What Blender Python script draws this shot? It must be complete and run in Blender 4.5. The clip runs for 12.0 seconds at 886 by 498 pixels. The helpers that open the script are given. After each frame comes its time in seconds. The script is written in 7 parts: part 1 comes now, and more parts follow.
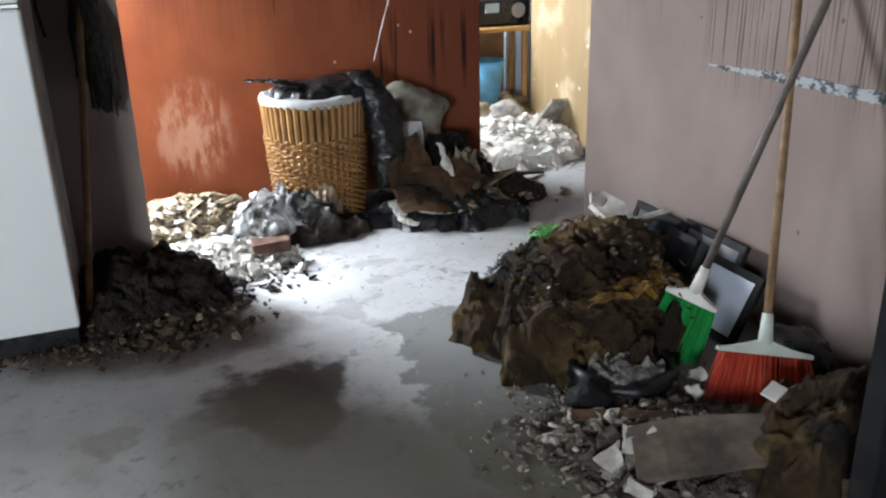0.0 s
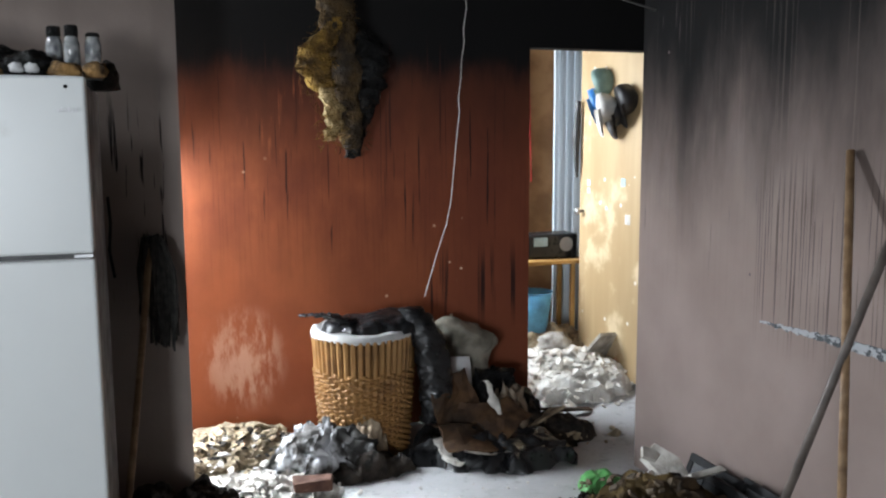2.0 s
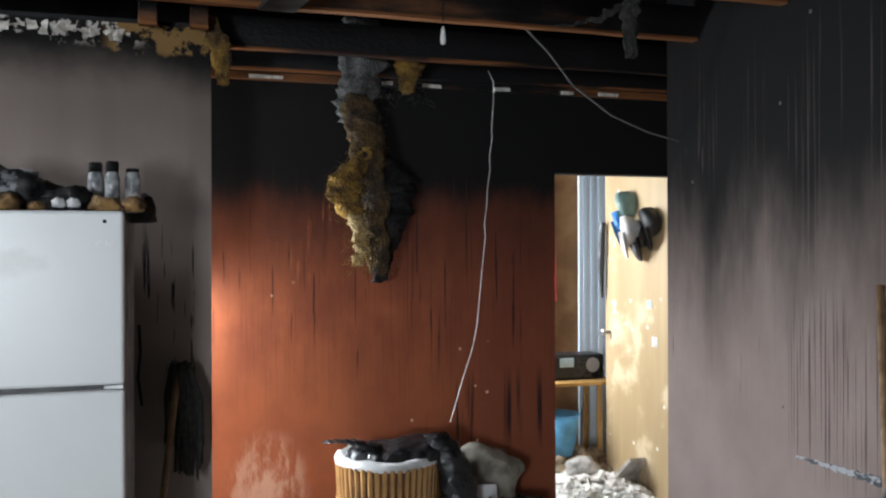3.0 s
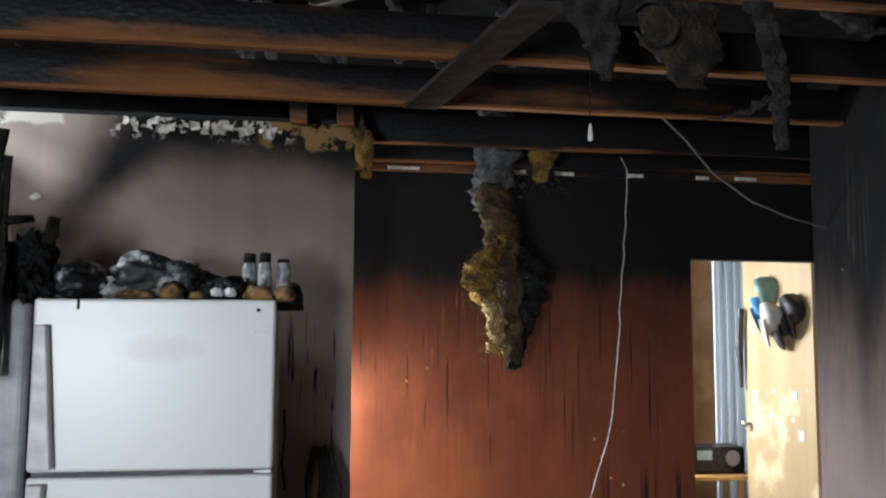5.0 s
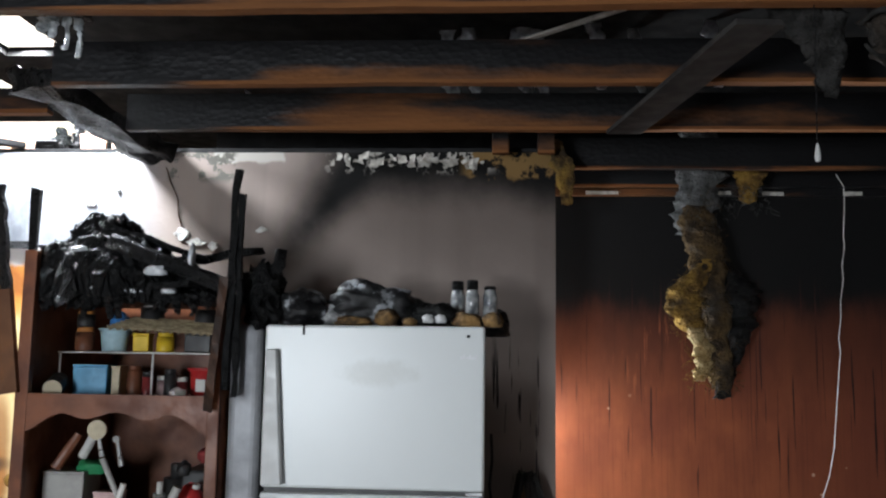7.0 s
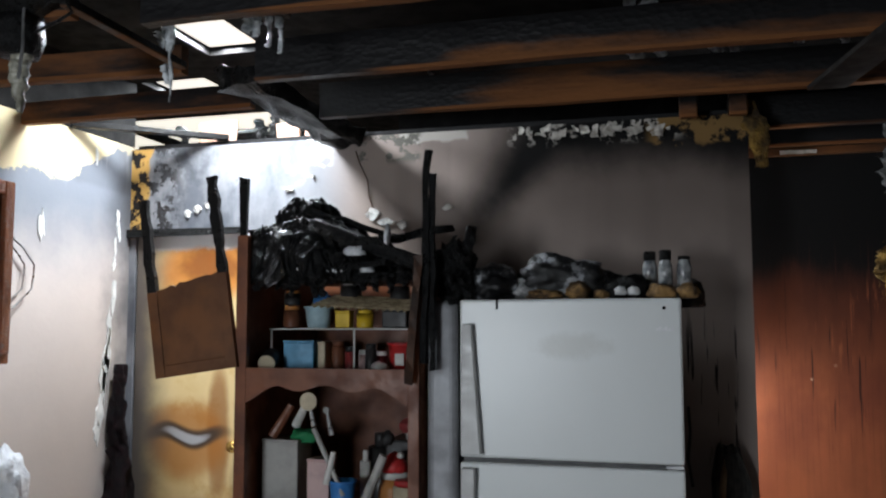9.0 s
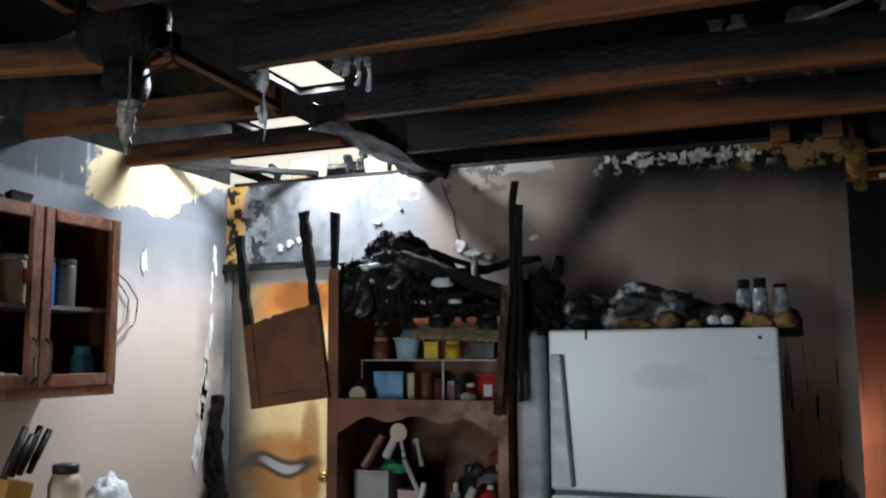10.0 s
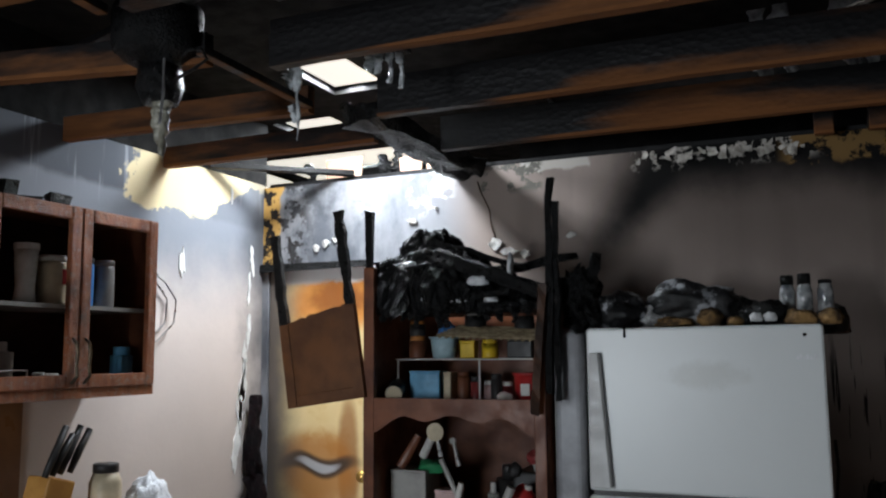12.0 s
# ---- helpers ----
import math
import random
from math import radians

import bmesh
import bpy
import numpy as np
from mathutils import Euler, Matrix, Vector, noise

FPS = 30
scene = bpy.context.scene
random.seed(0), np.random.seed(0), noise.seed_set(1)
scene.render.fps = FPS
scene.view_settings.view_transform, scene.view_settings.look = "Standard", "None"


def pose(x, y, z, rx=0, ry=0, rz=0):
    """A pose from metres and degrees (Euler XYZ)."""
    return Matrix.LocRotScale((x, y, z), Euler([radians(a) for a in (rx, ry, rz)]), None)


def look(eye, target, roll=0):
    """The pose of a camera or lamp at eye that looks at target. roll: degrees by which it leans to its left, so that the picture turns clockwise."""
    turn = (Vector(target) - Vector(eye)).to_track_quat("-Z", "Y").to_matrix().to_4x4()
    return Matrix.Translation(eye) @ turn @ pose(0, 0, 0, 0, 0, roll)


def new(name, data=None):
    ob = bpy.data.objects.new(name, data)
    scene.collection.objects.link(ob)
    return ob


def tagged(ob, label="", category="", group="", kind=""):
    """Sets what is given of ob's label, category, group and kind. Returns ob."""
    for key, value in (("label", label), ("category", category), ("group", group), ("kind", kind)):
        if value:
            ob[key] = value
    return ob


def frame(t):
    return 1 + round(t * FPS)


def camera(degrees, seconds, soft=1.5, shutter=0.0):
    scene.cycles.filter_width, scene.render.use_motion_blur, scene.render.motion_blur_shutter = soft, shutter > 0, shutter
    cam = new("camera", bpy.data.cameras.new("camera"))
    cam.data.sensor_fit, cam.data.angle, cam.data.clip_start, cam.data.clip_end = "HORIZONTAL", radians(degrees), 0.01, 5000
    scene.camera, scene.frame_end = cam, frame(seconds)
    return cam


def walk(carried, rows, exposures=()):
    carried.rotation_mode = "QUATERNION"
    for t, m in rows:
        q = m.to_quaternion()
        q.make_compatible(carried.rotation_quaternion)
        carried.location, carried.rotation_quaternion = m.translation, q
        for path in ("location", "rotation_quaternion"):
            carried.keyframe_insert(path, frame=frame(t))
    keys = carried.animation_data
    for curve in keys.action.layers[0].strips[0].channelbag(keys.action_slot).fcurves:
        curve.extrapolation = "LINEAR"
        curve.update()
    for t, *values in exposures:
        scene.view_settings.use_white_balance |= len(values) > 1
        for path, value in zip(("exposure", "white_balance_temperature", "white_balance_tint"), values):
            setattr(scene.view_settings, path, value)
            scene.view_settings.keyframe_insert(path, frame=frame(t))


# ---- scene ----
cam = camera(54.8, 12.0, soft=2.2)
PATH = [
    (0, (-0.76, -0.183, 1.349), (-0.094, 1.562, 0.634), -1.4),
    (0.5, (-0.747, -0.173, 1.397), (-0.092, 1.624, 0.81), -1.2),
    (1, (-0.753, -0.166, 1.424), (-0.117, 1.666, 0.935), -1.0),
    (1.5, (-0.759, -0.157, 1.456), (-0.136, 1.704, 1.072), -0.6),
    (2, (-0.762, -0.15, 1.498), (-0.148, 1.736, 1.246), -0.3),
    (2.5, (-0.774, -0.151, 1.541), (-0.177, 1.754, 1.423), -0.3),
    (3, (-0.78, -0.154, 1.575), (-0.211, 1.763, 1.576), -0.2),
    (3.2, (-0.786, -0.156, 1.583), (-0.23, 1.765, 1.63), -0.1),
    (5, (-0.854, -0.165, 1.606), (-0.558, 1.804, 1.794), 0.3),
    (5.5, (-0.867, -0.166, 1.614), (-0.665, 1.813, 1.822), 0.4),
    (6, (-0.896, -0.178, 1.61), (-0.82, 1.808, 1.837), 0.7),
    (6.5, (-0.915, -0.184, 1.61), (-0.974, 1.801, 1.848), 0.8),
    (6.7, (-0.923, -0.187, 1.611), (-1.015, 1.796, 1.856), 0.8),
    (8.5, (-0.983, -0.203, 1.628), (-1.354, 1.756, 1.785), 0.5),
    (9, (-0.999, -0.218, 1.626), (-1.52, 1.705, 1.793), -0.1),
    (9.5, (-1.003, -0.235, 1.628), (-1.634, 1.652, 1.837), -0.1),
    (10, (-1.002, -0.239, 1.626), (-1.709, 1.617, 1.865), -0.3),
    (10.5, (-1.019, -0.254, 1.625), (-1.799, 1.568, 1.89), -0.3),
    (11, (-1.023, -0.254, 1.622), (-1.851, 1.544, 1.905), -0.2),
    (11.5, (-1.019, -0.249, 1.616), (-1.854, 1.547, 1.895), -0.2),
    (12, (-0.999, -0.208, 1.62), (-1.79, 1.613, 1.861), -0.5),
]
EXPOSURES = [(0.0, 0.05), (1.5, -0.2), (2.5, -0.15), (5.5, -0.1), (6.7, -0.15), (8.5, -0.75), (9.5, -1.1), (12.0, -1.15)]
walk(cam, [(t, look(eye, target, roll)) for t, eye, target, roll in PATH], EXPOSURES)

# ---- world, lights ----
world = bpy.data.worlds.new("world")
scene.world = world
world.use_nodes = True
wn = world.node_tree
sky = wn.nodes.new("ShaderNodeTexSky")
sky.sky_type = "NISHITA"
sky.sun_disc = False
sky.sun_elevation, sky.sun_rotation = radians(38), radians(-20)
sky.air_density, sky.dust_density = 1.4, 2.6
wn.links.new(sky.outputs[0], wn.nodes["Background"].inputs[0])
wn.nodes["Background"].inputs[1].default_value = 0.15
sun_data = bpy.data.lights.new("sun", "SUN")
sun_data.energy, sun_data.angle, sun_data.color = 1.0, radians(14), (1.0, 0.97, 0.92)
sun = new("sun", sun_data)
sun.matrix_world = look((-3.0, 8.0, 9.0), (0, 3, 0))


def opening_lamp(name, eye, target, w, h, watts, colour=(0.86, 0.93, 1.0)):
    """Sky light that enters by an opening of w x h metres."""
    data = bpy.data.lights.new(name, "AREA")
    data.shape, data.size, data.size_y, data.energy, data.color = "RECTANGLE", w, h, watts, colour
    ob = new(name, data)
    ob.matrix_world = look(eye, target)
    return ob


opening_lamp("roof_hole_light", (-2.90, 3.0, 2.875), (-2.87, 2.96, 0), 0.30, 0.46, 150)
opening_lamp("eave_gap_light", (-3.45, 3.75, 2.875), (-3.4, 3.7, 0), 0.3, 0.36, 62)
opening_lamp("rear_window_light", (-2.82, -2.54, 1.40), (-1.7, 2.2, 1.0), 0.75, 0.9, 185, (0.85, 0.925, 1.0))
opening_lamp("hall_door_light", (-2.25, 3.83, 1.2), (0.0, 3.85, 0.7), 0.44, 1.9, 50, (0.80, 0.90, 1.0))
opening_lamp("hall_window_light", (-1.0, 4.15, 1.08), (0.1, 2.4, 0.1), 0.22, 0.8, 150, (0.84, 0.92, 1.0))
opening_lamp("far_room_light", (0.35, 5.2, 1.6), (2.0, 4.6, 0.35), 1.0, 1.2, 140, (0.84, 0.92, 1.0))

# ---- materials ----


class Mat:
    """A node material with short calls for the usual nodes."""

    def __init__(self, name, rough=0.8, metal=0.0, spec=0.3):
        self.m = bpy.data.materials.new(name)
        self.m.use_nodes = True
        self.t = self.m.node_tree
        self.b = self.t.nodes["Principled BSDF"]
        self.b.inputs["Roughness"].default_value = rough
        self.b.inputs["Metallic"].default_value = metal
        self.b.inputs["Specular IOR Level"].default_value = spec
        self.co = self.t.nodes.new("ShaderNodeTexCoord").outputs["Object"]

    def put(self, sock, v):
        if isinstance(v, bpy.types.NodeSocket):
            self.t.links.new(v, sock)
        elif isinstance(v, tuple) and len(v) == 3 and sock.type == "RGBA":
            sock.default_value = (*v, 1)
        else:
            sock.default_value = v

    def vec(self, scale=(1, 1, 1), move=(0, 0, 0)):
        n = self.t.nodes.new("ShaderNodeMapping")
        self.put(n.inputs["Vector"], self.co)
        n.inputs["Scale"].default_value, n.inputs["Location"].default_value = scale, move
        return n.outputs[0]

    def noise(self, scale, detail=4, rough=0.55, vec=None, distort=0.0):
        n = self.t.nodes.new("ShaderNodeTexNoise")
        self.put(n.inputs["Vector"], vec or self.co)
        n.inputs["Scale"].default_value, n.inputs["Detail"].default_value = scale, detail
        n.inputs["Roughness"].default_value, n.inputs["Distortion"].default_value = rough, distort
        return n.outputs["Fac"]

    def vor(self, scale, vec=None, feature="F1"):
        n = self.t.nodes.new("ShaderNodeTexVoronoi")
        n.feature = feature
        self.put(n.inputs["Vector"], vec or self.co)
        n.inputs["Scale"].default_value = scale
        return n.outputs["Distance"]

    def ramp(self, v, a, b, c=0.0, d=1.0):
        n = self.t.nodes.new("ShaderNodeMapRange")
        n.interpolation_type = "SMOOTHSTEP"
        for k, x in enumerate((v, a, b, c, d)):
            self.put(n.inputs[k], x)
        return n.outputs[0]

    def op(self, kind, a, b=0.0):
        n = self.t.nodes.new("ShaderNodeMath")
        n.operation = kind
        self.put(n.inputs[0], a)
        self.put(n.inputs[1], b)
        return n.outputs[0]

    def mix(self, f, a, b):
        n = self.t.nodes.new("ShaderNodeMix")
        n.data_type = "RGBA"
        self.put(n.inputs[0], f)
        self.put(n.inputs[6], a)
        self.put(n.inputs[7], b)
        return n.outputs[2]

    def xyz(self):
        n = self.t.nodes.new("ShaderNodeSeparateXYZ")
        self.put(n.inputs[0], self.co)
        return n.outputs

    def rnd(self):
        return self.t.nodes.new("ShaderNodeObjectInfo").outputs["Random"]

    def island(self):
        return self.t.nodes.new("ShaderNodeNewGeometry").outputs["Random Per Island"]

    def done(self, colour, bump=None, strength=0.3, dist=0.01, rough=None):
        self.put(self.b.inputs["Base Color"], colour)
        if rough is not None:
            self.put(self.b.inputs["Roughness"], rough)
        if bump is not None:
            n = self.t.nodes.new("ShaderNodeBump")
            n.inputs["Strength"].default_value, n.inputs["Distance"].default_value = strength, dist
            self.put(n.inputs["Height"], bump)
            self.put(self.b.inputs["Normal"], n.outputs[0])
        return self.m


def plain(name, a, b=None, rough=0.6, metal=0.0, scale=12, bump=0.2, spec=0.3, dirt=0.0, dist=0.004):
    """A surface of two near colours, with grain and, if wanted, soot smears."""
    q = Mat(name, rough, metal, spec)
    b = b or tuple(v * 0.75 for v in a)
    col = q.mix(q.ramp(q.noise(scale, 5), 0.35, 0.65), a, b)
    if dirt:
        col = q.mix(q.op("MULTIPLY", q.ramp(q.noise(scale * 0.35, 6, 0.65), 0.45, 0.7), dirt), col, (0.02, 0.018, 0.016))
    return q.done(col, q.noise(scale * 6, 4), bump, dist, q.ramp(q.noise(scale * 2), 0.3, 0.7, max(rough - 0.12, 0.05), min(rough + 0.12, 1)))


SOOT = (0.007, 0.0065, 0.0065)


def drips(q, along, lo, hi, scale=26, thin=0.62, zs=0.55):
    """Thin streaks of soot water that run down a wall; along: the wall's axis."""
    v = q.vec((scale, 1, zs) if along == "x" else (1, scale, zs))
    z = q.xyz()[2]
    band = q.op("MULTIPLY", q.ramp(z, lo, lo + 0.25), q.ramp(z, hi, hi + 0.25, 1, 0))
    return q.op("MULTIPLY", q.ramp(q.noise(1.0, 3, 0.6, v), thin, thin + 0.04), band)


def make_wall_back():
    q = Mat("mauve_paint_sooted_dimmed", 0.85, spec=0.15)
    x, y, z = q.xyz()
    col = q.mix(q.ramp(q.noise(2.2, 5), 0.3, 0.7), (0.245, 0.20, 0.178), (0.30, 0.247, 0.22))
    streak = q.noise(1.0, 3, 0.5, q.vec((7, 1, 0.35)))
    col = q.mix(q.op("MULTIPLY", q.ramp(streak, 0.42, 0.7), 0.4), col, (0.16, 0.13, 0.115))
    # bleached, blue-grey smoked plaster towards the burnt corner
    pale = q.op("MULTIPLY", q.ramp(x, -2.62, -2.35, 1, 0), q.ramp(q.noise(3, 4), 0.2, 0.8, 0.7, 1))
    col = q.mix(pale, col, (0.22, 0.232, 0.255))
    haze = q.ramp(q.noise(2.6, 6, 0.62, q.vec((1, 1, 0.6), (3, 0, 1))), 0.40, 0.66)
    col = q.mix(q.op("MULTIPLY", haze, q.ramp(x, -2.75, -2.5, 0.85, 0)), col, (0.07, 0.076, 0.09))
    # ragged white patches high on the wall near the corner
    white_top = q.op("MULTIPLY", q.ramp(q.noise(4.0, 6, 0.7, q.vec((1, 1, 1), (9, 0, 4))), 0.50, 0.54), q.op("MULTIPLY", q.ramp(z, 2.24, 2.36), q.op("MULTIPLY", q.ramp(x, -3.1, -2.9), q.ramp(x, -2.62, -2.5, 1, 0))))
    col = q.mix(white_top, col, (0.66, 0.66, 0.64))
    # the smoke's black band, which slants down beside the posts
    n = q.op("MULTIPLY", q.op("SUBTRACT", q.noise(2.4, 5, 0.6), 0.5), 0.22)
    low = q.op("ADD", q.ramp(x, -1.92, -1.42, 2.0, 2.30), q.ramp(x, -0.95, -0.72, 0.0, -0.05))
    edge = q.op("ADD", q.op("SUBTRACT", z, low), n)
    lean = q.op("ADD", q.op("ADD", x, 1.70), q.op("MULTIPLY", q.op("SUBTRACT", 2.42, z), 0.48))
    band = q.op("MULTIPLY", q.ramp(edge, -0.10, 0.12), q.ramp(q.op("ADD", lean, n), -0.16, 0.12))
    # brownish smoke below the band, deepened to paint in the upper wall's dimness
    col = q.mix(q.op("MULTIPLY", q.ramp(edge, -0.75, -0.05, 0, 0.72), q.ramp(lean, -0.2, 0.1)), col, (0.10, 0.078, 0.067))
    col = q.mix(band, col, SOOT)
    # peeled patches at the wall's head, down to the grey and cream board
    sheet = q.op("MULTIPLY", q.ramp(q.op("ADD", z, n), 2.405, 2.42), q.op("MULTIPLY", q.ramp(x, -2.21, -2.19), q.ramp(q.op("ADD", x, n), -1.91, -1.89, 1, 0)))
    col = q.mix(q.op("MULTIPLY", sheet, 0.85), col, (0.46, 0.43, 0.39))
    crumb = q.op("MULTIPLY", q.ramp(q.noise(16, 6, 0.7), 0.50, 0.54), q.op("MULTIPLY", q.ramp(z, 2.33, 2.37), q.op("MULTIPLY", q.ramp(x, -2.42, -2.38), q.ramp(x, -2.12, -2.08, 1, 0))))
    col = q.mix(crumb, col, (0.12, 0.115, 0.10))
    peel = q.op("MULTIPLY", q.ramp(q.noise(15, 6, 0.7), 0.52, 0.56), q.op("MULTIPLY", q.ramp(z, 2.37, 2.42), q.op("MULTIPLY", q.ramp(x, -1.72, -1.66), q.ramp(x, -1.0, -0.92, 1, 0))))
    col = q.mix(peel, col, (0.42, 0.39, 0.35))
    tan = q.op("MULTIPLY", q.ramp(q.noise(9, 6, 0.65), 0.44, 0.49), q.op("MULTIPLY", q.ramp(q.op("ADD", z, n), 2.37, 2.39), q.ramp(x, -1.12, -1.05)))
    col = q.mix(tan, col, (0.20, 0.12, 0.045))
    # burnt corner: black blisters round a strip of ochre board
    corner = q.op("ADD", x, n)
    col = q.mix(q.op("MULTIPLY", q.ramp(corner, -3.52, -3.50, 1, 0), q.ramp(z, 2.02, 2.06)), col, (0.50, 0.29, 0.085))
    blot = q.op("MULTIPLY", q.ramp(q.noise(11, 6, 0.68), 0.49, 0.53), q.ramp(x, -3.40, -3.28, 1, 0))
    col = q.mix(q.op("MULTIPLY", blot, q.ramp(z, 2.0, 2.04)), col, (0.022, 0.018, 0.016))
    smear = q.op("MULTIPLY", q.ramp(q.noise(6, 6, 0.68), 0.40, 0.62), q.op("MULTIPLY", q.ramp(x, -3.35, -2.98, 0.9, 0), q.ramp(x, -3.5, -3.46)))
    col = q.mix(smear, col, (0.06, 0.063, 0.07))
    runs = q.op("MULTIPLY", drips(q, "x", 0.6, 1.5, 50, 0.60, 2.4), q.ramp(x, -1.0, -0.95))
    col = q.mix(runs, col, (0.02, 0.017, 0.016))
    return q.done(col, q.noise(40, 5), 0.25, 0.004)


def make_wall_right():
    q = Mat("mauve_paint_dripped", 0.85, spec=0.15)
    x, y, z = q.xyz()
    col = q.mix(q.ramp(q.noise(1.7, 5), 0.3, 0.7), (0.18, 0.137, 0.121), (0.222, 0.174, 0.156))
    col = q.mix(q.op("MULTIPLY", q.ramp(q.noise(1.0, 4, 0.6, q.vec((1, 30, 0.8))), 0.45, 0.7), q.ramp(z, 0.9, 1.9, 0, 0.45)), col, (0.13, 0.105, 0.095))
    edge = q.op("ADD", z, q.op("MULTIPLY", q.op("SUBTRACT", q.noise(1.0, 5, 0.6, q.vec((1, 3, 0.8))), 0.5), 0.9))
    col = q.mix(q.ramp(edge, 1.05, 2.0), col, SOOT)
    col = q.mix(q.op("MULTIPLY", drips(q, "y", 1.2, 2.2, 60, 0.60), 0.16), col, (0.20, 0.155, 0.135))
    col = q.mix(q.op("MULTIPLY", drips(q, "y", 0.72, 1.25, 95, 0.55, 0.9), q.ramp(y, 2.36, 2.42, 0.8, 0.05)), col, (0.05, 0.038, 0.034))
    col = q.mix(q.op("MULTIPLY", drips(q, "y", 0.9, 1.9, 48, 0.67, 1.6), q.ramp(y, 2.0, 2.4, 0, 1)), col, (0.09, 0.07, 0.07))
    specks = q.ramp(q.vor(5.2), 0.035, 0.045, 1, 0)
    col = q.mix(specks, col, (0.10, 0.08, 0.08))
    return q.done(col, q.noise(50, 5), 0.2, 0.003)


def make_wall_orange():
    q = Mat("terracotta_paint_sooted_shaded", 0.8, spec=0.15)
    x, y, z = q.xyz()
    col = q.mix(q.ramp(q.noise(2.5, 5), 0.3, 0.7), (0.285, 0.086, 0.035), (0.225, 0.064, 0.028))
    fine = q.noise(1.0, 5, 0.55, q.vec((4, 1, 2.2)))
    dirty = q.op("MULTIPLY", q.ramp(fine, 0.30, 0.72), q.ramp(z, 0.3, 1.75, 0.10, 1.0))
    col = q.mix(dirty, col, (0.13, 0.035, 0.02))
    edge = q.op("ADD", z, q.op("MULTIPLY", q.op("SUBTRACT", q.noise(1.0, 6, 0.65, q.vec((6, 1, 1.5))), 0.5), 0.30))
    edge = q.op("ADD", edge, q.ramp(x, -0.3, 0.45, 0.12, 0.09))
    # daylight falling off towards the doorway, painted as darker terracotta
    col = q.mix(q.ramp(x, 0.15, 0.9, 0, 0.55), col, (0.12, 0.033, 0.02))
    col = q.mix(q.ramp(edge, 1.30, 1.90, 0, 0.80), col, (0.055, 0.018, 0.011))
    rubbed = q.op("MULTIPLY", q.ramp(q.noise(1.0, 5, 0.65, q.vec((22, 1, 2.4))), 0.56, 0.64), q.op("MULTIPLY", q.ramp(z, 1.30, 1.55), q.op("MULTIPLY", q.ramp(z, 1.75, 2.0, 1, 0), q.op("MULTIPLY", q.ramp(x, -0.45, -0.25), q.ramp(x, 0.0, 0.15, 1, 0)))))
    col = q.mix(q.op("MULTIPLY", rubbed, 0.8), col, (0.25, 0.080, 0.034))
    col = q.mix(q.ramp(edge, 1.84, 2.04), col, SOOT)
    col = q.mix(drips(q, "x", 0.85, 1.75, 42, 0.635, 1.1), col, (0.03, 0.012, 0.01))
    col = q.mix(drips(q, "x", 1.05, 1.8, 60, 0.625, 0.8), col, (0.05, 0.016, 0.011))
    col = q.mix(q.op("MULTIPLY", q.ramp(q.noise(1.0, 5, 0.65, q.vec((70, 1, 1.5))), 0.48, 0.70, 0, 0.35), q.op("MULTIPLY", q.ramp(z, 0.5, 1.2), q.ramp(z, 1.55, 1.75, 1, 0))), col, (0.09, 0.026, 0.015))
    low = q.op("MULTIPLY", drips(q, "x", 0.45, 0.75, 40, 0.56), q.ramp(x, 0.35, 0.5))
    col = q.mix(low, col, (0.03, 0.012, 0.01))
    # a pale splash of wet plaster, and flung specks
    dx = q.op("MULTIPLY", q.op("ADD", x, 0.42), 3.6)
    dz = q.op("MULTIPLY", q.op("SUBTRACT", z, 0.42), 2.9)
    r = q.op("ADD", q.op("MULTIPLY", dx, dx), q.op("MULTIPLY", dz, dz))
    splash = q.op("MULTIPLY", q.ramp(r, 0.1, 0.75, 1, 0), q.ramp(q.noise(1.0, 5, 0.65, q.vec((14, 1, 4))), 0.42, 0.6))
    col = q.mix(q.op("MULTIPLY", splash, 0.5), col, (0.55, 0.36, 0.27))
    dots = q.op("MULTIPLY", q.ramp(q.vor(9.0), 0.06, 0.085, 1, 0), q.op("MULTIPLY", q.ramp(z, 1.15, 1.5, 1, 0), q.ramp(q.noise(1.3, 2), 0.45, 0.55)))
    col = q.mix(dots, col, (0.65, 0.45, 0.32))
    return q.done(col, q.noise(30, 5), 0.15, 0.003)


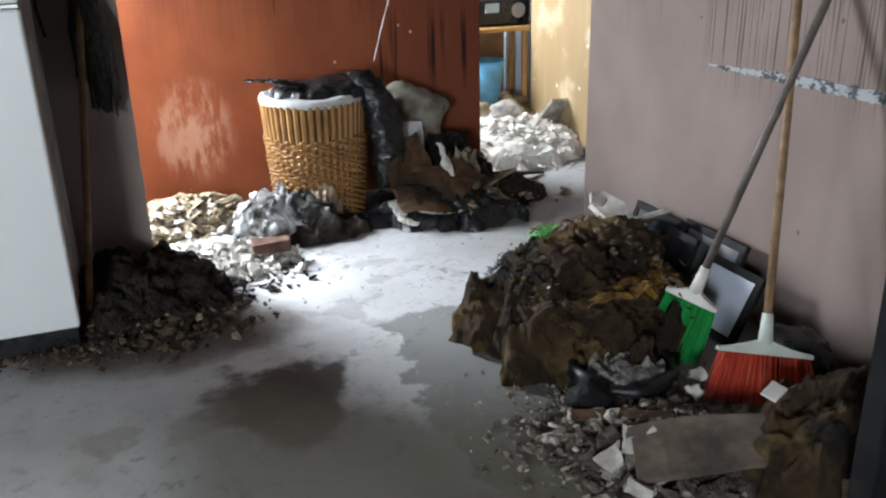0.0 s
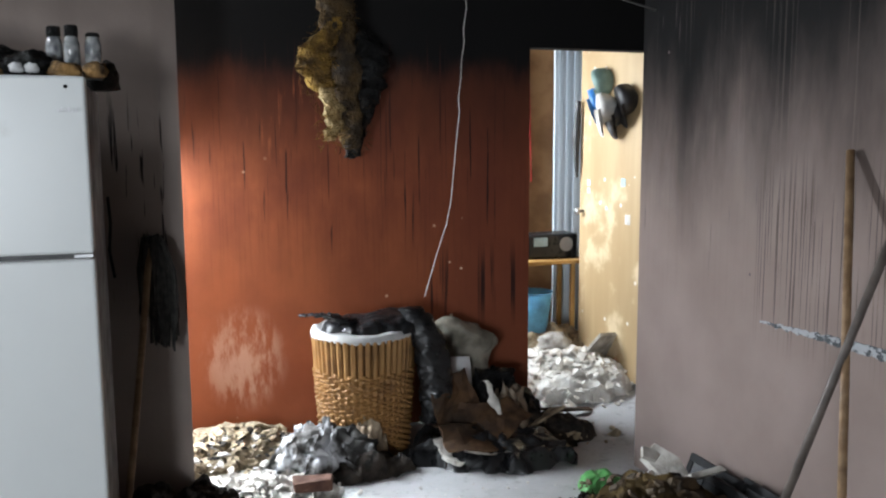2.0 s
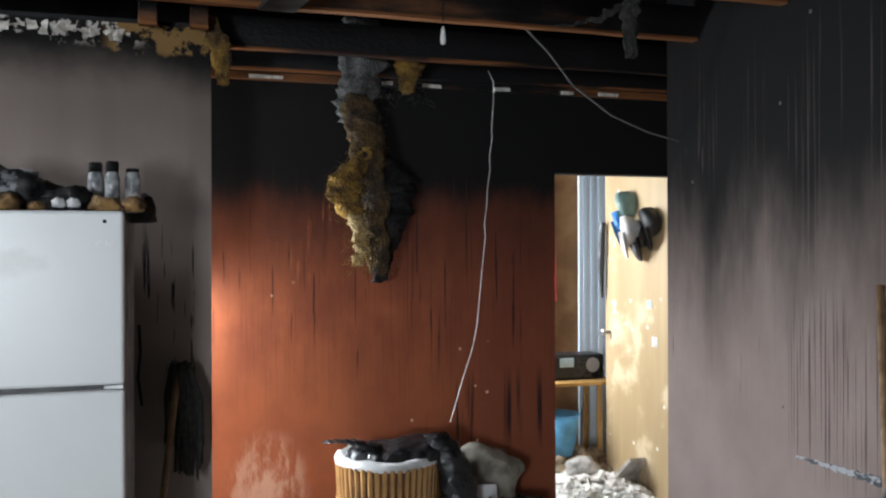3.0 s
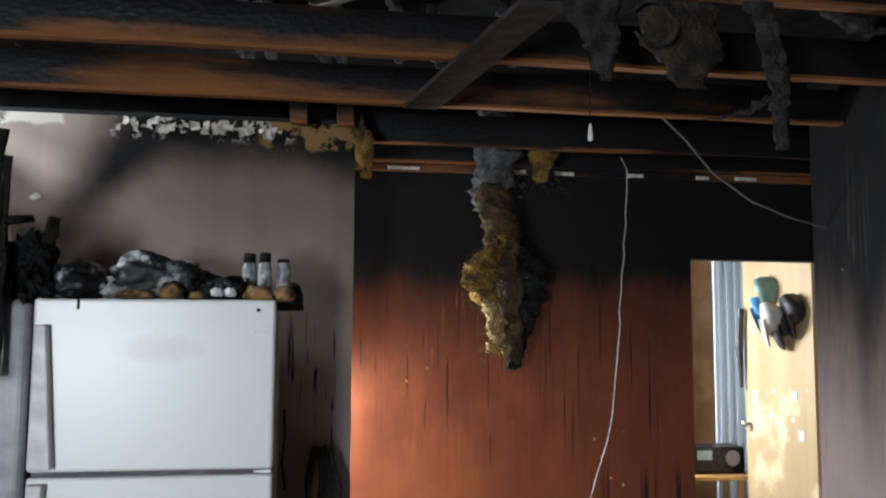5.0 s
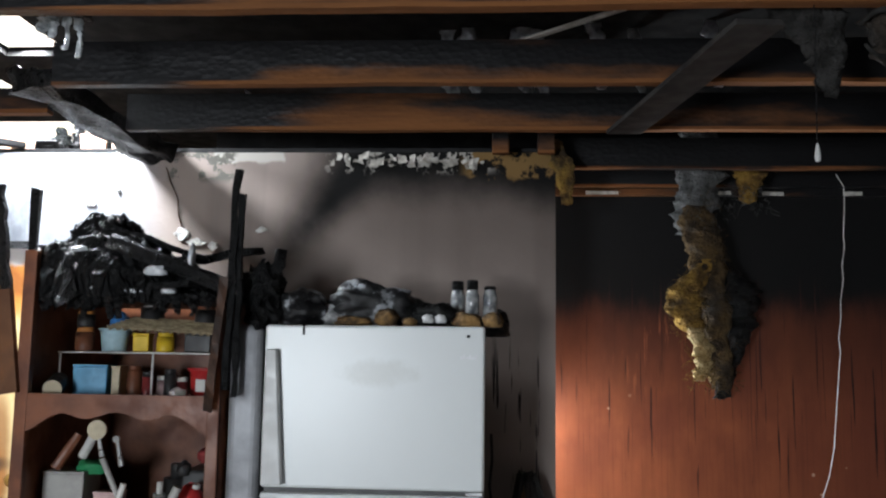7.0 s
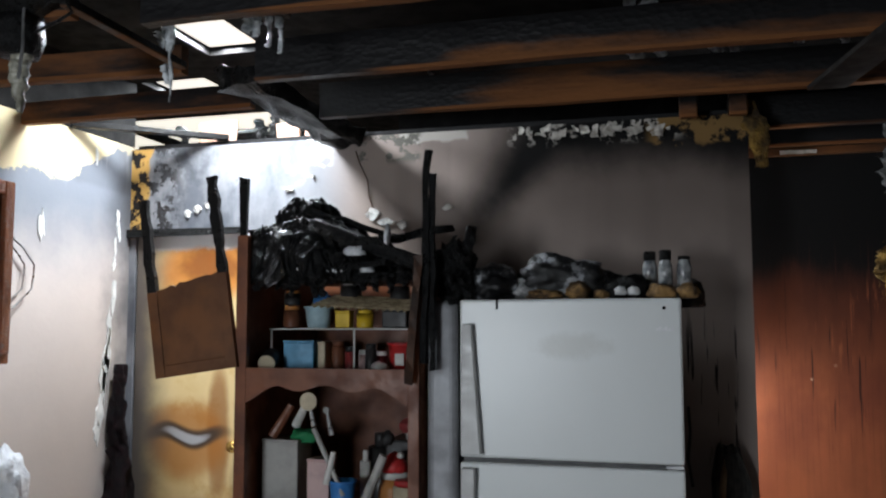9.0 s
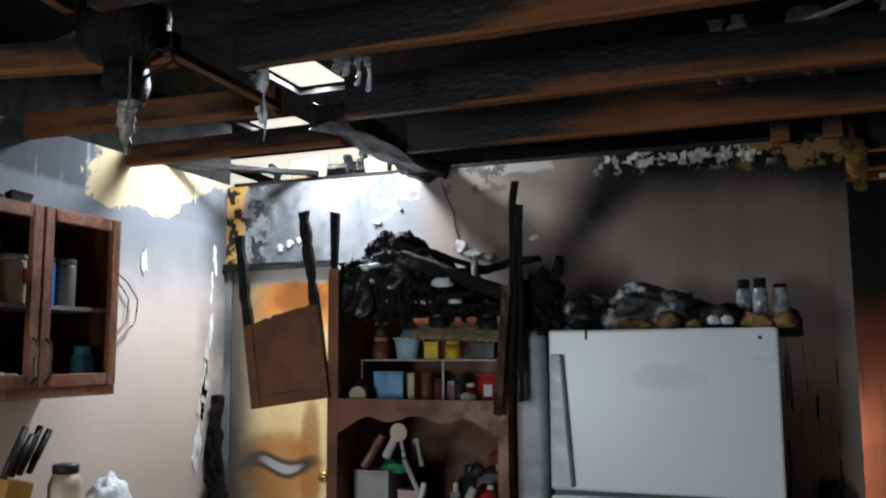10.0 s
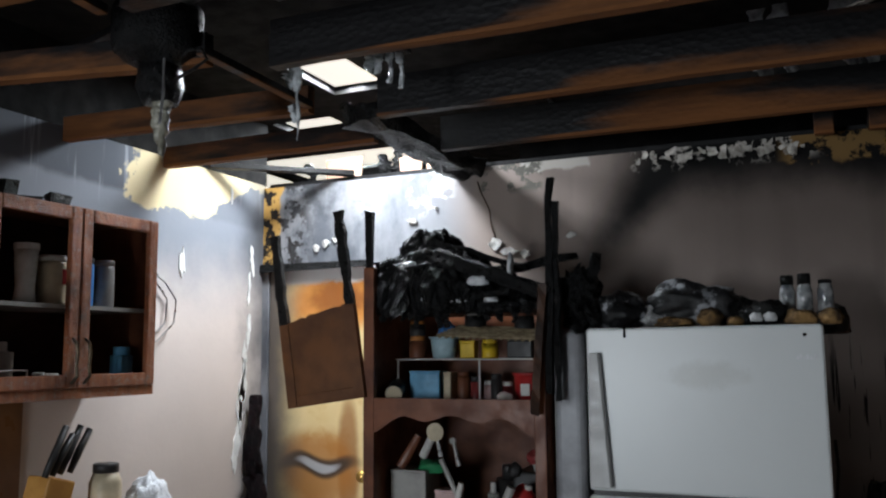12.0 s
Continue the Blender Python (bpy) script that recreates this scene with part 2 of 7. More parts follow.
def make_wall_left():
    q = Mat("pale_board_wall_smoked", 0.8)
    x, y, z = q.xyz()
    col = q.mix(q.ramp(q.noise(1.8, 5), 0.3, 0.7), (0.62, 0.545, 0.505), (0.55, 0.485, 0.45))
    smoke = q.op("ADD", z, q.op("MULTIPLY", q.op("SUBTRACT", q.noise(2.0, 5, 0.6), 0.5), 0.35))
    col = q.mix(q.ramp(smoke, 1.75, 2.2), col, (0.19, 0.205, 0.235))
    tide = q.op("ADD", z, q.op("MULTIPLY", q.op("SUBTRACT", y, 1.8), 0.05))
    col = q.mix(q.op("MULTIPLY", q.ramp(q.op("ADD", tide, q.op("MULTIPLY", q.op("SUBTRACT", q.noise(5, 5, 0.6), 0.5), 0.06)), 2.31, 2.345), q.ramp(y, 2.4, 2.6, 0.8, 0.25)), col, (0.05, 0.057, 0.07))
    col = q.mix(q.op("MULTIPLY", q.ramp(q.noise(1.0, 4, 0.6, q.vec((1, 16, 1.2))), 0.58, 0.68), q.ramp(z, 2.2, 2.35, 0, 0.5)), col, (0.36, 0.38, 0.42))
    diag = q.op("SUBTRACT", z, q.ramp(y, 2.9, 3.35, 0, 0.2))
    torn = q.op("ADD", diag, q.op("MULTIPLY", q.op("SUBTRACT", q.noise(7, 6, 0.65), 0.5), 0.22))
    peel = q.op("MULTIPLY", q.ramp(torn, 2.25, 2.265), q.ramp(q.op("ADD", y, q.op("MULTIPLY", q.op("SUBTRACT", q.noise(6, 5, 0.6, q.vec((1, 1, 1), (0, 4, 2))), 0.5), 0.35)), 2.49, 2.51))
    col = q.mix(peel, col, (0.60, 0.50, 0.31))
    end = q.op("ADD", y, q.op("MULTIPLY", q.op("SUBTRACT", q.noise(5, 5, 0.6), 0.5), 0.3))
    col = q.mix(q.ramp(end, 3.2, 3.5, 0, 0.85), col, (0.08, 0.08, 0.085))
    low = q.ramp(z, 1.0, 1.6, 0.35, 0)
    col = q.mix(low, col, (0.25, 0.22, 0.19))
    return q.done(col, q.noise(35, 5), 0.2, 0.004)


def make_floor():
    q = Mat("worn_concrete", 0.7, spec=0.35)
    x, y, z = q.xyz()
    col = q.mix(q.ramp(q.noise(1.4, 6, 0.6), 0.3, 0.7), (0.52, 0.52, 0.53), (0.39, 0.39, 0.39))
    col = q.mix(q.ramp(q.noise(9, 6, 0.7), 0.5, 0.75, 0, 0.5), col, (0.22, 0.215, 0.20))
    col = q.mix(q.ramp(q.noise(38, 4, 0.7), 0.62, 0.72, 0, 0.5), col, (0.14, 0.13, 0.12))
    # a wet brown pool stain, and an ochre film nearer the kitchen
    n = q.op("MULTIPLY", q.op("SUBTRACT", q.noise(3.4, 5, 0.55), 0.5), 0.55)
    dx = q.op("MULTIPLY", q.op("ADD", x, 0.42), 1.55)
    dy = q.op("MULTIPLY", q.op("SUBTRACT", y, 2.13), 1.3)
    r = q.op("ADD", q.op("ADD", q.op("MULTIPLY", dx, dx), q.op("MULTIPLY", dy, dy)), n)
    wet = q.ramp(r, 0.07, 0.16, 1, 0)
    col = q.mix(q.op("MULTIPLY", wet, 0.93), col, (0.028, 0.022, 0.018))
    dx2 = q.op("MULTIPLY", q.op("ADD", x, 0.70), 1.05)
    dy2 = q.op("MULTIPLY", q.op("SUBTRACT", y, 2.70), 2.3)
    r2 = q.op("ADD", q.op("ADD", q.op("MULTIPLY", dx2, dx2), q.op("MULTIPLY", dy2, dy2)), n)
    col = q.mix(q.ramp(r2, 0.12, 0.40, 0.85, 0), col, (0.075, 0.054, 0.038))
    n2 = q.op("MULTIPLY", q.op("SUBTRACT", q.noise(4.5, 5, 0.6, q.vec((1, 1, 1), (5, 3, 0))), 0.5), 0.45)
    grey = q.op("MULTIPLY", q.ramp(q.op("ADD", x, n2), -0.01, 0.02), q.ramp(q.op("ADD", y, n2), 2.50, 2.56, 1, 0))
    col = q.mix(q.op("MULTIPLY", grey, 0.8), col, (0.155, 0.155, 0.15))
    # concrete darker and greener towards the near side
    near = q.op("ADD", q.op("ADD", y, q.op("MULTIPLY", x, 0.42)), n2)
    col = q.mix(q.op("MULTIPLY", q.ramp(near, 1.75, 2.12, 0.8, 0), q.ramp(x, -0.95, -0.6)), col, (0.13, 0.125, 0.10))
    scab = q.op("MULTIPLY", q.ramp(q.noise(14, 6, 0.72), 0.56, 0.62), q.ramp(q.noise(2.0, 3), 0.45, 0.6))
    col = q.mix(q.op("MULTIPLY", scab, 0.55), col, (0.12, 0.115, 0.11))
    film = q.op("MULTIPLY", q.ramp(q.noise(1.1, 4), 0.48, 0.66), q.ramp(y, 2.0, 2.4, 0.55, 0))
    col = q.mix(film, col, (0.20, 0.19, 0.13))
    damp = q.ramp(q.noise(3.1, 4, 0.5, q.vec((1, 1, 1), (3, 1, 0))), 0.6, 0.63, 0, 0.35)
    col = q.mix(damp, col, (0.17, 0.16, 0.14))
    return q.done(col, q.noise(22, 6, 0.7), 0.35, 0.006, q.op("SUBTRACT", 0.75, q.op("MULTIPLY", wet, 0.15)))


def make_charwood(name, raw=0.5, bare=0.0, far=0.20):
    """Sawn timber, charred in part, with a lit lower edge painted in."""
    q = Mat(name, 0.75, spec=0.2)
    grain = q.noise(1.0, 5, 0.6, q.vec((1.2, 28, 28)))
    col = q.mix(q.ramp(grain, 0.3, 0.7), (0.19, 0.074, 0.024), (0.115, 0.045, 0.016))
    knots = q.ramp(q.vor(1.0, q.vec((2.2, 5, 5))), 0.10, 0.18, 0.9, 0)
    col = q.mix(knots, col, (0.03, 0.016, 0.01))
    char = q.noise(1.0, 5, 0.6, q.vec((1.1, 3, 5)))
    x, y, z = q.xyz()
    # far end's fade into darkness painted as extra char
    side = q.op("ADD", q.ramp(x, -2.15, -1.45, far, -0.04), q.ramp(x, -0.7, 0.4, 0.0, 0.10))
    # light caught by the lower arris, painted as browner wood
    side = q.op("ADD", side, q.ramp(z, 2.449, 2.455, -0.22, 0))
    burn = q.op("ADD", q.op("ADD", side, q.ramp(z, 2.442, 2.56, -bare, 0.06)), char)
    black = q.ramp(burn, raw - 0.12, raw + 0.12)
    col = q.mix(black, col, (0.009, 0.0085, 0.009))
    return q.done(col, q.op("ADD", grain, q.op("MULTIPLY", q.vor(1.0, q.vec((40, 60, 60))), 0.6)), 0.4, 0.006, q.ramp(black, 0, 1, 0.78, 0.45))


MAUVE, DRIPPED, ORANGE, PALE, CONCRETE = make_wall_back(), make_wall_right(), make_wall_orange(), make_wall_left(), make_floor()
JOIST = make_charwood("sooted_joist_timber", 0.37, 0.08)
DECK = plain("charred_roof_boards", (0.012, 0.011, 0.0105), (0.006, 0.006, 0.006), 0.9, scale=6, spec=0.1)
CHAR = plain("charcoal", (0.006, 0.006, 0.006), (0.010, 0.010, 0.0105), 0.36, scale=25, bump=0.9, spec=0.16, dist=0.01)
q = Mat("white_fridge_enamel", 0.34, spec=0.5)
c = q.mix(q.ramp(q.noise(2.0, 4), 0.3, 0.7), (0.70, 0.725, 0.72), (0.67, 0.695, 0.69))
dx = q.op("MULTIPLY", q.op("ADD", q.xyz()[0], 1.34), 6.0)
dz = q.op("MULTIPLY", q.op("SUBTRACT", q.xyz()[2], 1.54), 16.0)
smudge = q.ramp(q.op("ADD", q.op("ADD", q.op("MULTIPLY", dx, dx), q.op("MULTIPLY", dz, dz)), q.op("MULTIPLY", q.noise(18, 5, 0.7), 1.4)), 0.7, 1.6, 0.35, 0)
c = q.mix(smudge, c, (0.42, 0.41, 0.36))
c = q.mix(q.ramp(q.noise(30, 5, 0.75), 0.68, 0.74, 0, 0.25), c, (0.36, 0.35, 0.33))
ENAMEL = q.done(c, q.noise(120, 3), 0.03, 0.001)
# greyer than the doors, with soot smears
ENAMEL_SIDE = plain("grey_smeared_fridge_side", (0.40, 0.385, 0.38), (0.24, 0.225, 0.22), 0.55, scale=5, dirt=0.45)
BLACK_PLASTIC = plain("black_plastic", (0.010, 0.010, 0.011), (0.014, 0.014, 0.015), 0.34, scale=10, bump=0.25, spec=0.35)
INSUL = plain("brown_fibre_insulation", (0.11, 0.066, 0.024), (0.028, 0.018, 0.010), 0.95, scale=13, bump=1.0, dirt=0.8, dist=0.02)
INSUL_Y = plain("yellow_fibre_insulation", (0.31, 0.18, 0.035), (0.085, 0.045, 0.012), 0.95, scale=16, bump=1.0, dirt=0.75, dist=0.02)
GAUZE = plain("sooted_gauze", (0.040, 0.038, 0.036), (0.016, 0.015, 0.014), 0.95, scale=20, bump=1.0, spec=0.1, dist=0.01)
INSUL_G = plain("grey_fibre_insulation", (0.15, 0.15, 0.148), (0.06, 0.06, 0.058), 0.95, scale=14, bump=1.0, dirt=0.5, dist=0.02)
ASH = plain("wet_ash_and_soot", (0.040, 0.029, 0.021), (0.011, 0.009, 0.0075), 0.85, scale=18, bump=1.0, dist=0.02)
RUBBLE = plain("white_plaster_rubble", (0.68, 0.65, 0.60), (0.40, 0.37, 0.33), 0.9, scale=14, bump=0.8, dirt=0.25, dist=0.015)
# paler plaster for the far doorway, its bright daylight put into the colour
RUBBLE_LIT = plain("lit_white_plaster", (0.84, 0.82, 0.77), (0.62, 0.58, 0.52), 0.9, scale=10, bump=0.6, dirt=0.1, dist=0.012)
RUBBLE_T = plain("tan_plaster_rubble", (0.46, 0.37, 0.25), (0.19, 0.145, 0.095), 0.9, scale=16, bump=1.0, dirt=0.35, dist=0.015)
GYPSUM = plain("broken_gypsum_board", (0.56, 0.54, 0.50), (0.36, 0.33, 0.29), 0.85, scale=12, bump=0.6, dirt=0.6, dist=0.01)
CARDBOARD = plain("soaked_cardboard", (0.10, 0.052, 0.024), (0.035, 0.019, 0.011), 0.7, scale=9, dirt=0.7)
DARK_WOOD = plain("dark_stained_wood", (0.21, 0.074, 0.034), (0.12, 0.040, 0.020), 0.45, scale=7, bump=0.3, dirt=0.3)
STEEL = plain("dull_steel", (0.5, 0.5, 0.5), (0.35, 0.35, 0.36), 0.35, 0.9, scale=20, bump=0.05)

# ---- building helpers ----


def box(bm, x0, y0, z0, x1, y1, z1, m=None):
    vs = [bm.verts.new((x, y, z)) for z in (z0, z1) for y in (y0, y1) for x in (x0, x1)]
    if m is not None:
        for v in vs:
            v.co = m @ v.co
    for f in ((0, 2, 3, 1), (4, 5, 7, 6), (0, 1, 5, 4), (2, 6, 7, 3), (0, 4, 6, 2), (1, 3, 7, 5)):
        bm.faces.new([vs[i] for i in f])
    return vs


def bevelled(bm, width=0.004, segments=2):
    bmesh.ops.bevel(bm, geom=list(bm.edges), offset=width, segments=segments, affect="EDGES", profile=0.5, clamp_overlap=True)
    return bm


def slab(x0, y0, z0, x1, y1, z1, bevel=0.0, m=None, segments=2):
    bm = bmesh.new()
    box(bm, x0, y0, z0, x1, y1, z1, m)
    if bevel:
        bevelled(bm, bevel, segments)
    return bm


def lathe(bm, rings, centre=(0, 0, 0), seg=20, m=None, cap=True):
    """A turned form: rings of (radius, height)."""
    rows = []
    for r, h in rings:
        row = []
        for i in range(seg):
            a = 2 * math.pi * i / seg
            p = Vector((r * math.cos(a), r * math.sin(a), h))
            if m is not None:
                p = m @ p
            row.append(bm.verts.new(p + Vector(centre)))
        rows.append(row)
    for a, b in zip(rows, rows[1:]):
        for i in range(seg):
            j = (i + 1) % seg
            bm.faces.new((a[i], a[j], b[j], b[i]))
    if cap:
        bm.faces.new(rows[0][::-1])
        bm.faces.new(rows[-1])
    return bm


def turned(rings, centre=(0, 0, 0), seg=20, m=None):
    return lathe(bmesh.new(), rings, centre, seg, m)


def tube(bm, points, radius, seg=8):
    """A round rod along points; radius: one, or one for each point."""
    pts = [Vector(p) for p in points]
    rows = []
    for i, p in enumerate(pts):
        d = (pts[min(i + 1, len(pts) - 1)] - pts[max(i - 1, 0)]).normalized()
        side = d.orthogonal().normalized() if i == 0 else (rows_side - d * rows_side.dot(d)).normalized()
        rows_side = side
        up = d.cross(side)
        r = radius[i] if isinstance(radius, (list, tuple)) else radius
        rows.append([bm.verts.new(p + r * (side * math.cos(2 * math.pi * k / seg) + up * math.sin(2 * math.pi * k / seg))) for k in range(seg)])
    for a, b in zip(rows, rows[1:]):
        for i in range(seg):
            j = (i + 1) % seg
            bm.faces.new((a[i], a[j], b[j], b[i]))
    bm.faces.new(rows[0][::-1])
    bm.faces.new(rows[-1])
    return bm


def rod(points, radius, seg=8):
    return tube(bmesh.new(), points, radius, seg)


def mesh_of(name, bm, material, smooth=False):
    bmesh.ops.recalc_face_normals(bm, faces=bm.faces)
    me = bpy.data.meshes.new(name)
    bm.to_mesh(me)
    bm.free()
    me.materials.append(material)
    if smooth:
        me.polygons.foreach_set("use_smooth", [True] * len(me.polygons))
    return me


def part(name, bm, material, parent=None, label="", smooth=False):
    ob = new(name, mesh_of(name, bm, material, smooth))
    if parent is not None:
        ob.parent = parent
        ob.matrix_parent_inverse = parent.matrix_basis.inverted()
    if label:
        ob["label"] = label
    return ob


def thing(name, at, label, category, group=""):
    ob = new(name)
    ob.empty_display_size = 0.05
    ob.matrix_basis = Matrix.Translation(at)
    return tagged(ob, label, category, group)


def solid(name, bm, material, label, category, group="", kind="", smooth=False):
    return tagged(part(name, bm, material, None, "", smooth), label, category, group, kind)


def structure(name, bm, material, label, category="wall"):
    return solid(name, bm, material, label, category, kind="structure")


def n3(x, y, z=0.0, s=1.0):
    return noise.noise(Vector((x * s, y * s, z * s)))


def heap(cx, cy, rx, ry, h, seed, n=56, rough=0.5, base=0.0, turn=0.0, ridge=False, fine=1.0):
    """A lying heap with a ragged outline: a dome, broken up at three scales."""
    bm = bmesh.new()
    grid = {}
    c, s = math.cos(turn), math.sin(turn)
    for i in range(n + 1):
        for j in range(n + 1):
            u, v = 2.5 * i / n - 1.25, 2.5 * j / n - 1.25
            edge = 0.30 * n3(u * 1.7, v * 1.7, seed) + 0.14 * n3(u * 5, v * 5, seed + 3)
            r = math.hypot(u, v) + edge
            dome = max(0.0, 1 - r * r)
            wu, wv = u + 0.35 * n3(u * 2, v * 2, seed + 21), v + 0.35 * n3(u * 2, v * 2, seed + 27)
            bump = rough * (0.42 * n3(wu * 2.2, wv * 2.2, seed + 7) + 0.24 * n3(wu * 6, wv * 6, seed + 9) + 0.14 * fine * n3(u * 15, v * 15, seed + 11))
            if ridge:
                bump = rough * (0.35 * n3(wu * 2, wv * 2, seed + 5) + 0.55 * (0.25 - abs(n3(wu * 2.3, wv * 2.3, seed + 7))) + 0.28 * (0.2 - abs(n3(wu * 6, wv * 6, seed + 9))))
            z = h * (dome ** 0.45 * (1 + bump)) if dome > 0 else -0.012
            k = 0.10 * min(rx, ry) * min(1.0, dome * 3)
            u, v = u + k / rx * n3(u * 5, v * 5, seed + 31), v + k / ry * n3(u * 5, v * 5, seed + 37)
            x, y = rx * u, ry * v
            grid[i, j] = bm.verts.new((cx + c * x - s * y, cy + s * x + c * y, base + z))
    for i in range(n):
        for j in range(n):
            q = [grid[i, j], grid[i + 1, j], grid[i + 1, j + 1], grid[i, j + 1]]
            if max(p.co.z for p in q) > base:
                bm.faces.new(q)
    bmesh.ops.delete(bm, geom=[v for v in bm.verts if not v.link_faces], context="VERTS")
    return bm


def chunk(bm, at, size, rnd, flat=0.5):
    """One broken lump or shard."""
    k = rnd.choice((4, 5, 6))
    m = Matrix.Translation(at) @ Euler((rnd.uniform(-0.7, 0.7), rnd.uniform(-0.7, 0.7), rnd.uniform(0, 6.3))).to_matrix().to_4x4()
    ring = []
    for i in range(k):
        a = 2 * math.pi * (i + rnd.uniform(-0.3, 0.3)) / k
        r = size * rnd.uniform(0.55, 1.1)
        ring.append((r * math.cos(a), r * math.sin(a) * rnd.uniform(0.6, 1)))
    t = size * flat * rnd.uniform(0.5, 1.0)
    lo = [bm.verts.new(m @ Vector((x, y, -t / 2))) for x, y in ring]
    up = [bm.verts.new(m @ Vector((x * 0.85, y * 0.85, t / 2 * rnd.uniform(0.6, 1.2)))) for x, y in ring]
    bm.faces.new(lo[::-1])
    bm.faces.new(up)
    for i in range(k):
        j = (i + 1) % k
        bm.faces.new((lo[i], lo[j], up[j], up[i]))


def scatter(cx, cy, rx, ry, count, sizes, seed, height=None, flat=0.5):
    """Broken bits strewn over an oval; height(u): how high they lie at u radii from its middle."""
    rnd = random.Random(seed)
    bm = bmesh.new()
    for _ in range(count):
        a, u = rnd.uniform(0, 6.283), math.sqrt(rnd.random()) * rnd.uniform(0.6, 1.15)
        s = rnd.uniform(*sizes) * rnd.choice((0.5, 0.7, 1.0))
        z = (height(u) if height else 0.0) + s * 0.22
        chunk(bm, (cx + rx * u * math.cos(a), cy + ry * u * math.sin(a), z), s, rnd, flat)
    return bm


def crumple(bm, scale, amount, seed):
    for v in bm.verts:
        p = v.co * scale
        v.co += amount * Vector((n3(p.x, p.y, p.z + seed), n3(p.x + 31, p.y, p.z + seed), n3(p.x, p.y + 17, p.z + seed)))
    return bm


# ---- structure ----
CEIL = 2.44
HEAD = 2.478
bm = bmesh.new()
NX, NY = 60, 80
fl = [[bm.verts.new((-4.4 + 9.0 * i / NX, -2.8 + 11.0 * j / NY, -0.004 + 0.004 * n3(i * 0.4, j * 0.4))) for j in range(NY + 1)] for i in range(NX + 1)]
for i in range(NX):
    for j in range(NY):
        bm.faces.new((fl[i][j], fl[i + 1][j], fl[i + 1][j + 1], fl[i][j + 1]))
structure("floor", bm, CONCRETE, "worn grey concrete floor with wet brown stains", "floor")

bm = bmesh.new()
box(bm, -3.605, 3.453, 0, -3.57, 3.553, HEAD)
box(bm, -3.57, 3.453, 2.06, -2.76, 3.553, HEAD)
box(bm, -2.76, 3.453, 0, -0.693, 3.553, HEAD)
structure("wall_north", bm, MAUVE, "mauve painted wall, blackened and peeling along the top")
bm = bmesh.new()
box(bm, -3.57, 3.54, 0, -2.76, 3.553, 2.06)
structure("wall_behind_door", bm, DECK, "dark board closing the doorway behind the scorched door")
structure("wall_east", slab(1.252, -2.7, 0, 1.352, 3.195, 2.70), DRIPPED, "mauve painted wall with sooty drips and black smoke staining")
bm = bmesh.new()
box(bm, -0.85, 4.107, 0, 1.116, 4.207, 2.60)
box(bm, 1.116, 4.107, 1.985, 1.93, 4.207, 2.60)
box(bm, 1.93, 4.107, 0, 3.4, 4.207, 2.60)
box(bm, -2.4, 4.107, 0, -1.3, 4.207, 2.60)
box(bm, -1.3, 4.107, 2.0, -0.85, 4.207, 2.60)
box(bm, -1.3, 4.107, 0, -0.85, 4.207, 0.5)
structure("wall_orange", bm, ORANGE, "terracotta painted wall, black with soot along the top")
bm = bmesh.new()
box(bm, -3.705, -2.7, 0, -3.605, 3.553, 2.495)
structure("wall_west", bm, PALE, "pale wall smoked grey, paint peeled to cream")
bm = bmesh.new()
box(bm, -3.605, -2.7, 0, -3.22, -2.6, 2.7)
box(bm, -2.42, -2.7, 0, 1.252, -2.6, 2.7)
box(bm, -3.22, -2.7, 0, -2.42, -2.6, 0.93)
box(bm, -3.22, -2.7, 1.87, -2.42, -2.6, 2.7)
structure("wall_south", bm, MAUVE, "mauve painted wall with a window opening")
bm = bmesh.new()
box(bm, -2.5, 3.553, 0, -2.4, 3.61, 2.46)
box(bm, -2.5, 4.05, 0, -2.4, 4.207, 2.46)
box(bm, -2.5, 3.61, 2.15, -2.4, 4.05, 2.46)
structure("wall_hall_west", bm, MAUVE, "hall end wall with a doorway to daylight")
bm = bmesh.new()
box(bm, 1.352, 3.095, 0, 3.4, 3.195, 2.7)
structure("wall_hall_south", bm, DRIPPED, "mauve painted hall wall")
structure("wall_hall_east", slab(3.4, 3.095, 0, 3.5, 6.5, 2.7), MAUVE, "hall end wall")

# attic: sooted deck with a burnt-through hole over the corner
bm = bmesh.new()
HX0, HX1, HY0, HY1 = -3.05, -2.75, 2.77, 3.23
DECK_Z = 2.85
for a in ((-4.4, -2.8, HX0, 3.55), (HX1, -2.8, 4.6, 3.55), (HX0, -2.8, HX1, HY0), (HX0, HY1, HX1, 3.55),
          (-4.4, 3.55, -3.63, 3.95), (-3.27, 3.55, 4.6, 3.95), (-4.4, 3.95, 4.6, 4.28),
          (-4.4, 4.28, -4.33, 7.0), (-3.05, 4.28, 4.6, 7.0), (-4.4, 7.0, 4.6, 8.2)):
    box(bm, a[0], a[1], DECK_Z, a[2], a[3], DECK_Z + 0.04)
structure("ceiling", bm, DECK, "charred roof boards with a hole burnt through", "ceiling")
bm = bmesh.new()
box(bm, -3.705, -2.7, 2.495, -3.66, 3.553, DECK_Z)
box(bm, -3.705, -2.75, 2.7, 4.6, -2.7, DECK_Z)
box(bm, -2.45, 4.207, 2.60, 3.4, 4.25, DECK_Z)
box(bm, 1.30, -2.7, 2.7, 1.352, 3.195, DECK_Z)
structure("wall_attic", bm, DECK, "blackened attic boards above the rooms")

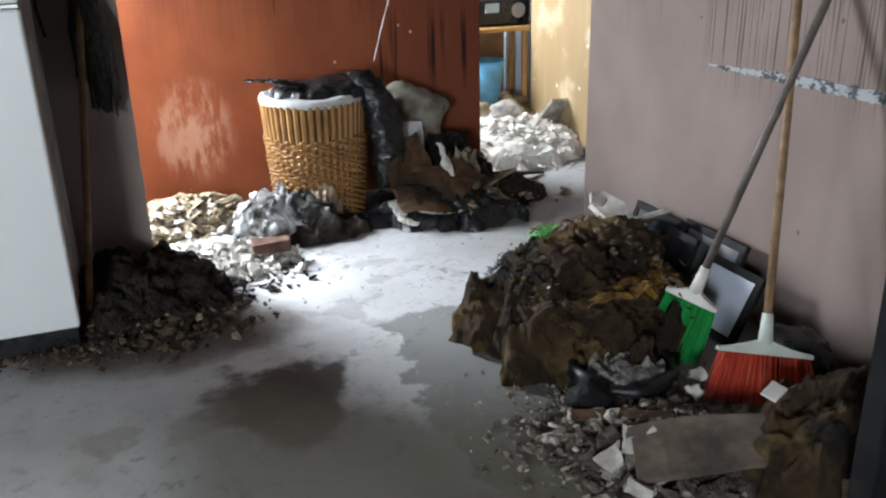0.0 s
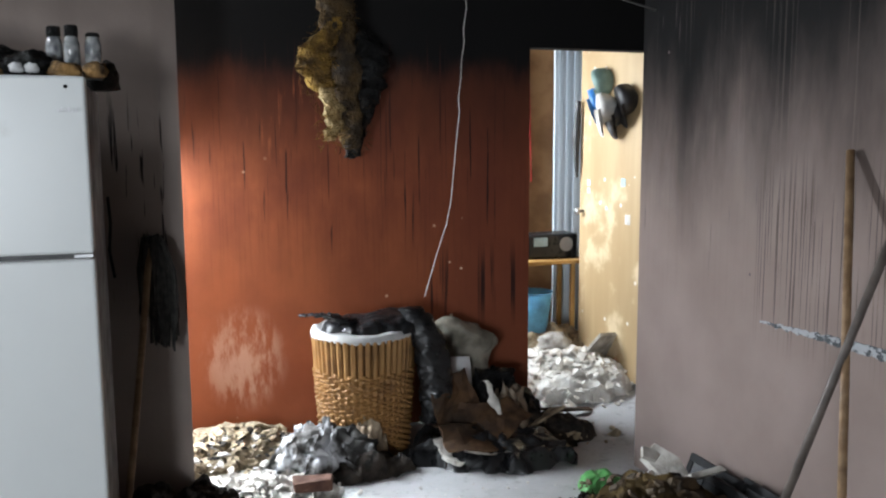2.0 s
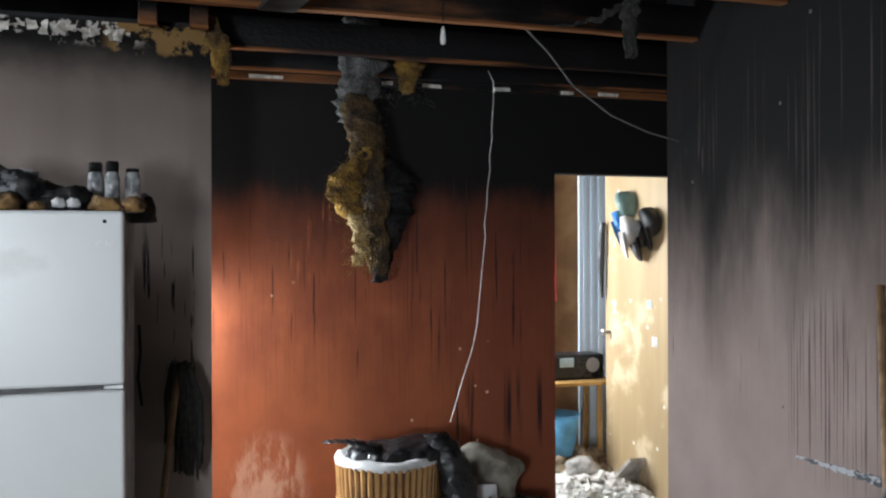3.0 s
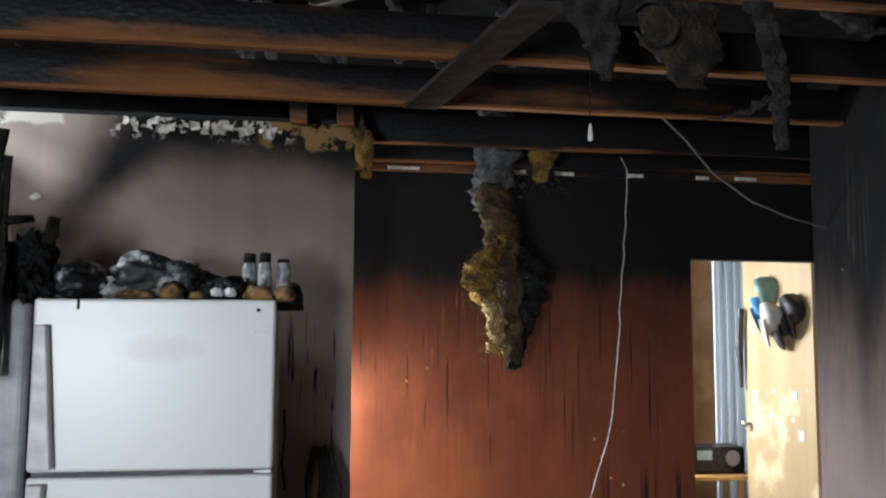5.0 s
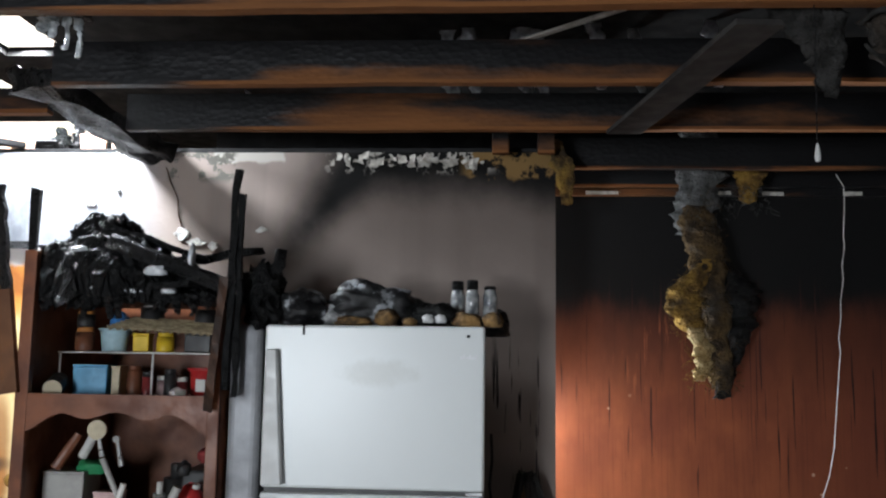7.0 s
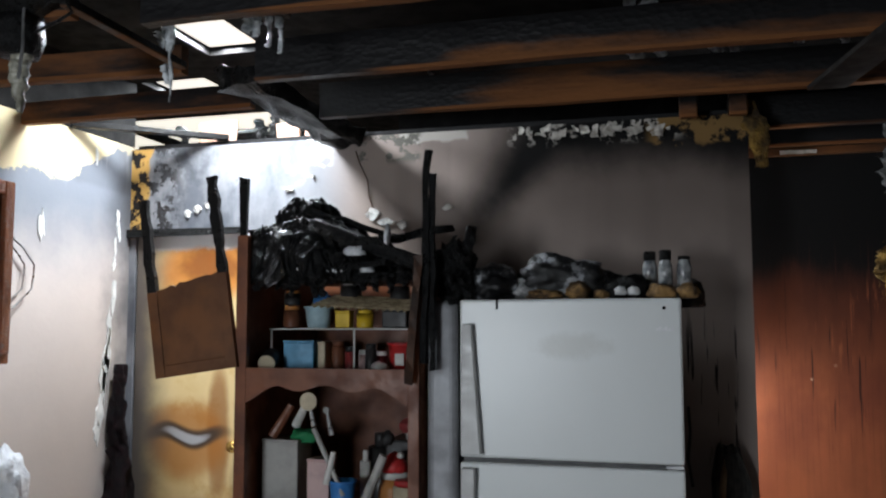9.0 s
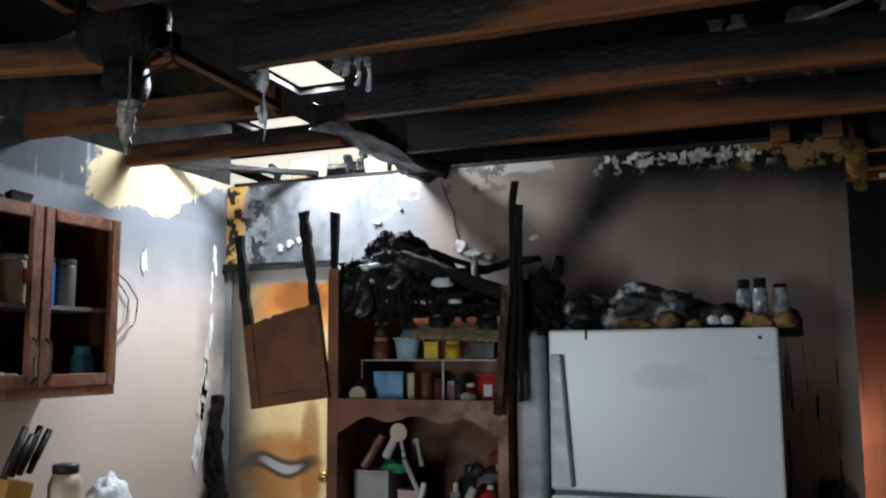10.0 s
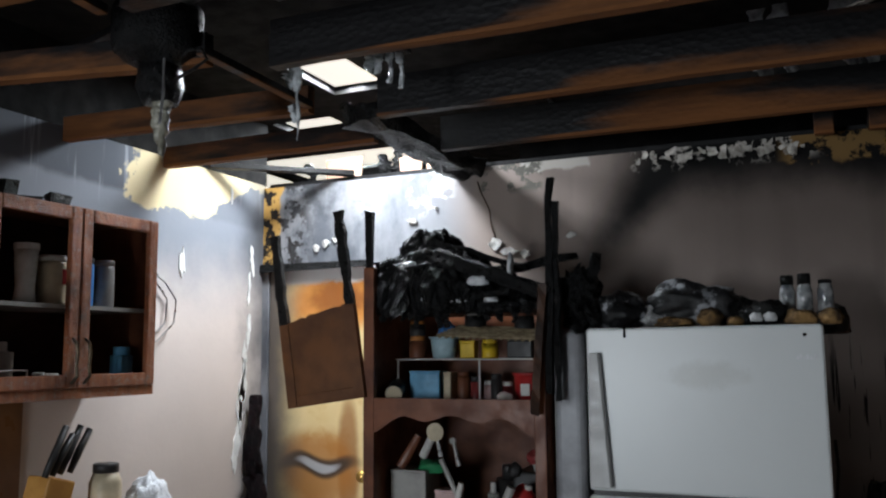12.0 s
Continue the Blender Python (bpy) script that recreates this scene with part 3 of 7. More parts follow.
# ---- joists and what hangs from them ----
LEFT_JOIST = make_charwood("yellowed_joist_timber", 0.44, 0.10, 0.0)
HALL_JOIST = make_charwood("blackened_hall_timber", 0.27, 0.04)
JOISTS = [(-1.8, -1.8, -3.6, 1.25), (-1.2, -1.2, -3.6, 1.25), (-0.6, -0.6, -3.6, 1.25), (0.0, 0.0, -3.6, 1.25), (0.6, 0.6, -3.6, 1.25), (1.27, 1.27, -2.47, 1.25), (1.775, 1.79, -2.40, 1.25), (2.36, 2.39, -2.36, 1.25),
          (2.91, 2.95, -2.36, 1.25), (1.10, 1.12, -3.6, -2.54), (1.47, 1.66, -3.6, -2.54), (2.14, 2.20, -3.6, -2.54), (2.69, 2.67, -3.6, -2.54), (3.60, 3.60, -0.68, 3.38), (4.02, 4.02, -2.38, 3.38)]
for k, (ya, yb, x0, x1) in enumerate(JOISTS):
    bm = bmesh.new()
    n = 24
    rings = []
    top = CEIL + (0.09 if x1 == -2.54 else 0.14)
    for i in range(n + 1):
        x = x0 + (x1 - x0) * i / n
        y = ya + (yb - ya) * i / n
        w = 0.008 * n3(x * 1.3, y * 3, 5) + 0.003 * n3(x * 9, y, 2)
        e = 0.006 * n3(x * 7, y, 8)
        rings.append([bm.verts.new(p) for p in ((x, y + e, CEIL + w), (x, y + 0.04, CEIL + w), (x, y + 0.04, top), (x, y, top))])
    for a, b in zip(rings, rings[1:]):
        for i in range(4):
            j = (i + 1) % 4
            bm.faces.new((a[i], a[j], b[j], b[i]))
    bm.faces.new(rings[0])
    bm.faces.new(rings[-1][::-1])
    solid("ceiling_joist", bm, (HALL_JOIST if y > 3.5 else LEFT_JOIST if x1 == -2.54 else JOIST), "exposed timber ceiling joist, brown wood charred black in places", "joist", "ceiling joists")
bm = slab(-2.53, 2.405, CEIL - 0.004, -2.375, 3.47, CEIL + 0.07)
bmesh.ops.subdivide_edges(bm, edges=list(bm.edges), cuts=9, use_grid_fill=True)
solid("header_beam", crumple(crumple(bm, 7, 0.03, 2), 24, 0.022, 5), CHAR, "black charred header beam framing the roof opening", "beam")
bm = slab(-3.6, 3.50, HEAD, -0.70, 3.55, HEAD + 0.03)
structure("trim_wall_plate", bm, HALL_JOIST, "scorched timber plate on the wall's head", "trim")
bm = slab(-0.7, 4.075, 2.405, 3.3, 4.105, CEIL)
structure("trim_hall_plate", bm, HALL_JOIST, "sooted timber batten on top of the terracotta wall", "trim")
for x in (-0.93, -0.74):
    t = thing("joist_block", (x, 3.3, CEIL), "short timber block nailed between joist and wall", "timber block", "blocks at the wall head")
    part("block", slab(x - 0.035, 3.30, CEIL, x + 0.035, 3.34, CEIL + 0.12, 0.004), JOIST, t)
    part("stub", slab(x - 0.03, 3.34, CEIL + 0.03, x + 0.03, 3.50, CEIL + 0.09, 0.003), JOIST, t)
# diagonal boards in the attic and below the joists
RAW = make_charwood("bare_sooted_board", 0.56)
m = Matrix.Translation((-0.39, 2.372, 2.423)) @ Euler((radians(3), radians(-1), radians(-79.1))).to_matrix().to_4x4()
solid("hanging_board", slab(-0.507, -0.065, -0.008, 0.507, 0.065, 0.008, 0.002, m), plain("grey_smoked_board", (0.030, 0.026, 0.024), (0.018, 0.016, 0.015), 0.8, scale=8), "grey smoked board hanging askew under the joists", "board")
for eye, to, w in (((-2.52, 1.62, 2.446), (-2.535, 2.20, 2.446), 0.030), ((-2.515, 1.0, 2.446), (-2.555, 1.30, 2.446), 0.03), ((-3.6, 3.0, 2.50), (-3.1, 3.5, 2.51), 0.05), ((-3.55, 1.9, 2.585), (-2.3, 1.5, 2.585), 0.05)):
    d = Vector(to) - Vector(eye)
    m = Matrix.Translation(eye) @ d.to_track_quat("X", "Z").to_matrix().to_4x4()
    solid("attic_brace", slab(0, -w / 2, 0, d.length, w / 2, 0.025, 0.002, m), RAW, "sooted timber brace across the attic", "timber brace", "attic braces")
# pink sheathing seen over the wall by the hole
bm = bmesh.new()
box(bm, -4.3, 4.6, 2.35, -2.3, 4.63, 2.70)
box(bm, -3.75, 4.6, 2.70, -3.5, 4.63, 2.84)
structure("backdrop_sheathing", bm, plain("pinkish_sheathing", (0.66, 0.52, 0.42), (0.5, 0.36, 0.28), 0.8), "pinkish roof sheathing lit by daylight", "backdrop")

PINK = plain("pink_sheathing_board", (0.62, 0.40, 0.30), (0.46, 0.28, 0.20), 0.8, scale=6, dirt=0.3)
for x0, x1, h in ((-3.27, -3.06, 0.10), (-2.84, -2.73, 0.075), (-2.70, -2.60, 0.085)):
    solid("sheathing_scrap", crumple(slab(x0, 3.515, HEAD + 0.03, x1, 3.53, HEAD + 0.03 + h, 0.002), 9, 0.02, 3), PINK, "broken pink sheathing board standing on the wall's head", "board scrap", "sheathing scraps")
GAPS = ((-3.58, -2.72, 3.72, 2.53, 0.020), (-3.5, -3.0, 3.95, 2.62, 0.014), (-3.2, -2.6, 3.62, 2.555, 0.016))


def tatter(points, widths, seed, flat=0.35, n=10, rag=0.35):
    """A ragged hanging strip: an oval tube with torn sides."""
    pts = [Vector(p) for p in points]
    bm = bmesh.new()
    rows = []
    steps = 7 * (len(pts) - 1)
    for i in range(steps + 1):
        f = i / steps * (len(pts) - 1)
        k = min(int(f), len(pts) - 2)
        p, w = pts[k].lerp(pts[k + 1], f - k), widths[k] + (widths[k + 1] - widths[k]) * (f - k)
        row = []
        for j in range(n):
            a = 2 * math.pi * j / n
            r = w * (1 + rag * n3(math.cos(a) * 1.5 + i * 0.31, math.sin(a) * 1.5, seed) * 2 + rag * n3(a * 2, i * 0.9, seed + 5))
            row.append(bm.verts.new(p + Vector((r * math.cos(a), flat * r * math.sin(a), 0.02 * n3(i, j, seed)))))
        rows.append(row)
    for a, b in zip(rows, rows[1:]):
        for i in range(n):
            j = (i + 1) % n
            bm.faces.new((a[i], a[j], b[j], b[i]))
    bm.faces.new(rows[0][::-1])
    bm.faces.new(rows[-1])
    bmesh.ops.subdivide_edges(bm, edges=list(bm.edges), cuts=1, use_grid_fill=True)
    for v in bm.verts:
        v.co += 0.010 * Vector((n3(v.co.x * 40, v.co.z * 22, seed), n3(v.co.z * 33, v.co.x * 30, seed), 0.5 * n3(v.co.x * 50, v.co.z * 40, seed)))
        v.co += min(widths[0], 0.05) * 0.22 * Vector((n3(v.co.x * 95, v.co.z * 60, seed + 3), n3(v.co.z * 80, v.co.x * 85, seed + 6), n3(v.co.x * 70, v.co.y * 90, v.co.z * 70)))
    return bm


batt = thing("hanging_insulation", (0.02, 3.82, 2.5), "torn insulation batt hanging from the ceiling, grey above, yellow below", "insulation")
part("grey_facing", tatter(((0.0, 3.82, 2.66), (0.01, 3.82, 2.45), (-0.02, 3.83, 2.30), (-0.04, 3.84, 2.18)), (0.10, 0.105, 0.095, 0.07), 3), INSUL_G, batt, "pale grey facing", True)
part("brown_lobe", tatter(((-0.03, 3.80, 2.30), (0.0, 3.79, 2.15), (0.03, 3.80, 1.98), (0.07, 3.85, 1.75), (0.09, 3.86, 1.46)), (0.07, 0.095, 0.075, 0.07, 0.045), 8), INSUL, batt, "scorched brown fibre", True)
part("yellow_lobe", tatter(((0.05, 3.78, 2.10), (-0.02, 3.78, 1.99), (-0.09, 3.77, 1.90), (-0.09, 3.77, 1.81), (-0.05, 3.79, 1.72)), (0.025, 0.05, 0.075, 0.08, 0.04), 12), INSUL_Y, batt, "yellow fibre", True)
part("pale_tail", tatter(((-0.04, 3.78, 1.74), (-0.01, 3.78, 1.64), (-0.005, 3.78, 1.56), (-0.03, 3.78, 1.50)), (0.035, 0.045, 0.035, 0.03), 15), plain("cream_fibre", (0.48, 0.36, 0.18), (0.28, 0.18, 0.07), 0.95, scale=20, bump=1.0, dist=0.02), batt, "cream coloured fibre", True)
# black tatter filling the dark shape beside the batt
part("black_tip", tatter(((0.10, 3.90, 2.05), (0.17, 3.95, 1.92), (0.19, 3.95, 1.78), (0.14, 3.93, 1.6), (0.10, 3.90, 1.42)), (0.05, 0.125, 0.10, 0.06, 0.035), 17), CHAR, batt, "ragged black end", True)
part("caught_fold", tatter(((0.02, 3.84, 2.50), (0.03, 3.94, 2.50), (0.03, 4.03, 2.49)), (0.05, 0.045, 0.04), 14), INSUL_G, batt, "", True)
part("side_lobe", tatter(((0.22, 3.80, 2.62), (0.23, 3.80, 2.45), (0.22, 3.80, 2.32)), (0.05, 0.07, 0.03), 19), INSUL_Y, batt, "", True)


def fibres(pts, radius, count, seed, length=0.045):
    """Loose threads that stand off a hanging batt."""
    rnd = random.Random(seed)
    b = bmesh.new()
    pts = [Vector(p) for p in pts]
    for _ in range(count):
        f = rnd.random() * (len(pts) - 1)
        k = int(f)
        p = pts[k].lerp(pts[min(k + 1, len(pts) - 1)], f - k) + Vector((rnd.uniform(-1, 1) * radius, rnd.uniform(-0.5, 0.3) * radius, rnd.uniform(-0.02, 0.02)))
        d = Vector((rnd.uniform(-1, 1), rnd.uniform(-0.7, 0.3), rnd.uniform(-1.3, 0.5))).normalized() * rnd.uniform(0.4, 1) * length
        s = d.orthogonal().normalized() * 0.0016
        b.faces.new([b.verts.new(p - s), b.verts.new(p + s), b.verts.new(p + d * 0.6 + s * 0.6 + Vector((0, 0, -0.004))), b.verts.new(p + d + Vector((0, 0, -0.01)))])
    return b


tagged(part("yellow_threads", fibres(((0.03, 3.76, 2.1), (-0.09, 3.75, 1.9), (-0.09, 3.75, 1.78), (-0.01, 3.76, 1.6), (-0.03, 3.76, 1.48)), 0.08, 420, 3), INSUL_Y, batt), kind="stuff")
tagged(part("brown_threads", fibres(((0.0, 3.80, 2.4), (0.0, 3.78, 2.15), (0.04, 3.79, 1.98), (0.09, 3.84, 1.7), (0.10, 3.85, 1.44)), 0.09, 380, 4), INSUL, batt), kind="stuff")
tagged(part("grey_threads", fibres(((0.0, 3.80, 2.6), (-0.03, 3.80, 2.2), (0.22, 3.79, 2.4), (0.22, 3.79, 2.28)), 0.10, 260, 5), INSUL_G, batt), kind="stuff")
for k, (pts, ws, mt, lab) in enumerate((
        (((-0.70, 3.40, 2.52), (-0.66, 3.40, 2.40), (-0.65, 3.40, 2.24)), (0.03, 0.045, 0.02), INSUL_Y, "small tuft of brown insulation at the wall's head"),
        (((-0.26, 1.84, 2.55), (-0.18, 1.9, 2.45), (-0.12, 1.93, 2.36), (-0.11, 1.94, 2.26)), (0.05, 0.09, 0.05, 0.02), GAUZE, "grey gauzy insulation rag hanging between joists"),
        (((0.06, 1.85, 2.56), (0.08, 1.88, 2.40), (0.12, 1.9, 2.24)), (0.10, 0.12, 0.05), ASH, "blackened insulation rag hanging between joists"),
        (((0.22, 1.82, 2.55), (0.26, 1.8, 2.42), (0.30, 1.8, 2.25), (0.30, 1.8, 2.06)), (0.045, 0.035, 0.03, 0.012), GAUZE, "long brown insulation shred hanging from a joist"),
        (((0.30, 1.8, 2.20), (0.20, 1.8, 2.15), (0.10, 1.8, 2.13)), (0.022, 0.018, 0.012), GAUZE, "grey insulation wisp caught on a shred"),
        (((0.42, 1.85, 2.58), (0.50, 1.85, 2.45), (0.60, 1.87, 2.40), (0.75, 1.87, 2.44)), (0.05, 0.05, 0.04, 0.02), GAUZE, "brown insulation fold draped over a joist"))):
    solid("insulation_shred", tatter(pts, ws, 30 + k), mt, lab, "insulation", "insulation shreds", smooth=True)
b0 = rod([(-0.02 + 0.062 * math.cos(a), 1.83 + 0.01 * math.sin(3 * a), 2.38 + 0.055 * math.sin(a)) for a in [0.3 * i - 2.6 for i in range(19)]], [0.004 + 0.005 * math.sin(i / 18 * 3.1) for i in range(19)], 8)
solid("insulation_curl", crumple(b0, 20, 0.01, 4), GAUZE, "curled strip of grey insulation facing", "insulation", smooth=True)

WHITE_CABLE = plain("white_cable", (0.66, 0.64, 0.6), (0.45, 0.42, 0.38), 0.6, scale=30)
solid("hanging_wire", rod([(0.705, 4.02, 2.50), (0.70, 3.92, 2.42), (0.69, 3.9, 2.3), (0.680, 3.9, 2.18), (0.684, 3.9, 2.14), (0.668, 3.9, 2.04), (0.672, 3.9, 1.98), (0.656, 3.9, 1.88), (0.654, 3.9, 1.80), (0.640, 3.9, 1.70), (0.646, 3.9, 1.64), (0.635, 3.9, 1.55), (0.612, 3.9, 1.32), (0.60, 3.9, 1.2), (0.575, 3.9, 1.08), (0.52, 3.9, 0.92), (0.455, 3.89, 0.72)], 0.0023, 6), WHITE_CABLE, "thin white wire hanging from the ceiling to a basket", "wire")
solid("slack_cable", rod([(0.50, 3.0, 2.45), (0.60, 3.0, 2.36), (0.72, 3.03, 2.24), (0.90, 3.05, 2.13), (1.08, 3.07, 2.07), (1.25, 3.10, 2.04)], 0.004, 6), plain("dusty_cable", (0.10, 0.095, 0.09), rough=0.7), "dusty cable sagging below the joists", "cable")
hb = thing("hanging_bulb", (-0.195, 1.80, 2.06), "small dusty white bulb hanging on a thin cord", "bulb")
part("globe", turned(((0.002, 0.045), (0.004, 0.038), (0.0075, 0.014), (0.006, 0.003), (0.001, 0)), (-0.195, 1.81, 2.065), 12), plain("dusty_glass_white", (0.6, 0.6, 0.58), rough=0.3), hb, "", True)
part("flex", rod([(-0.195, 1.81, 2.12), (-0.19, 1.81, 2.45)], 0.0015, 6), CHAR, hb)

# foil scraps and melted drips under the deck
CHIP_WOOD = plain("dusty_lath_wood", (0.36, 0.33, 0.30), (0.20, 0.18, 0.16), 0.8, scale=20)
FOIL = plain("dull_foil", (0.55, 0.57, 0.6), (0.2, 0.2, 0.21), 0.4, 0.3, scale=16, bump=0.5)
rnd = random.Random(5)
for k, (x, y, z, l) in enumerate(((-0.98, 2.70, 2.66, 0.20), (-0.72, 2.72, 2.66, 0.14), (-0.52, 2.75, 2.67, 0.12), (-0.35, 2.7, 2.67, 0.12), (-0.30, 2.2, 2.68, 0.13), (-0.55, 1.75, 2.66, 0.22), (-1.9, 3.1, 2.6, 0.14), (-2.35, 3.2, 2.6, 0.16), (0.1, 2.75, 2.66, 0.12))):
    m = Matrix.Translation((x, y, z)) @ Euler((rnd.uniform(-0.5, 0.5), rnd.uniform(-0.4, 0.4), rnd.uniform(-0.5, 0.7))).to_matrix().to_4x4()
    b = slab(-l / 2, -0.03, -0.002, l / 2, 0.03, 0.002, 0, m)
    bmesh.ops.subdivide_edges(b, edges=list(b.edges), cuts=5, use_grid_fill=True)
    solid("foil_scrap", crumple(b, 18, 0.03, k), FOIL, "torn scrap of grey foil under the roof boards", "foil scrap", "foil scraps", smooth=True)
solid("melted_sheet", crumple(slab(-2.25, 1.80, 2.535, -2.09, 2.07, 2.55), 14, 0.015, 3), CHAR, "melted black plastic sheet caught on a joist by the roof hole", "melted plastic")
for k, (x, y, w) in enumerate(((-1.142, 2.988, 0.035), (-1.057, 2.964, 0.03), (-0.858, 2.967, 0.04), (-0.799, 2.987, 0.03), (-0.585, 2.932, 0.03), (-0.429, 2.983, 0.025), (-0.159, 2.914, 0.03))):
    solid("torn_foil", tatter(((x, y, 2.86), (x + 0.01, y, 2.72), (x + 0.02, y - 0.01, 2.64), (x + 0.03, y, 2.595)), (w * 0.8, w, w, w * 0.5), 320 + k, 0.15, 10, 0.6), FOIL, "torn grey foil strip hanging from the roof boards", "foil", "torn foil strips", smooth=True)
d = Vector((-0.622, 2.189, 2.583)) - Vector((-0.898, 2.432, 2.583))
solid("pale_lath", slab(-0.3, -0.011, 0, d.length + 0.2, 0.011, 0.008, 0.001, Matrix.Translation((-0.898, 2.432, 2.583)) @ d.to_track_quat("X", "Z").to_matrix().to_4x4()), CHIP_WOOD, "pale dusty lath lying across the joists", "lath")
MELT = plain("melted_clear_plastic", (0.75, 0.78, 0.8), (0.3, 0.32, 0.33), 0.18, scale=30, bump=0.6, spec=0.7)
for k, (x, y, z, l, r) in enumerate(((-2.497, 2.05, 2.553, 0.096, 0.02), (-2.491, 2.05, 2.495, 0.2, 0.008), (-2.518, 2.05, 2.518, 0.048, 0.022), (-2.505, 2.05, 2.411, 0.057, 0.014), (-2.231, 2.05, 2.552, 0.065, 0.022), (-2.201, 2.05, 2.538, 0.064, 0.016), (-2.155, 2.05, 2.54, 0.1, 0.012), (-2.122, 2.05, 2.532, 0.114, 0.012))):
    solid("melted_drip", tatter(((x, y, z), (x + 0.01, y, z - l * 0.5), (x + 0.005, y, z - l)), (r, r * 0.7, r * 0.5), 60 + k, 0.8, 8, 0.6), MELT, "string of melted pale plastic hanging from the roof hole", "melted plastic", "melted plastic drips", smooth=True)

# charred ceiling fan with its blades burnt off
fan = thing("ceiling_fan", (-2.67, 1.62, 2.5), "charred ceiling fan motor with melted light fitting, blades gone", "ceiling fan")
part("motor_housing", crumple(turned(((0.05, 0.19), (0.118, 0.18), (0.125, 0.16), (0.122, 0.06), (0.112, 0.035), (0.10, 0.03), (0.055, 0.0)), (-2.67, 1.62, 2.425), 28), 25, 0.010, 2), CHAR, fan, "burnt black motor housing", True)
part("lower_hub", crumple(turned(((0.06, 0.10), (0.065, 0.05), (0.05, 0.0)), (-2.66, 1.62, 2.325), 20), 30, 0.008, 3), CHAR, fan, "", True)
part("melted_shade", tatter(((-2.65, 1.62, 2.33), (-2.65, 1.62, 2.285), (-2.655, 1.62, 2.23), (-2.645, 1.62, 2.17)), (0.024, 0.027, 0.017, 0.008), 71, 0.9, 10, 0.2), plain("smoked_melted_glass", (0.35, 0.34, 0.28), (0.14, 0.13, 0.1), 0.3, scale=20), fan, "drooping melted lamp shade", True)
part("hook_wire", rod([(-2.60, 1.62, 2.44), (-2.55, 1.61, 2.46), (-2.50, 1.6, 2.45), (-2.48, 1.6, 2.42), (-2.52, 1.6, 2.40), (-2.60, 1.61, 2.38)], 0.005, 6), CHAR, fan)
part("pull_chain", rod([(-2.61, 1.58, 2.46), (-2.612, 1.58, 2.40), (-2.61, 1.58, 2.34), (-2.62, 1.58, 2.25)], 0.004, 6), STEEL, fan)
part("canopy_rag", tatter(((-2.85, 1.66, 2.66), (-2.67, 1.6, 2.67), (-2.45, 1.6, 2.64), (-2.3, 1.7, 2.60)), (0.03, 0.04, 0.04, 0.03), 75), INSUL_G, fan, "singed grey rag over the motor", True)
part("down_rod", rod([(-2.67, 1.62, 2.64), (-2.67, 1.62, 2.85)], 0.02, 10), CHAR, fan)

# ---- fridge ----
fr = thing("refrigerator", (-1.36, 3.0, 0.0), "white top-freezer refrigerator with a soot-streaked side, standing by the wall", "refrigerator")
part("body", slab(-1.726, 2.792, 0.06, -0.986, 3.38, 1.685, 0.012), ENAMEL_SIDE, fr, "grey cabinet side with soot smears")
part("freezer_door", slab(-1.736, 2.724, 1.152, -0.979, 2.785, 1.700, 0.010, None, 3), ENAMEL, fr)
part("fridge_door", slab(-1.736, 2.724, 0.085, -0.979, 2.785, 1.136, 0.010, None, 3), ENAMEL, fr)
part("door_gasket", slab(-1.725, 2.742, 1.13, -0.99, 2.79, 1.158), plain("grey_gasket", (0.12, 0.12, 0.12), rough=0.7), fr, "dark grey seal")
part("toe_grille", slab(-1.72, 2.75, 0.0, -0.99, 2.80, 0.08, 0.004), BLACK_PLASTIC, fr, "black toe grille")
HANDLE = plain("grey_white_handle", (0.60, 0.60, 0.59), (0.52, 0.52, 0.51), 0.4, scale=8, bump=0.05)
for z0, z1 in ((1.165, 1.615), (0.62, 1.12)):
    bm = bmesh.new()
    for x0, x1, y0, y1 in ((-1.724, -1.676, 2.684, 2.724),):
        box(bm, x0, y0, z0, x1, y1, z1)
    for v in bm.verts:
        if v.co.z > z1 - 0.01 and z1 > 1.5 or v.co.z < z0 + 0.01 and z1 < 1.5:
            v.co.x = -1.71 + (v.co.x + 1.71) * 0.7
        elif z1 > 1.5:
            v.co.x += 0.022 * (v.co.x > -1.69)
    part("handle", bevelled(bm, 0.005, 2), HANDLE, fr, "off-white moulded door handle")
for i, x in enumerate((-1.062, -1.053, -1.042, -1.033, -1.022, -1.012)):
    part("badge", slab(x, 2.7205, 1.590, x + 0.0075, 2.7245, 1.600 + 0.005 * (i % 2)), plain("chrome_badge", (0.92, 0.93, 0.95), rough=0.35), fr, "small chrome badge stroke")
part("hinge_screw", turned(((0.006, 0), (0.006, 0.003)), (-1.035, 2.7225, 1.667), 10, Matrix.Rotation(radians(90), 4, "X")), CHAR, fr)
part("hinge", slab(-1.04, 2.733, 1.137, -0.982, 2.78, 1.150, 0.002), STEEL, fr, "grey hinge plate")
part("soot_drip", slab(-1.605, 2.7205, 1.665, -1.597, 2.7245, 1.70, 0.001), CHAR, fr)
part("cord", rod([(-0.96, 3.2, 1.3), (-0.955, 3.2, 1.2), (-0.965, 3.22, 1.1), (-0.95, 3.2, 1.0)], 0.006, 6), CHAR, fr)


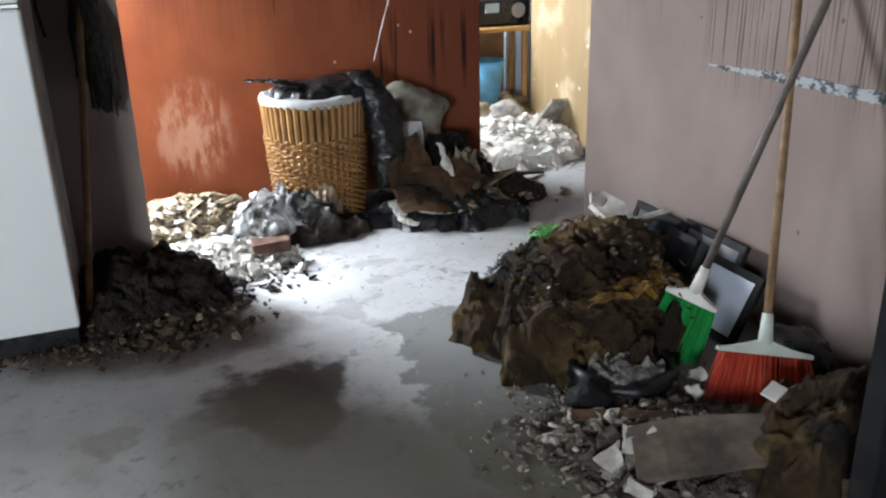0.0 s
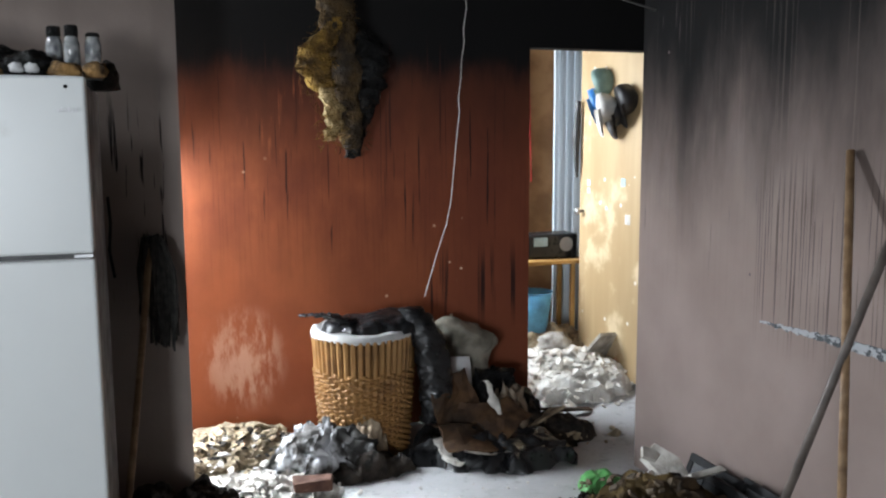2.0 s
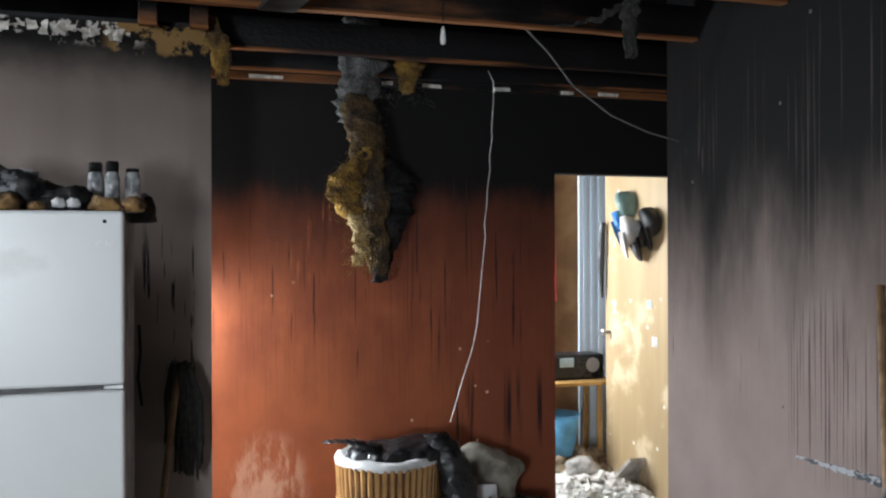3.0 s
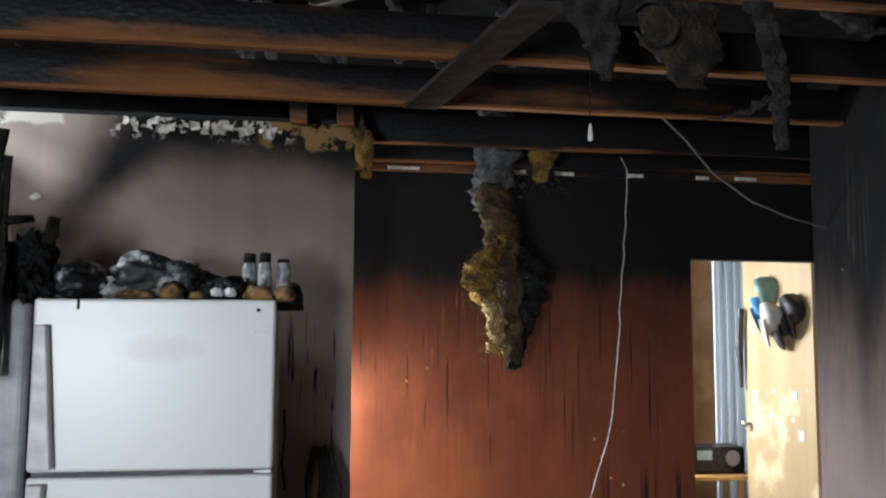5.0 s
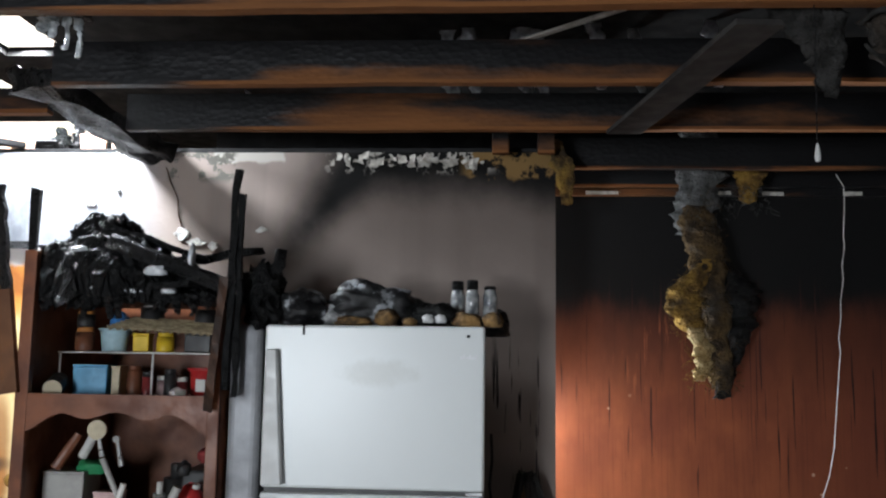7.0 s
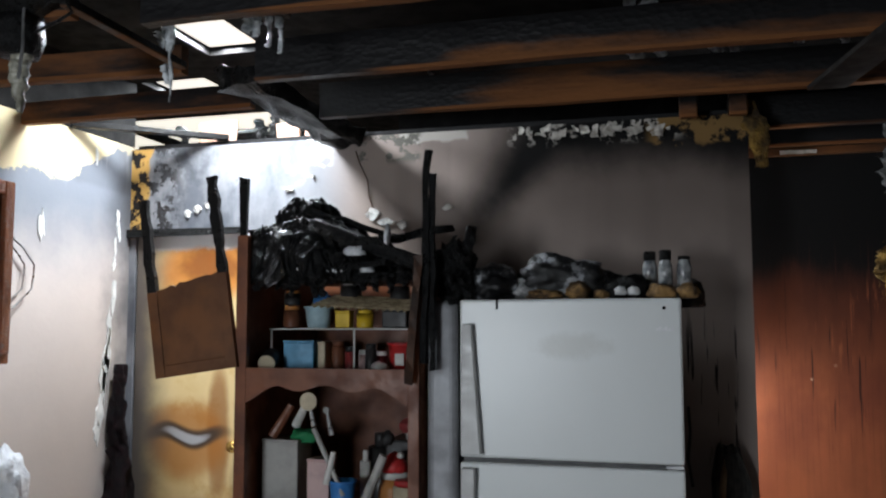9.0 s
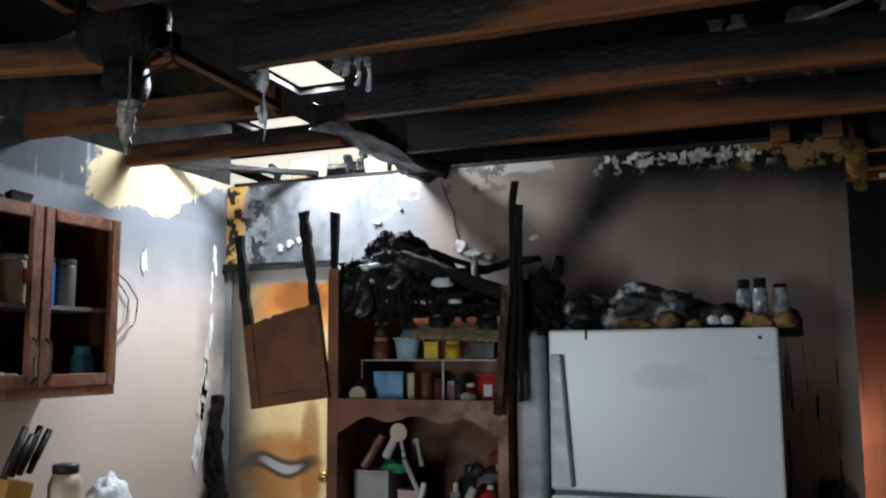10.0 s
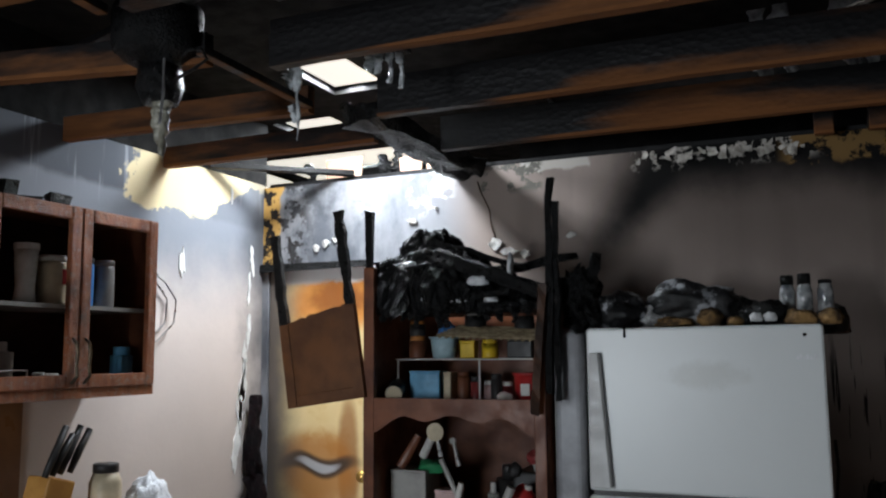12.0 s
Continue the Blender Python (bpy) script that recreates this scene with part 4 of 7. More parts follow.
def burnt_lump(name, at, size, seed, material, label, category, sub=3):
    bm = bmesh.new()
    bmesh.ops.create_icosphere(bm, subdivisions=sub, radius=1.0)
    for v in bm.verts:
        d = 1 + 0.35 * n3(v.co.x * 1.4, v.co.y * 1.4, v.co.z * 1.4 + seed) + 0.22 * n3(v.co.x * 4, v.co.y * 4, v.co.z * 4 + seed)
        v.co = Vector((v.co.x * size[0] * d, v.co.y * size[1] * d, max(v.co.z * d, -0.72) * size[2]))
        v.co += Vector(at) + Vector((0, 0, 0.72 * size[2]))
    return solid(name, bm, material, label, category, smooth=True)


FT = 1.702
q = Mat("scorched_black_plastic_flecked", 0.35, spec=0.5)
# pale flecks for ash, and for glints put into the colour
c = q.mix(q.ramp(q.noise(16, 5, 0.6), 0.54, 0.64), (0.010, 0.010, 0.011), (0.34, 0.35, 0.37))
SCORCH = q.done(c, q.noise(30, 5, 0.7), 0.8, 0.012)
CRUST = plain("golden_burnt_crust", (0.36, 0.21, 0.08), (0.06, 0.035, 0.018), 0.8, scale=22, bump=0.8, dist=0.01)
burnt_lump("melted_parcel", (-1.64, 2.86, FT), (0.095, 0.09, 0.075), 3, SCORCH, "melted black bundle with ashy white edge on the refrigerator", "burnt bundle", 4)
burnt_lump("melted_roll", (-1.41, 2.92, FT + 0.015), (0.155, 0.09, 0.085), 8, SCORCH, "long melted black roll with grey highlights", "burnt roll", 4)
burnt_lump("ashy_lump", (-1.53, 2.90, FT), (0.06, 0.07, 0.05), 12, plain("ash_white", (0.5, 0.5, 0.5), (0.12, 0.12, 0.12), 0.7, scale=25, bump=0.8), "ashy grey burnt lump", "burnt lump")
burnt_lump("charred_loaf", (-1.27, 2.98, FT), (0.10, 0.09, 0.065), 15, CHAR, "charred black lump on the refrigerator", "burnt lump")
for k, (x, sx, h) in enumerate(((-1.45, 0.07, 0.022), (-1.33, 0.045, 0.035), (-1.25, 0.03, 0.02))):
    burnt_lump("crusted_scrap", (x, 2.85, FT), (sx, 0.05, h), 20 + k, CRUST, "golden brown burnt crust scrap", "burnt scrap")
burnt_lump("blackened_tin", (-1.16, 2.88, FT), (0.085, 0.06, 0.05), 31, CHAR, "blackened rounded tin with white patches", "burnt tin", 4)
for dx in (-0.026, 0.018):
    burnt_lump("ash_patch", (-1.155 + dx, 2.822, FT + 0.012), (0.02, 0.012, 0.018), 33, plain("pale_ash", (0.6, 0.6, 0.6), rough=0.8, scale=30), "pale ash patch on a burnt tin", "ash")
for k, (x, y, top, rad) in enumerate(((-1.085, 2.97, 1.875, 0.026), (-1.03, 2.95, 1.878, 0.025), (-0.965, 2.95, 1.855, 0.026))):
    bt = thing("small_bottle", (x, y, FT), "sooty small glass bottle standing among burnt scraps", "bottle", "bottles on the fridge")
    part("glass", turned(((rad, 0), (rad, 0.115), (rad * 0.8, 0.135), (rad * 0.62, 0.143)), (x, y, FT), 16), plain("sooted_glass", (0.10, 0.11, 0.12), (0.35, 0.36, 0.36), 0.15, scale=26, spec=0.7) if k == 0 else bpy.data.materials["sooted_glass"], bt, "", True)
    part("cap", turned(((rad * 0.85, 0.14), (rad * 0.85, top - FT - 0.004), (rad * 0.7, top - FT)), (x, y, FT), 16), CHAR, bt, "black cap", True)
for k, (x, sx) in enumerate(((-1.045, 0.05), (-0.955, 0.038))):
    burnt_lump("crusted_scrap", (x, 2.84, FT), (sx, 0.04, 0.03), 40 + k, CRUST, "brown burnt crust scrap by the bottles", "burnt scrap")
burnt_lump("drooping_char", (-0.945, 3.05, FT - 0.03), (0.055, 0.06, 0.06), 44, CHAR, "black melted plastic drooping over the refrigerator's edge", "burnt plastic")

# ---- tall cupboard left of the fridge ----
cup = thing("tall_cupboard", (-2.2, 3.1, 0.0), "dark wooden open cupboard, its top burnt away to charcoal", "cupboard")
CX0, CX1, CY0, CY1 = -2.60, -1.88, 2.70, 3.44
part("left_stile", slab(CX0, CY0, 0, CX0 + 0.045, CY0 + 0.03, 1.95, 0.003), DARK_WOOD, cup)
part("left_panel", slab(CX0, CY0 + 0.03, 0, CX0 + 0.018, CY1, 1.86), DARK_WOOD, cup)
part("back_panel", slab(CX0 + 0.018, CY1 - 0.02, 0, CX1, CY1 - 0.008, 1.80), DARK_WOOD, cup)
part("right_panel", slab(-1.895, CY0, 0, -1.878, CY1, 1.78), DARK_WOOD, cup)
part("right_stile", slab(-1.92, CY0 - 0.002, 0, -1.878, CY0 + 0.026, 1.60, 0.003), DARK_WOOD, cup)
bm = bmesh.new()
box(bm, CX0 + 0.045, CY0 + 0.03, 1.405, -1.895, CY1 - 0.02, 1.425)
part("shelf", bm, DARK_WOOD, cup)
# apron below the shelf with a scalloped lower edge
bm = bmesh.new()
lo, hi = [], []
for i in range(25):
    f = i / 24
    x = CX0 + 0.045 + f * (-1.92 - CX0 - 0.045)
    z = 1.335 + 0.045 * min(1.0, max(0.0, math.sin(math.pi * f) * 1.6)) - 0.012 * math.cos(6 * math.pi * f)
    lo.append((x, z))
for y in (CY0 + 0.002, CY0 + 0.022):
    a = [bm.verts.new((x, y, z)) for x, z in lo]
    b = [bm.verts.new((x, y, 1.452)) for x, z in lo]
    hi.append((a, b))
    for i in range(24):
        bm.faces.new((a[i], a[i + 1], b[i + 1], b[i]))
for i in range(24):
    for k in (0, 1):
        bm.faces.new((hi[0][k][i], hi[0][k][i + 1], hi[1][k][i + 1], hi[1][k][i]))
part("scalloped_apron", bm, DARK_WOOD, cup)
part("lower_shelf", slab(CX0 + 0.045, CY0 + 0.03, 0.90, -1.895, CY1 - 0.02, 0.92), DARK_WOOD, cup)
for x0, x1 in ((CX0 + 0.05, -2.19), (-2.17, -1.92)):
    d = part("base_door", slab(x0, CY0 - 0.012, 0.10, x1, CY0, 0.88, 0.004), DARK_WOOD, cup, "closed panel door")
    part("knob", turned(((0.004, 0.012), (0.004, 0.02), (0.014, 0.026), (0.012, 0.034)), ((x1 if x1 < -2 else x0) + (-0.04 if x1 < -2 else 0.04), CY0, 0.6), 12, Matrix.Rotation(radians(90), 4, "X")), STEEL, d)
part("left_post_stub", crumple(slab(CX0 + 0.005, CY0, 1.95, CX0 + 0.035, CY0 + 0.03, 2.17), 30, 0.02, 2), CHAR, cup, "charred post stub")
PIPE = plain("galvanised_grey_pipe", (0.33, 0.335, 0.35), (0.2, 0.2, 0.21), 0.5, 0.2, scale=4, dirt=0.3)
solid("grey_duct", slab(-1.868, 2.75, 0, -1.752, 2.87, 1.70, 0.03, None, 4), PIPE, "grey sooted duct standing against the wall", "duct")
PANEL_WOOD = plain("scorched_post_wood", (0.085, 0.036, 0.018), (0.03, 0.016, 0.011), 0.6, scale=14, dirt=0.5)
# posts that lean out at the front
for k, (a, b, w, mt) in enumerate((((-1.908, 2.66, 1.405), (-1.872, 2.67, 1.86), 0.028, PANEL_WOOD), ((-1.858, 2.69, 1.47), (-1.843, 2.69, 2.235), 0.023, CHAR), ((-1.832, 2.70, 1.45), (-1.825, 2.70, 2.15), 0.018, CHAR))):
    d = Vector(b) - Vector(a)
    m = Matrix.Translation(a) @ d.to_track_quat("Z", "Y").to_matrix().to_4x4()
    bm = slab(-w / 2, -w / 2, 0, w / 2, w / 2, d.length, 0, m)
    bmesh.ops.subdivide_edges(bm, edges=[e for e in bm.edges if e.calc_length() > 0.2], cuts=9)
    part("burnt_post", crumple(bm, 22, 0.012, k), mt, cup, "charred upright post" if k else "scorched brown upright post")
mass = thing("charred_mass", (-2.25, 2.94, 1.79), "glossy black charred heap collapsed on the cupboard", "charred debris")
bm = crumple(crumple(heap(-2.30, 2.87, 0.37, 0.19, 0.275, 4, 120, 0.7, 1.79, 0), 10, 0.04, 3), 34, 0.026, 8)
for v in bm.verts:
    v.co.x = max(v.co.x, -2.565 + 0.01 * n3(v.co.y * 30, v.co.z * 30))
    fall = 1.0 if v.co.x < -2.34 else 1 - 1.7 * (v.co.x + 2.34)
    v.co.z = 1.79 + (v.co.z - 1.79) * max(0.22, fall)
part("charred_lump", bm, CHAR, mass)
rnd = random.Random(44)
for k in range(16):
    x, l = -2.52 + 0.038 * k + rnd.uniform(-0.012, 0.012), rnd.uniform(0.03, 0.09)
    part("tar_drip", tatter(((x, 2.73, 1.80), (x + rnd.uniform(-0.01, 0.01), 2.73, 1.80 - l * 0.5), (x + rnd.uniform(-0.015, 0.015), 2.73, 1.80 - l)), (0.028, 0.018, 0.006), 260 + k, 0.8, 8, 0.5), CHAR, mass)
bm = slab(-1.825, 2.75, 1.71, -1.715, 2.90, 1.91)
bmesh.ops.subdivide_edges(bm, edges=list(bm.edges), cuts=11, use_grid_fill=True)
part("side_slump", crumple(crumple(bm, 13, 0.06, 6), 38, 0.03, 2), CHAR, mass)
bm = slab(-1.735, 2.78, 1.70, -1.705, 2.81, 1.955)
bmesh.ops.subdivide_edges(bm, edges=list(bm.edges), cuts=7, use_grid_fill=True)
part("prong", crumple(bm, 26, 0.03, 4), CHAR, mass)
tagged(part("charcoal_bits", scatter(-2.24, 2.90, 0.30, 0.17, 320, (0.008, 0.032), 44, lambda u: 1.80 + 0.16 * max(0, 1 - u * u), 0.5), CHAR), "loose black charcoal bits over the collapsed cupboard top", "charcoal", kind="stuff")
solid("charred_ceiling_panel", crumple(slab(-2.56, 2.74, 1.775, -1.82, 3.40, 1.80), 8, 0.01, 5), CHAR, "charred board sagging over the shelves", "burnt board")
rnd = random.Random(9)
for k, (a, b, r) in enumerate((((-2.30, 2.72, 1.985), (-1.86, 2.70, 1.825), 0.032), ((-2.36, 2.80, 2.045), (-1.98, 2.85, 1.935), 0.014), ((-2.05, 2.75, 1.95), (-1.98, 2.74, 1.86), 0.012), ((-2.06, 2.86, 1.93), (-1.80, 2.88, 1.975), 0.018), ((-2.3, 2.71, 1.80), (-2.0, 2.71, 1.84), 0.018), ((-1.86, 2.80, 1.84), (-1.73, 2.82, 1.86), 0.05))):
    d = Vector(b) - Vector(a)
    m = Matrix.Translation(a) @ d.to_track_quat("X", "Z").to_matrix().to_4x4()
    bm = slab(0, -r, -r * 0.7, d.length, r, r * 0.7, 0, m)
    bmesh.ops.subdivide_edges(bm, edges=list(bm.edges), cuts=4, use_grid_fill=True)
    solid("charred_stick", crumple(bm, 26, 0.018, k), CHAR, "charred black stick lying on the collapsed cupboard top", "charred wood", "charred sticks")
WET = plain("wet_white_plastic", (0.66, 0.68, 0.70), (0.30, 0.31, 0.32), 0.25, scale=18, bump=0.5)
for k, (x, z, sx, sz) in enumerate(((-2.285, 1.835, 0.026, 0.045), (-2.117, 1.862, 0.042, 0.022), (-2.394, 1.94, 0.026, 0.014), (-1.995, 1.895, 0.010, 0.045), (-2.20, 1.80, 0.04, 0.010), (-2.07, 1.80, 0.03, 0.012), (-2.33, 1.81, 0.02, 0.014))):
    burnt_lump("melted_scrap", (x, 2.690, z), (sx, 0.022, sz), 80 + k, WET, "melted white plastic scrap in the charcoal", "plastic scrap")

# things on the cupboard shelves
COL = {n: plain("ware_" + n, c, rough=0.45, scale=9, dirt=0.35) for n, c in dict(brown=(0.17, 0.06, 0.03), orange=(0.50, 0.20, 0.05), blue=(0.05, 0.22, 0.55), sky=(0.14, 0.42, 0.66), aqua=(0.45, 0.62, 0.68), yellow=(0.72, 0.48, 0.03), red=(0.50, 0.03, 0.03), white=(0.68, 0.66, 0.62), dark=(0.03, 0.028, 0.028), grey=(0.40, 0.385, 0.36), pink=(0.60, 0.42, 0.40), green=(0.03, 0.25, 0.10), cream=(0.62, 0.52, 0.36), maroon=(0.20, 0.03, 0.03), sage=(0.20, 0.30, 0.27)).items()}


def jar(name, x, y, z, r, h, body, lid, label, category, shoulder=0.85, lid_h=0.02):
    t = thing(name, (x, y, z), label, category)
    part("body", turned(((r * 0.95, 0), (r, 0.006), (r, h * 0.8), (r * shoulder, h - lid_h)), (x, y, z), 18), COL[body], t, "", True)
    part("lid", turned(((r * shoulder * 1.05, h - lid_h), (r * shoulder * 1.05, h - 0.003), (r * shoulder * 0.95, h)), (x, y, z), 18), COL[lid], t, lid + " lid", True)
    return t


def tub(name, x, y, z, r0, r1, h, body, label, category):
    t = thing(name, (x, y, z), label, category)
    part("body", lathe(bmesh.new(), ((r0, 0), (r1, h), (r1 - 0.004, h), (r0 - 0.004, 0.006)), (x, y, z), 20), COL[body], t, "", True)
    part("rim", lathe(bmesh.new(), ((r1, h - 0.008), (r1 + 0.006, h - 0.006), (r1 + 0.006, h), (r1 - 0.004, h)), (x, y, z), 20, None, False), COL[body], t)
    return t


def carton(name, x, y, z, w, d, h, body, label, category, turn=0.0, lid=None):
    t = thing(name, (x, y, z), label, category)
    m = Matrix.Translation((x, y, z)) @ Matrix.Rotation(radians(turn), 4, "Z")
    part("body", slab(-w / 2, -d / 2, 0, w / 2, d / 2, h, 0.004, m), COL[body], t)
    part("lid" if lid else "flap", slab(-w / 2 - 0.002, -d / 2 - 0.002, h, w / 2 + 0.002, d / 2 + 0.002, h + 0.008, 0.002, m), COL[lid or body], t)
    return t


S1, S2 = 1.426, 1.598
rack = thing("wire_shelf", (-2.25, 3.0, S1), "white wire shelf rack standing on the cupboard shelf", "wire rack")
for y in (2.90, 2.96, 3.02, 3.08, 3.14):
    part("rod", rod([(-2.56, y, S2 - 0.004), (-1.95, y, S2 - 0.004)], 0.003, 6), COL["white"], rack)
for x in (-2.55, -2.20, -1.96):
    part("leg", rod([(x, 2.90, S1), (x, 2.90, S2 - 0.004)], 0.004, 6), COL["white"], rack)
    part("cross_rod", rod([(x, 2.90, S2 - 0.004), (x, 3.14, S2 - 0.004)], 0.003, 6), COL["white"], rack)
jar("spice_jar", -2.50, 2.98, S2, 0.035, 0.09, "brown", "orange", "brown glass jar with an orange lid", "jar")
jar("spice_jar", -2.50, 2.98, S2 + 0.0905, 0.033, 0.06, "dark", "orange", "dark jar stacked on another jar", "jar")
tub("plastic_tub", -2.375, 2.96, S2, 0.043, 0.055, 0.085, "aqua", "pale aqua plastic tub on wire shelf", "tub")
burnt_lump("blue_bag", (-2.40, 3.06, S2 + 0.06), (0.04, 0.04, 0.05), 91, COL["blue"], "crumpled blue plastic bag behind a tub", "bag")
carton("yellow_box", -2.265, 2.96, S2, 0.06, 0.05, 0.06, "yellow", "small yellow food box on wire shelf", "box")
jar("yellow_jar", -2.175, 2.95, S2, 0.032, 0.072, "yellow", "yellow", "small yellow mustard jar", "jar")
carton("dark_box", -2.06, 3.0, S2, 0.10, 0.07, 0.065, "dark", "dark sooted food box on wire shelf", "box")
jar("tall_jar", -1.96, 2.98, S2, 0.035, 0.16, "pink", "cream", "tall pinkish jar with a cream lid", "jar")
wk = thing("wicker_tray", (-2.16, 2.96, 1.68), "woven wicker tray lying tilted on jars", "tray")
bm = bmesh.new()
for i in range(15):
    f = i / 14
    tube(bm, [(-2.36 + 0.40 * f, 2.88, 1.682 - 0.02 * f), (-2.36 + 0.40 * f, 3.10, 1.72 - 0.02 * f)], 0.006, 5)
for j in range(7):
    y = 2.88 + 0.22 * j / 6
    tube(bm, [(-2.37, y, 1.690 + 0.04 * j / 6), (-1.95, y, 1.668 + 0.04 * j / 6)], 0.006, 5)
part("weave", bm, plain("dusty_wicker", (0.30, 0.24, 0.15), (0.16, 0.12, 0.07), 0.8, scale=30), wk)
jar("tin_can", -2.30, 3.12, 1.70, 0.045, 0.09, "dark", "grey", "blackened tin can among the shelves", "can")
jar("tin_can", -2.08, 3.10, 1.70, 0.04, 0.08, "dark", "brown", "blackened tin can among the shelves", "can")
can = thing("lying_can", (-2.53, 2.85, S1), "can lying on its side, pale end showing", "can")
m = Matrix.Translation((-2.52, 2.80, S1 + 0.036)) @ Matrix.Rotation(radians(-78), 4, "X") @ Matrix.Rotation(radians(-16), 4, "Y")
part("body", turned(((0.035, 0), (0.036, 0.004), (0.036, 0.11), (0.034, 0.114)), (0, 0, 0), 20, m), COL["dark"], can, "", True)
part("end", turned(((0.033, -0.003), (0.033, 0.001)), (0, 0, 0), 20, m), COL["cream"], can, "cream coloured end")
carton("blue_box", -2.44, 2.95, S1, 0.125, 0.09, 0.115, "sky", "sky blue carton on the cupboard shelf", "box", 4)
carton("book", -2.335, 2.94, S1, 0.03, 0.09, 0.11, "cream", "thin cream coloured booklet", "booklet")
jar("brown_jar", -2.30, 2.98, S1, 0.03, 0.12, "brown", "brown", "brown glass jar among other jars", "jar")
for k, (x, b, h) in enumerate(((-2.235, "maroon", 0.10), (-2.19, "pink", 0.085), (-2.15, "dark", 0.11), (-2.115, "maroon", 0.08))):
    jar("small_jar", x, 2.95 + 0.03 * (k % 2), S1, 0.022, h, b, "white" if k % 2 else "dark", b + " small jar with a sooty lid", "jar")
burnt_lump("white_mug", (-2.085, 2.86, S1), (0.03, 0.03, 0.028), 95, COL["white"], "small sooty white cup", "cup")
tub("red_tub", -2.02, 2.96, S1, 0.05, 0.058, 0.115, "red", "red plastic container with a pale label", "tub")
part("label_patch", slab(-2.035, 2.900, S1 + 0.03, -2.0, 2.906, S1 + 0.075), COL["white"], bpy.data.objects["red_tub"])
jar("small_jar", -1.945, 2.90, S1, 0.026, 0.09, "cream", "brown", "cream jar with a brown lid", "jar")
L0 = 0.921
carton("grey_canister", -2.485, 2.92, L0, 0.15, 0.14, 0.24, "grey", "dusty grey canister on the lower shelf", "canister", 0, "grey")
carton("pink_carton", -2.33, 2.90, L0, 0.09, 0.08, 0.17, "pink", "dusty pink carton on lower shelf", "carton")
tub("blue_cup", -2.22, 2.84, L0, 0.04, 0.05, 0.11, "blue", "bright blue plastic cup on lower shelf", "cup")
jar("spray_bottle", -2.18, 2.98, L0, 0.022, 0.20, "white", "white", "narrow white plastic bottle with cap", "bottle", 0.5, 0.05)
jar("dark_bottle", -2.14, 3.05, L0, 0.05, 0.26, "dark", "dark", "black bottle with a rounded shoulder", "bottle", 0.5, 0.06)
burnt_lump("green_cloth", (-2.41, 2.92, L0 + 0.235), (0.06, 0.05, 0.03), 99, COL["green"], "crumpled green cloth on a canister", "cloth")
for k, (a, b, r, c, lab) in enumerate((((-2.44, 2.90, 1.22), (-2.36, 2.84, 1.33), 0.018, "white", "white plastic handle of a brush"), ((-2.33, 2.82, 1.22), (-2.20, 2.80, 0.98), 0.011, "grey", "grey metal ladle handle"), ((-2.52, 2.86, 1.18), (-2.45, 2.88, 1.30), 0.02, "brown", "brown wooden spatula"), ((-2.12, 2.76, 0.93), (-2.03, 2.76, 1.14), 0.02, "grey", "broad grey knife blade"), ((-2.27, 2.80, 1.02), (-2.24, 2.80, 1.14), 0.014, "white", "short white handle"))):
    solid("kitchen_utensil", rod([a, b], [r, r * 0.8], 10), COL[c], lab + " among the jars", "utensil", "utensils in the cupboard")
for k, (x, z) in enumerate(((-2.31, 1.33), (-2.24, 1.30))):
    h = thing("hanging_tool", (x, 2.75, z), "small metal tool hanging from the cupboard apron", "utensil", "hanging tools")
    part("head", turned(((0.032 if k == 0 else 0.012, 0), (0.034 if k == 0 else 0.012, 0.01)), (x, 2.73, z), 16, Matrix.Rotation(radians(90), 4, "X")), COL["grey"] if k else COL["cream"], h)
    part("handle", rod([(x, 2.73, z), (x + 0.02, 2.73, z - 0.09)], [0.005, 0.010], 8), STEEL, h)
hat = thing("jar_with_red_cap", (-2.02, 2.86, L0), "round orange jar wearing a red cloth cap with white band", "jar")
part("jar_body", turned(((0.05, 0), (0.062, 0.03), (0.06, 0.09), (0.045, 0.13)), (-2.02, 2.86, L0), 20), COL["orange"], hat, "", True)
part("cap", turned(((0.055, 0.145), (0.045, 0.18), (0.022, 0.21), (0.004, 0.22)), (-2.02, 2.86, L0), 20), COL["red"], hat, "red cloth cap", True)
part("cap_band", turned(((0.05, 0.122), (0.060, 0.128), (0.060, 0.144), (0.052, 0.15)), (-2.02, 2.86, L0), 20), COL["white"], hat, "white fluffy band", True)
part("pompom", turned(((0.002, 0), (0.014, 0.006), (0.014, 0.018), (0.002, 0.024)), (-1.985, 2.82, L0 + 0.20), 12), COL["white"], hat, "white pompom", True)
jar("red_lidded_jar", -1.955, 2.80, L0, 0.05, 0.13, "cream", "red", "jar of rice with a red lid", "jar")
for k, (x, z, c) in enumerate(((-2.0, 1.22, "maroon"), (-1.965, 1.25, "grey"), (-1.93, 1.20, "green"), (-1.95, 1.16, "white"), (-1.925, 1.27, "green"), (-2.08, 1.17, "dark"), (-1.98, 1.19, "grey"), (-1.92, 1.14, "aqua"))):
    burnt_lump("cloth_scrap", (x, 2.95, z - 0.02), (0.026, 0.03, 0.03), 110 + k, COL[c], c + " crumpled wrapper heaped behind jars", "wrapper")
solid("wrapper_stack", slab(-2.09, 2.95, L0, -1.90, 3.2, 1.17, 0.01), COL["dark"], "dark box under crumpled wrappers", "box")

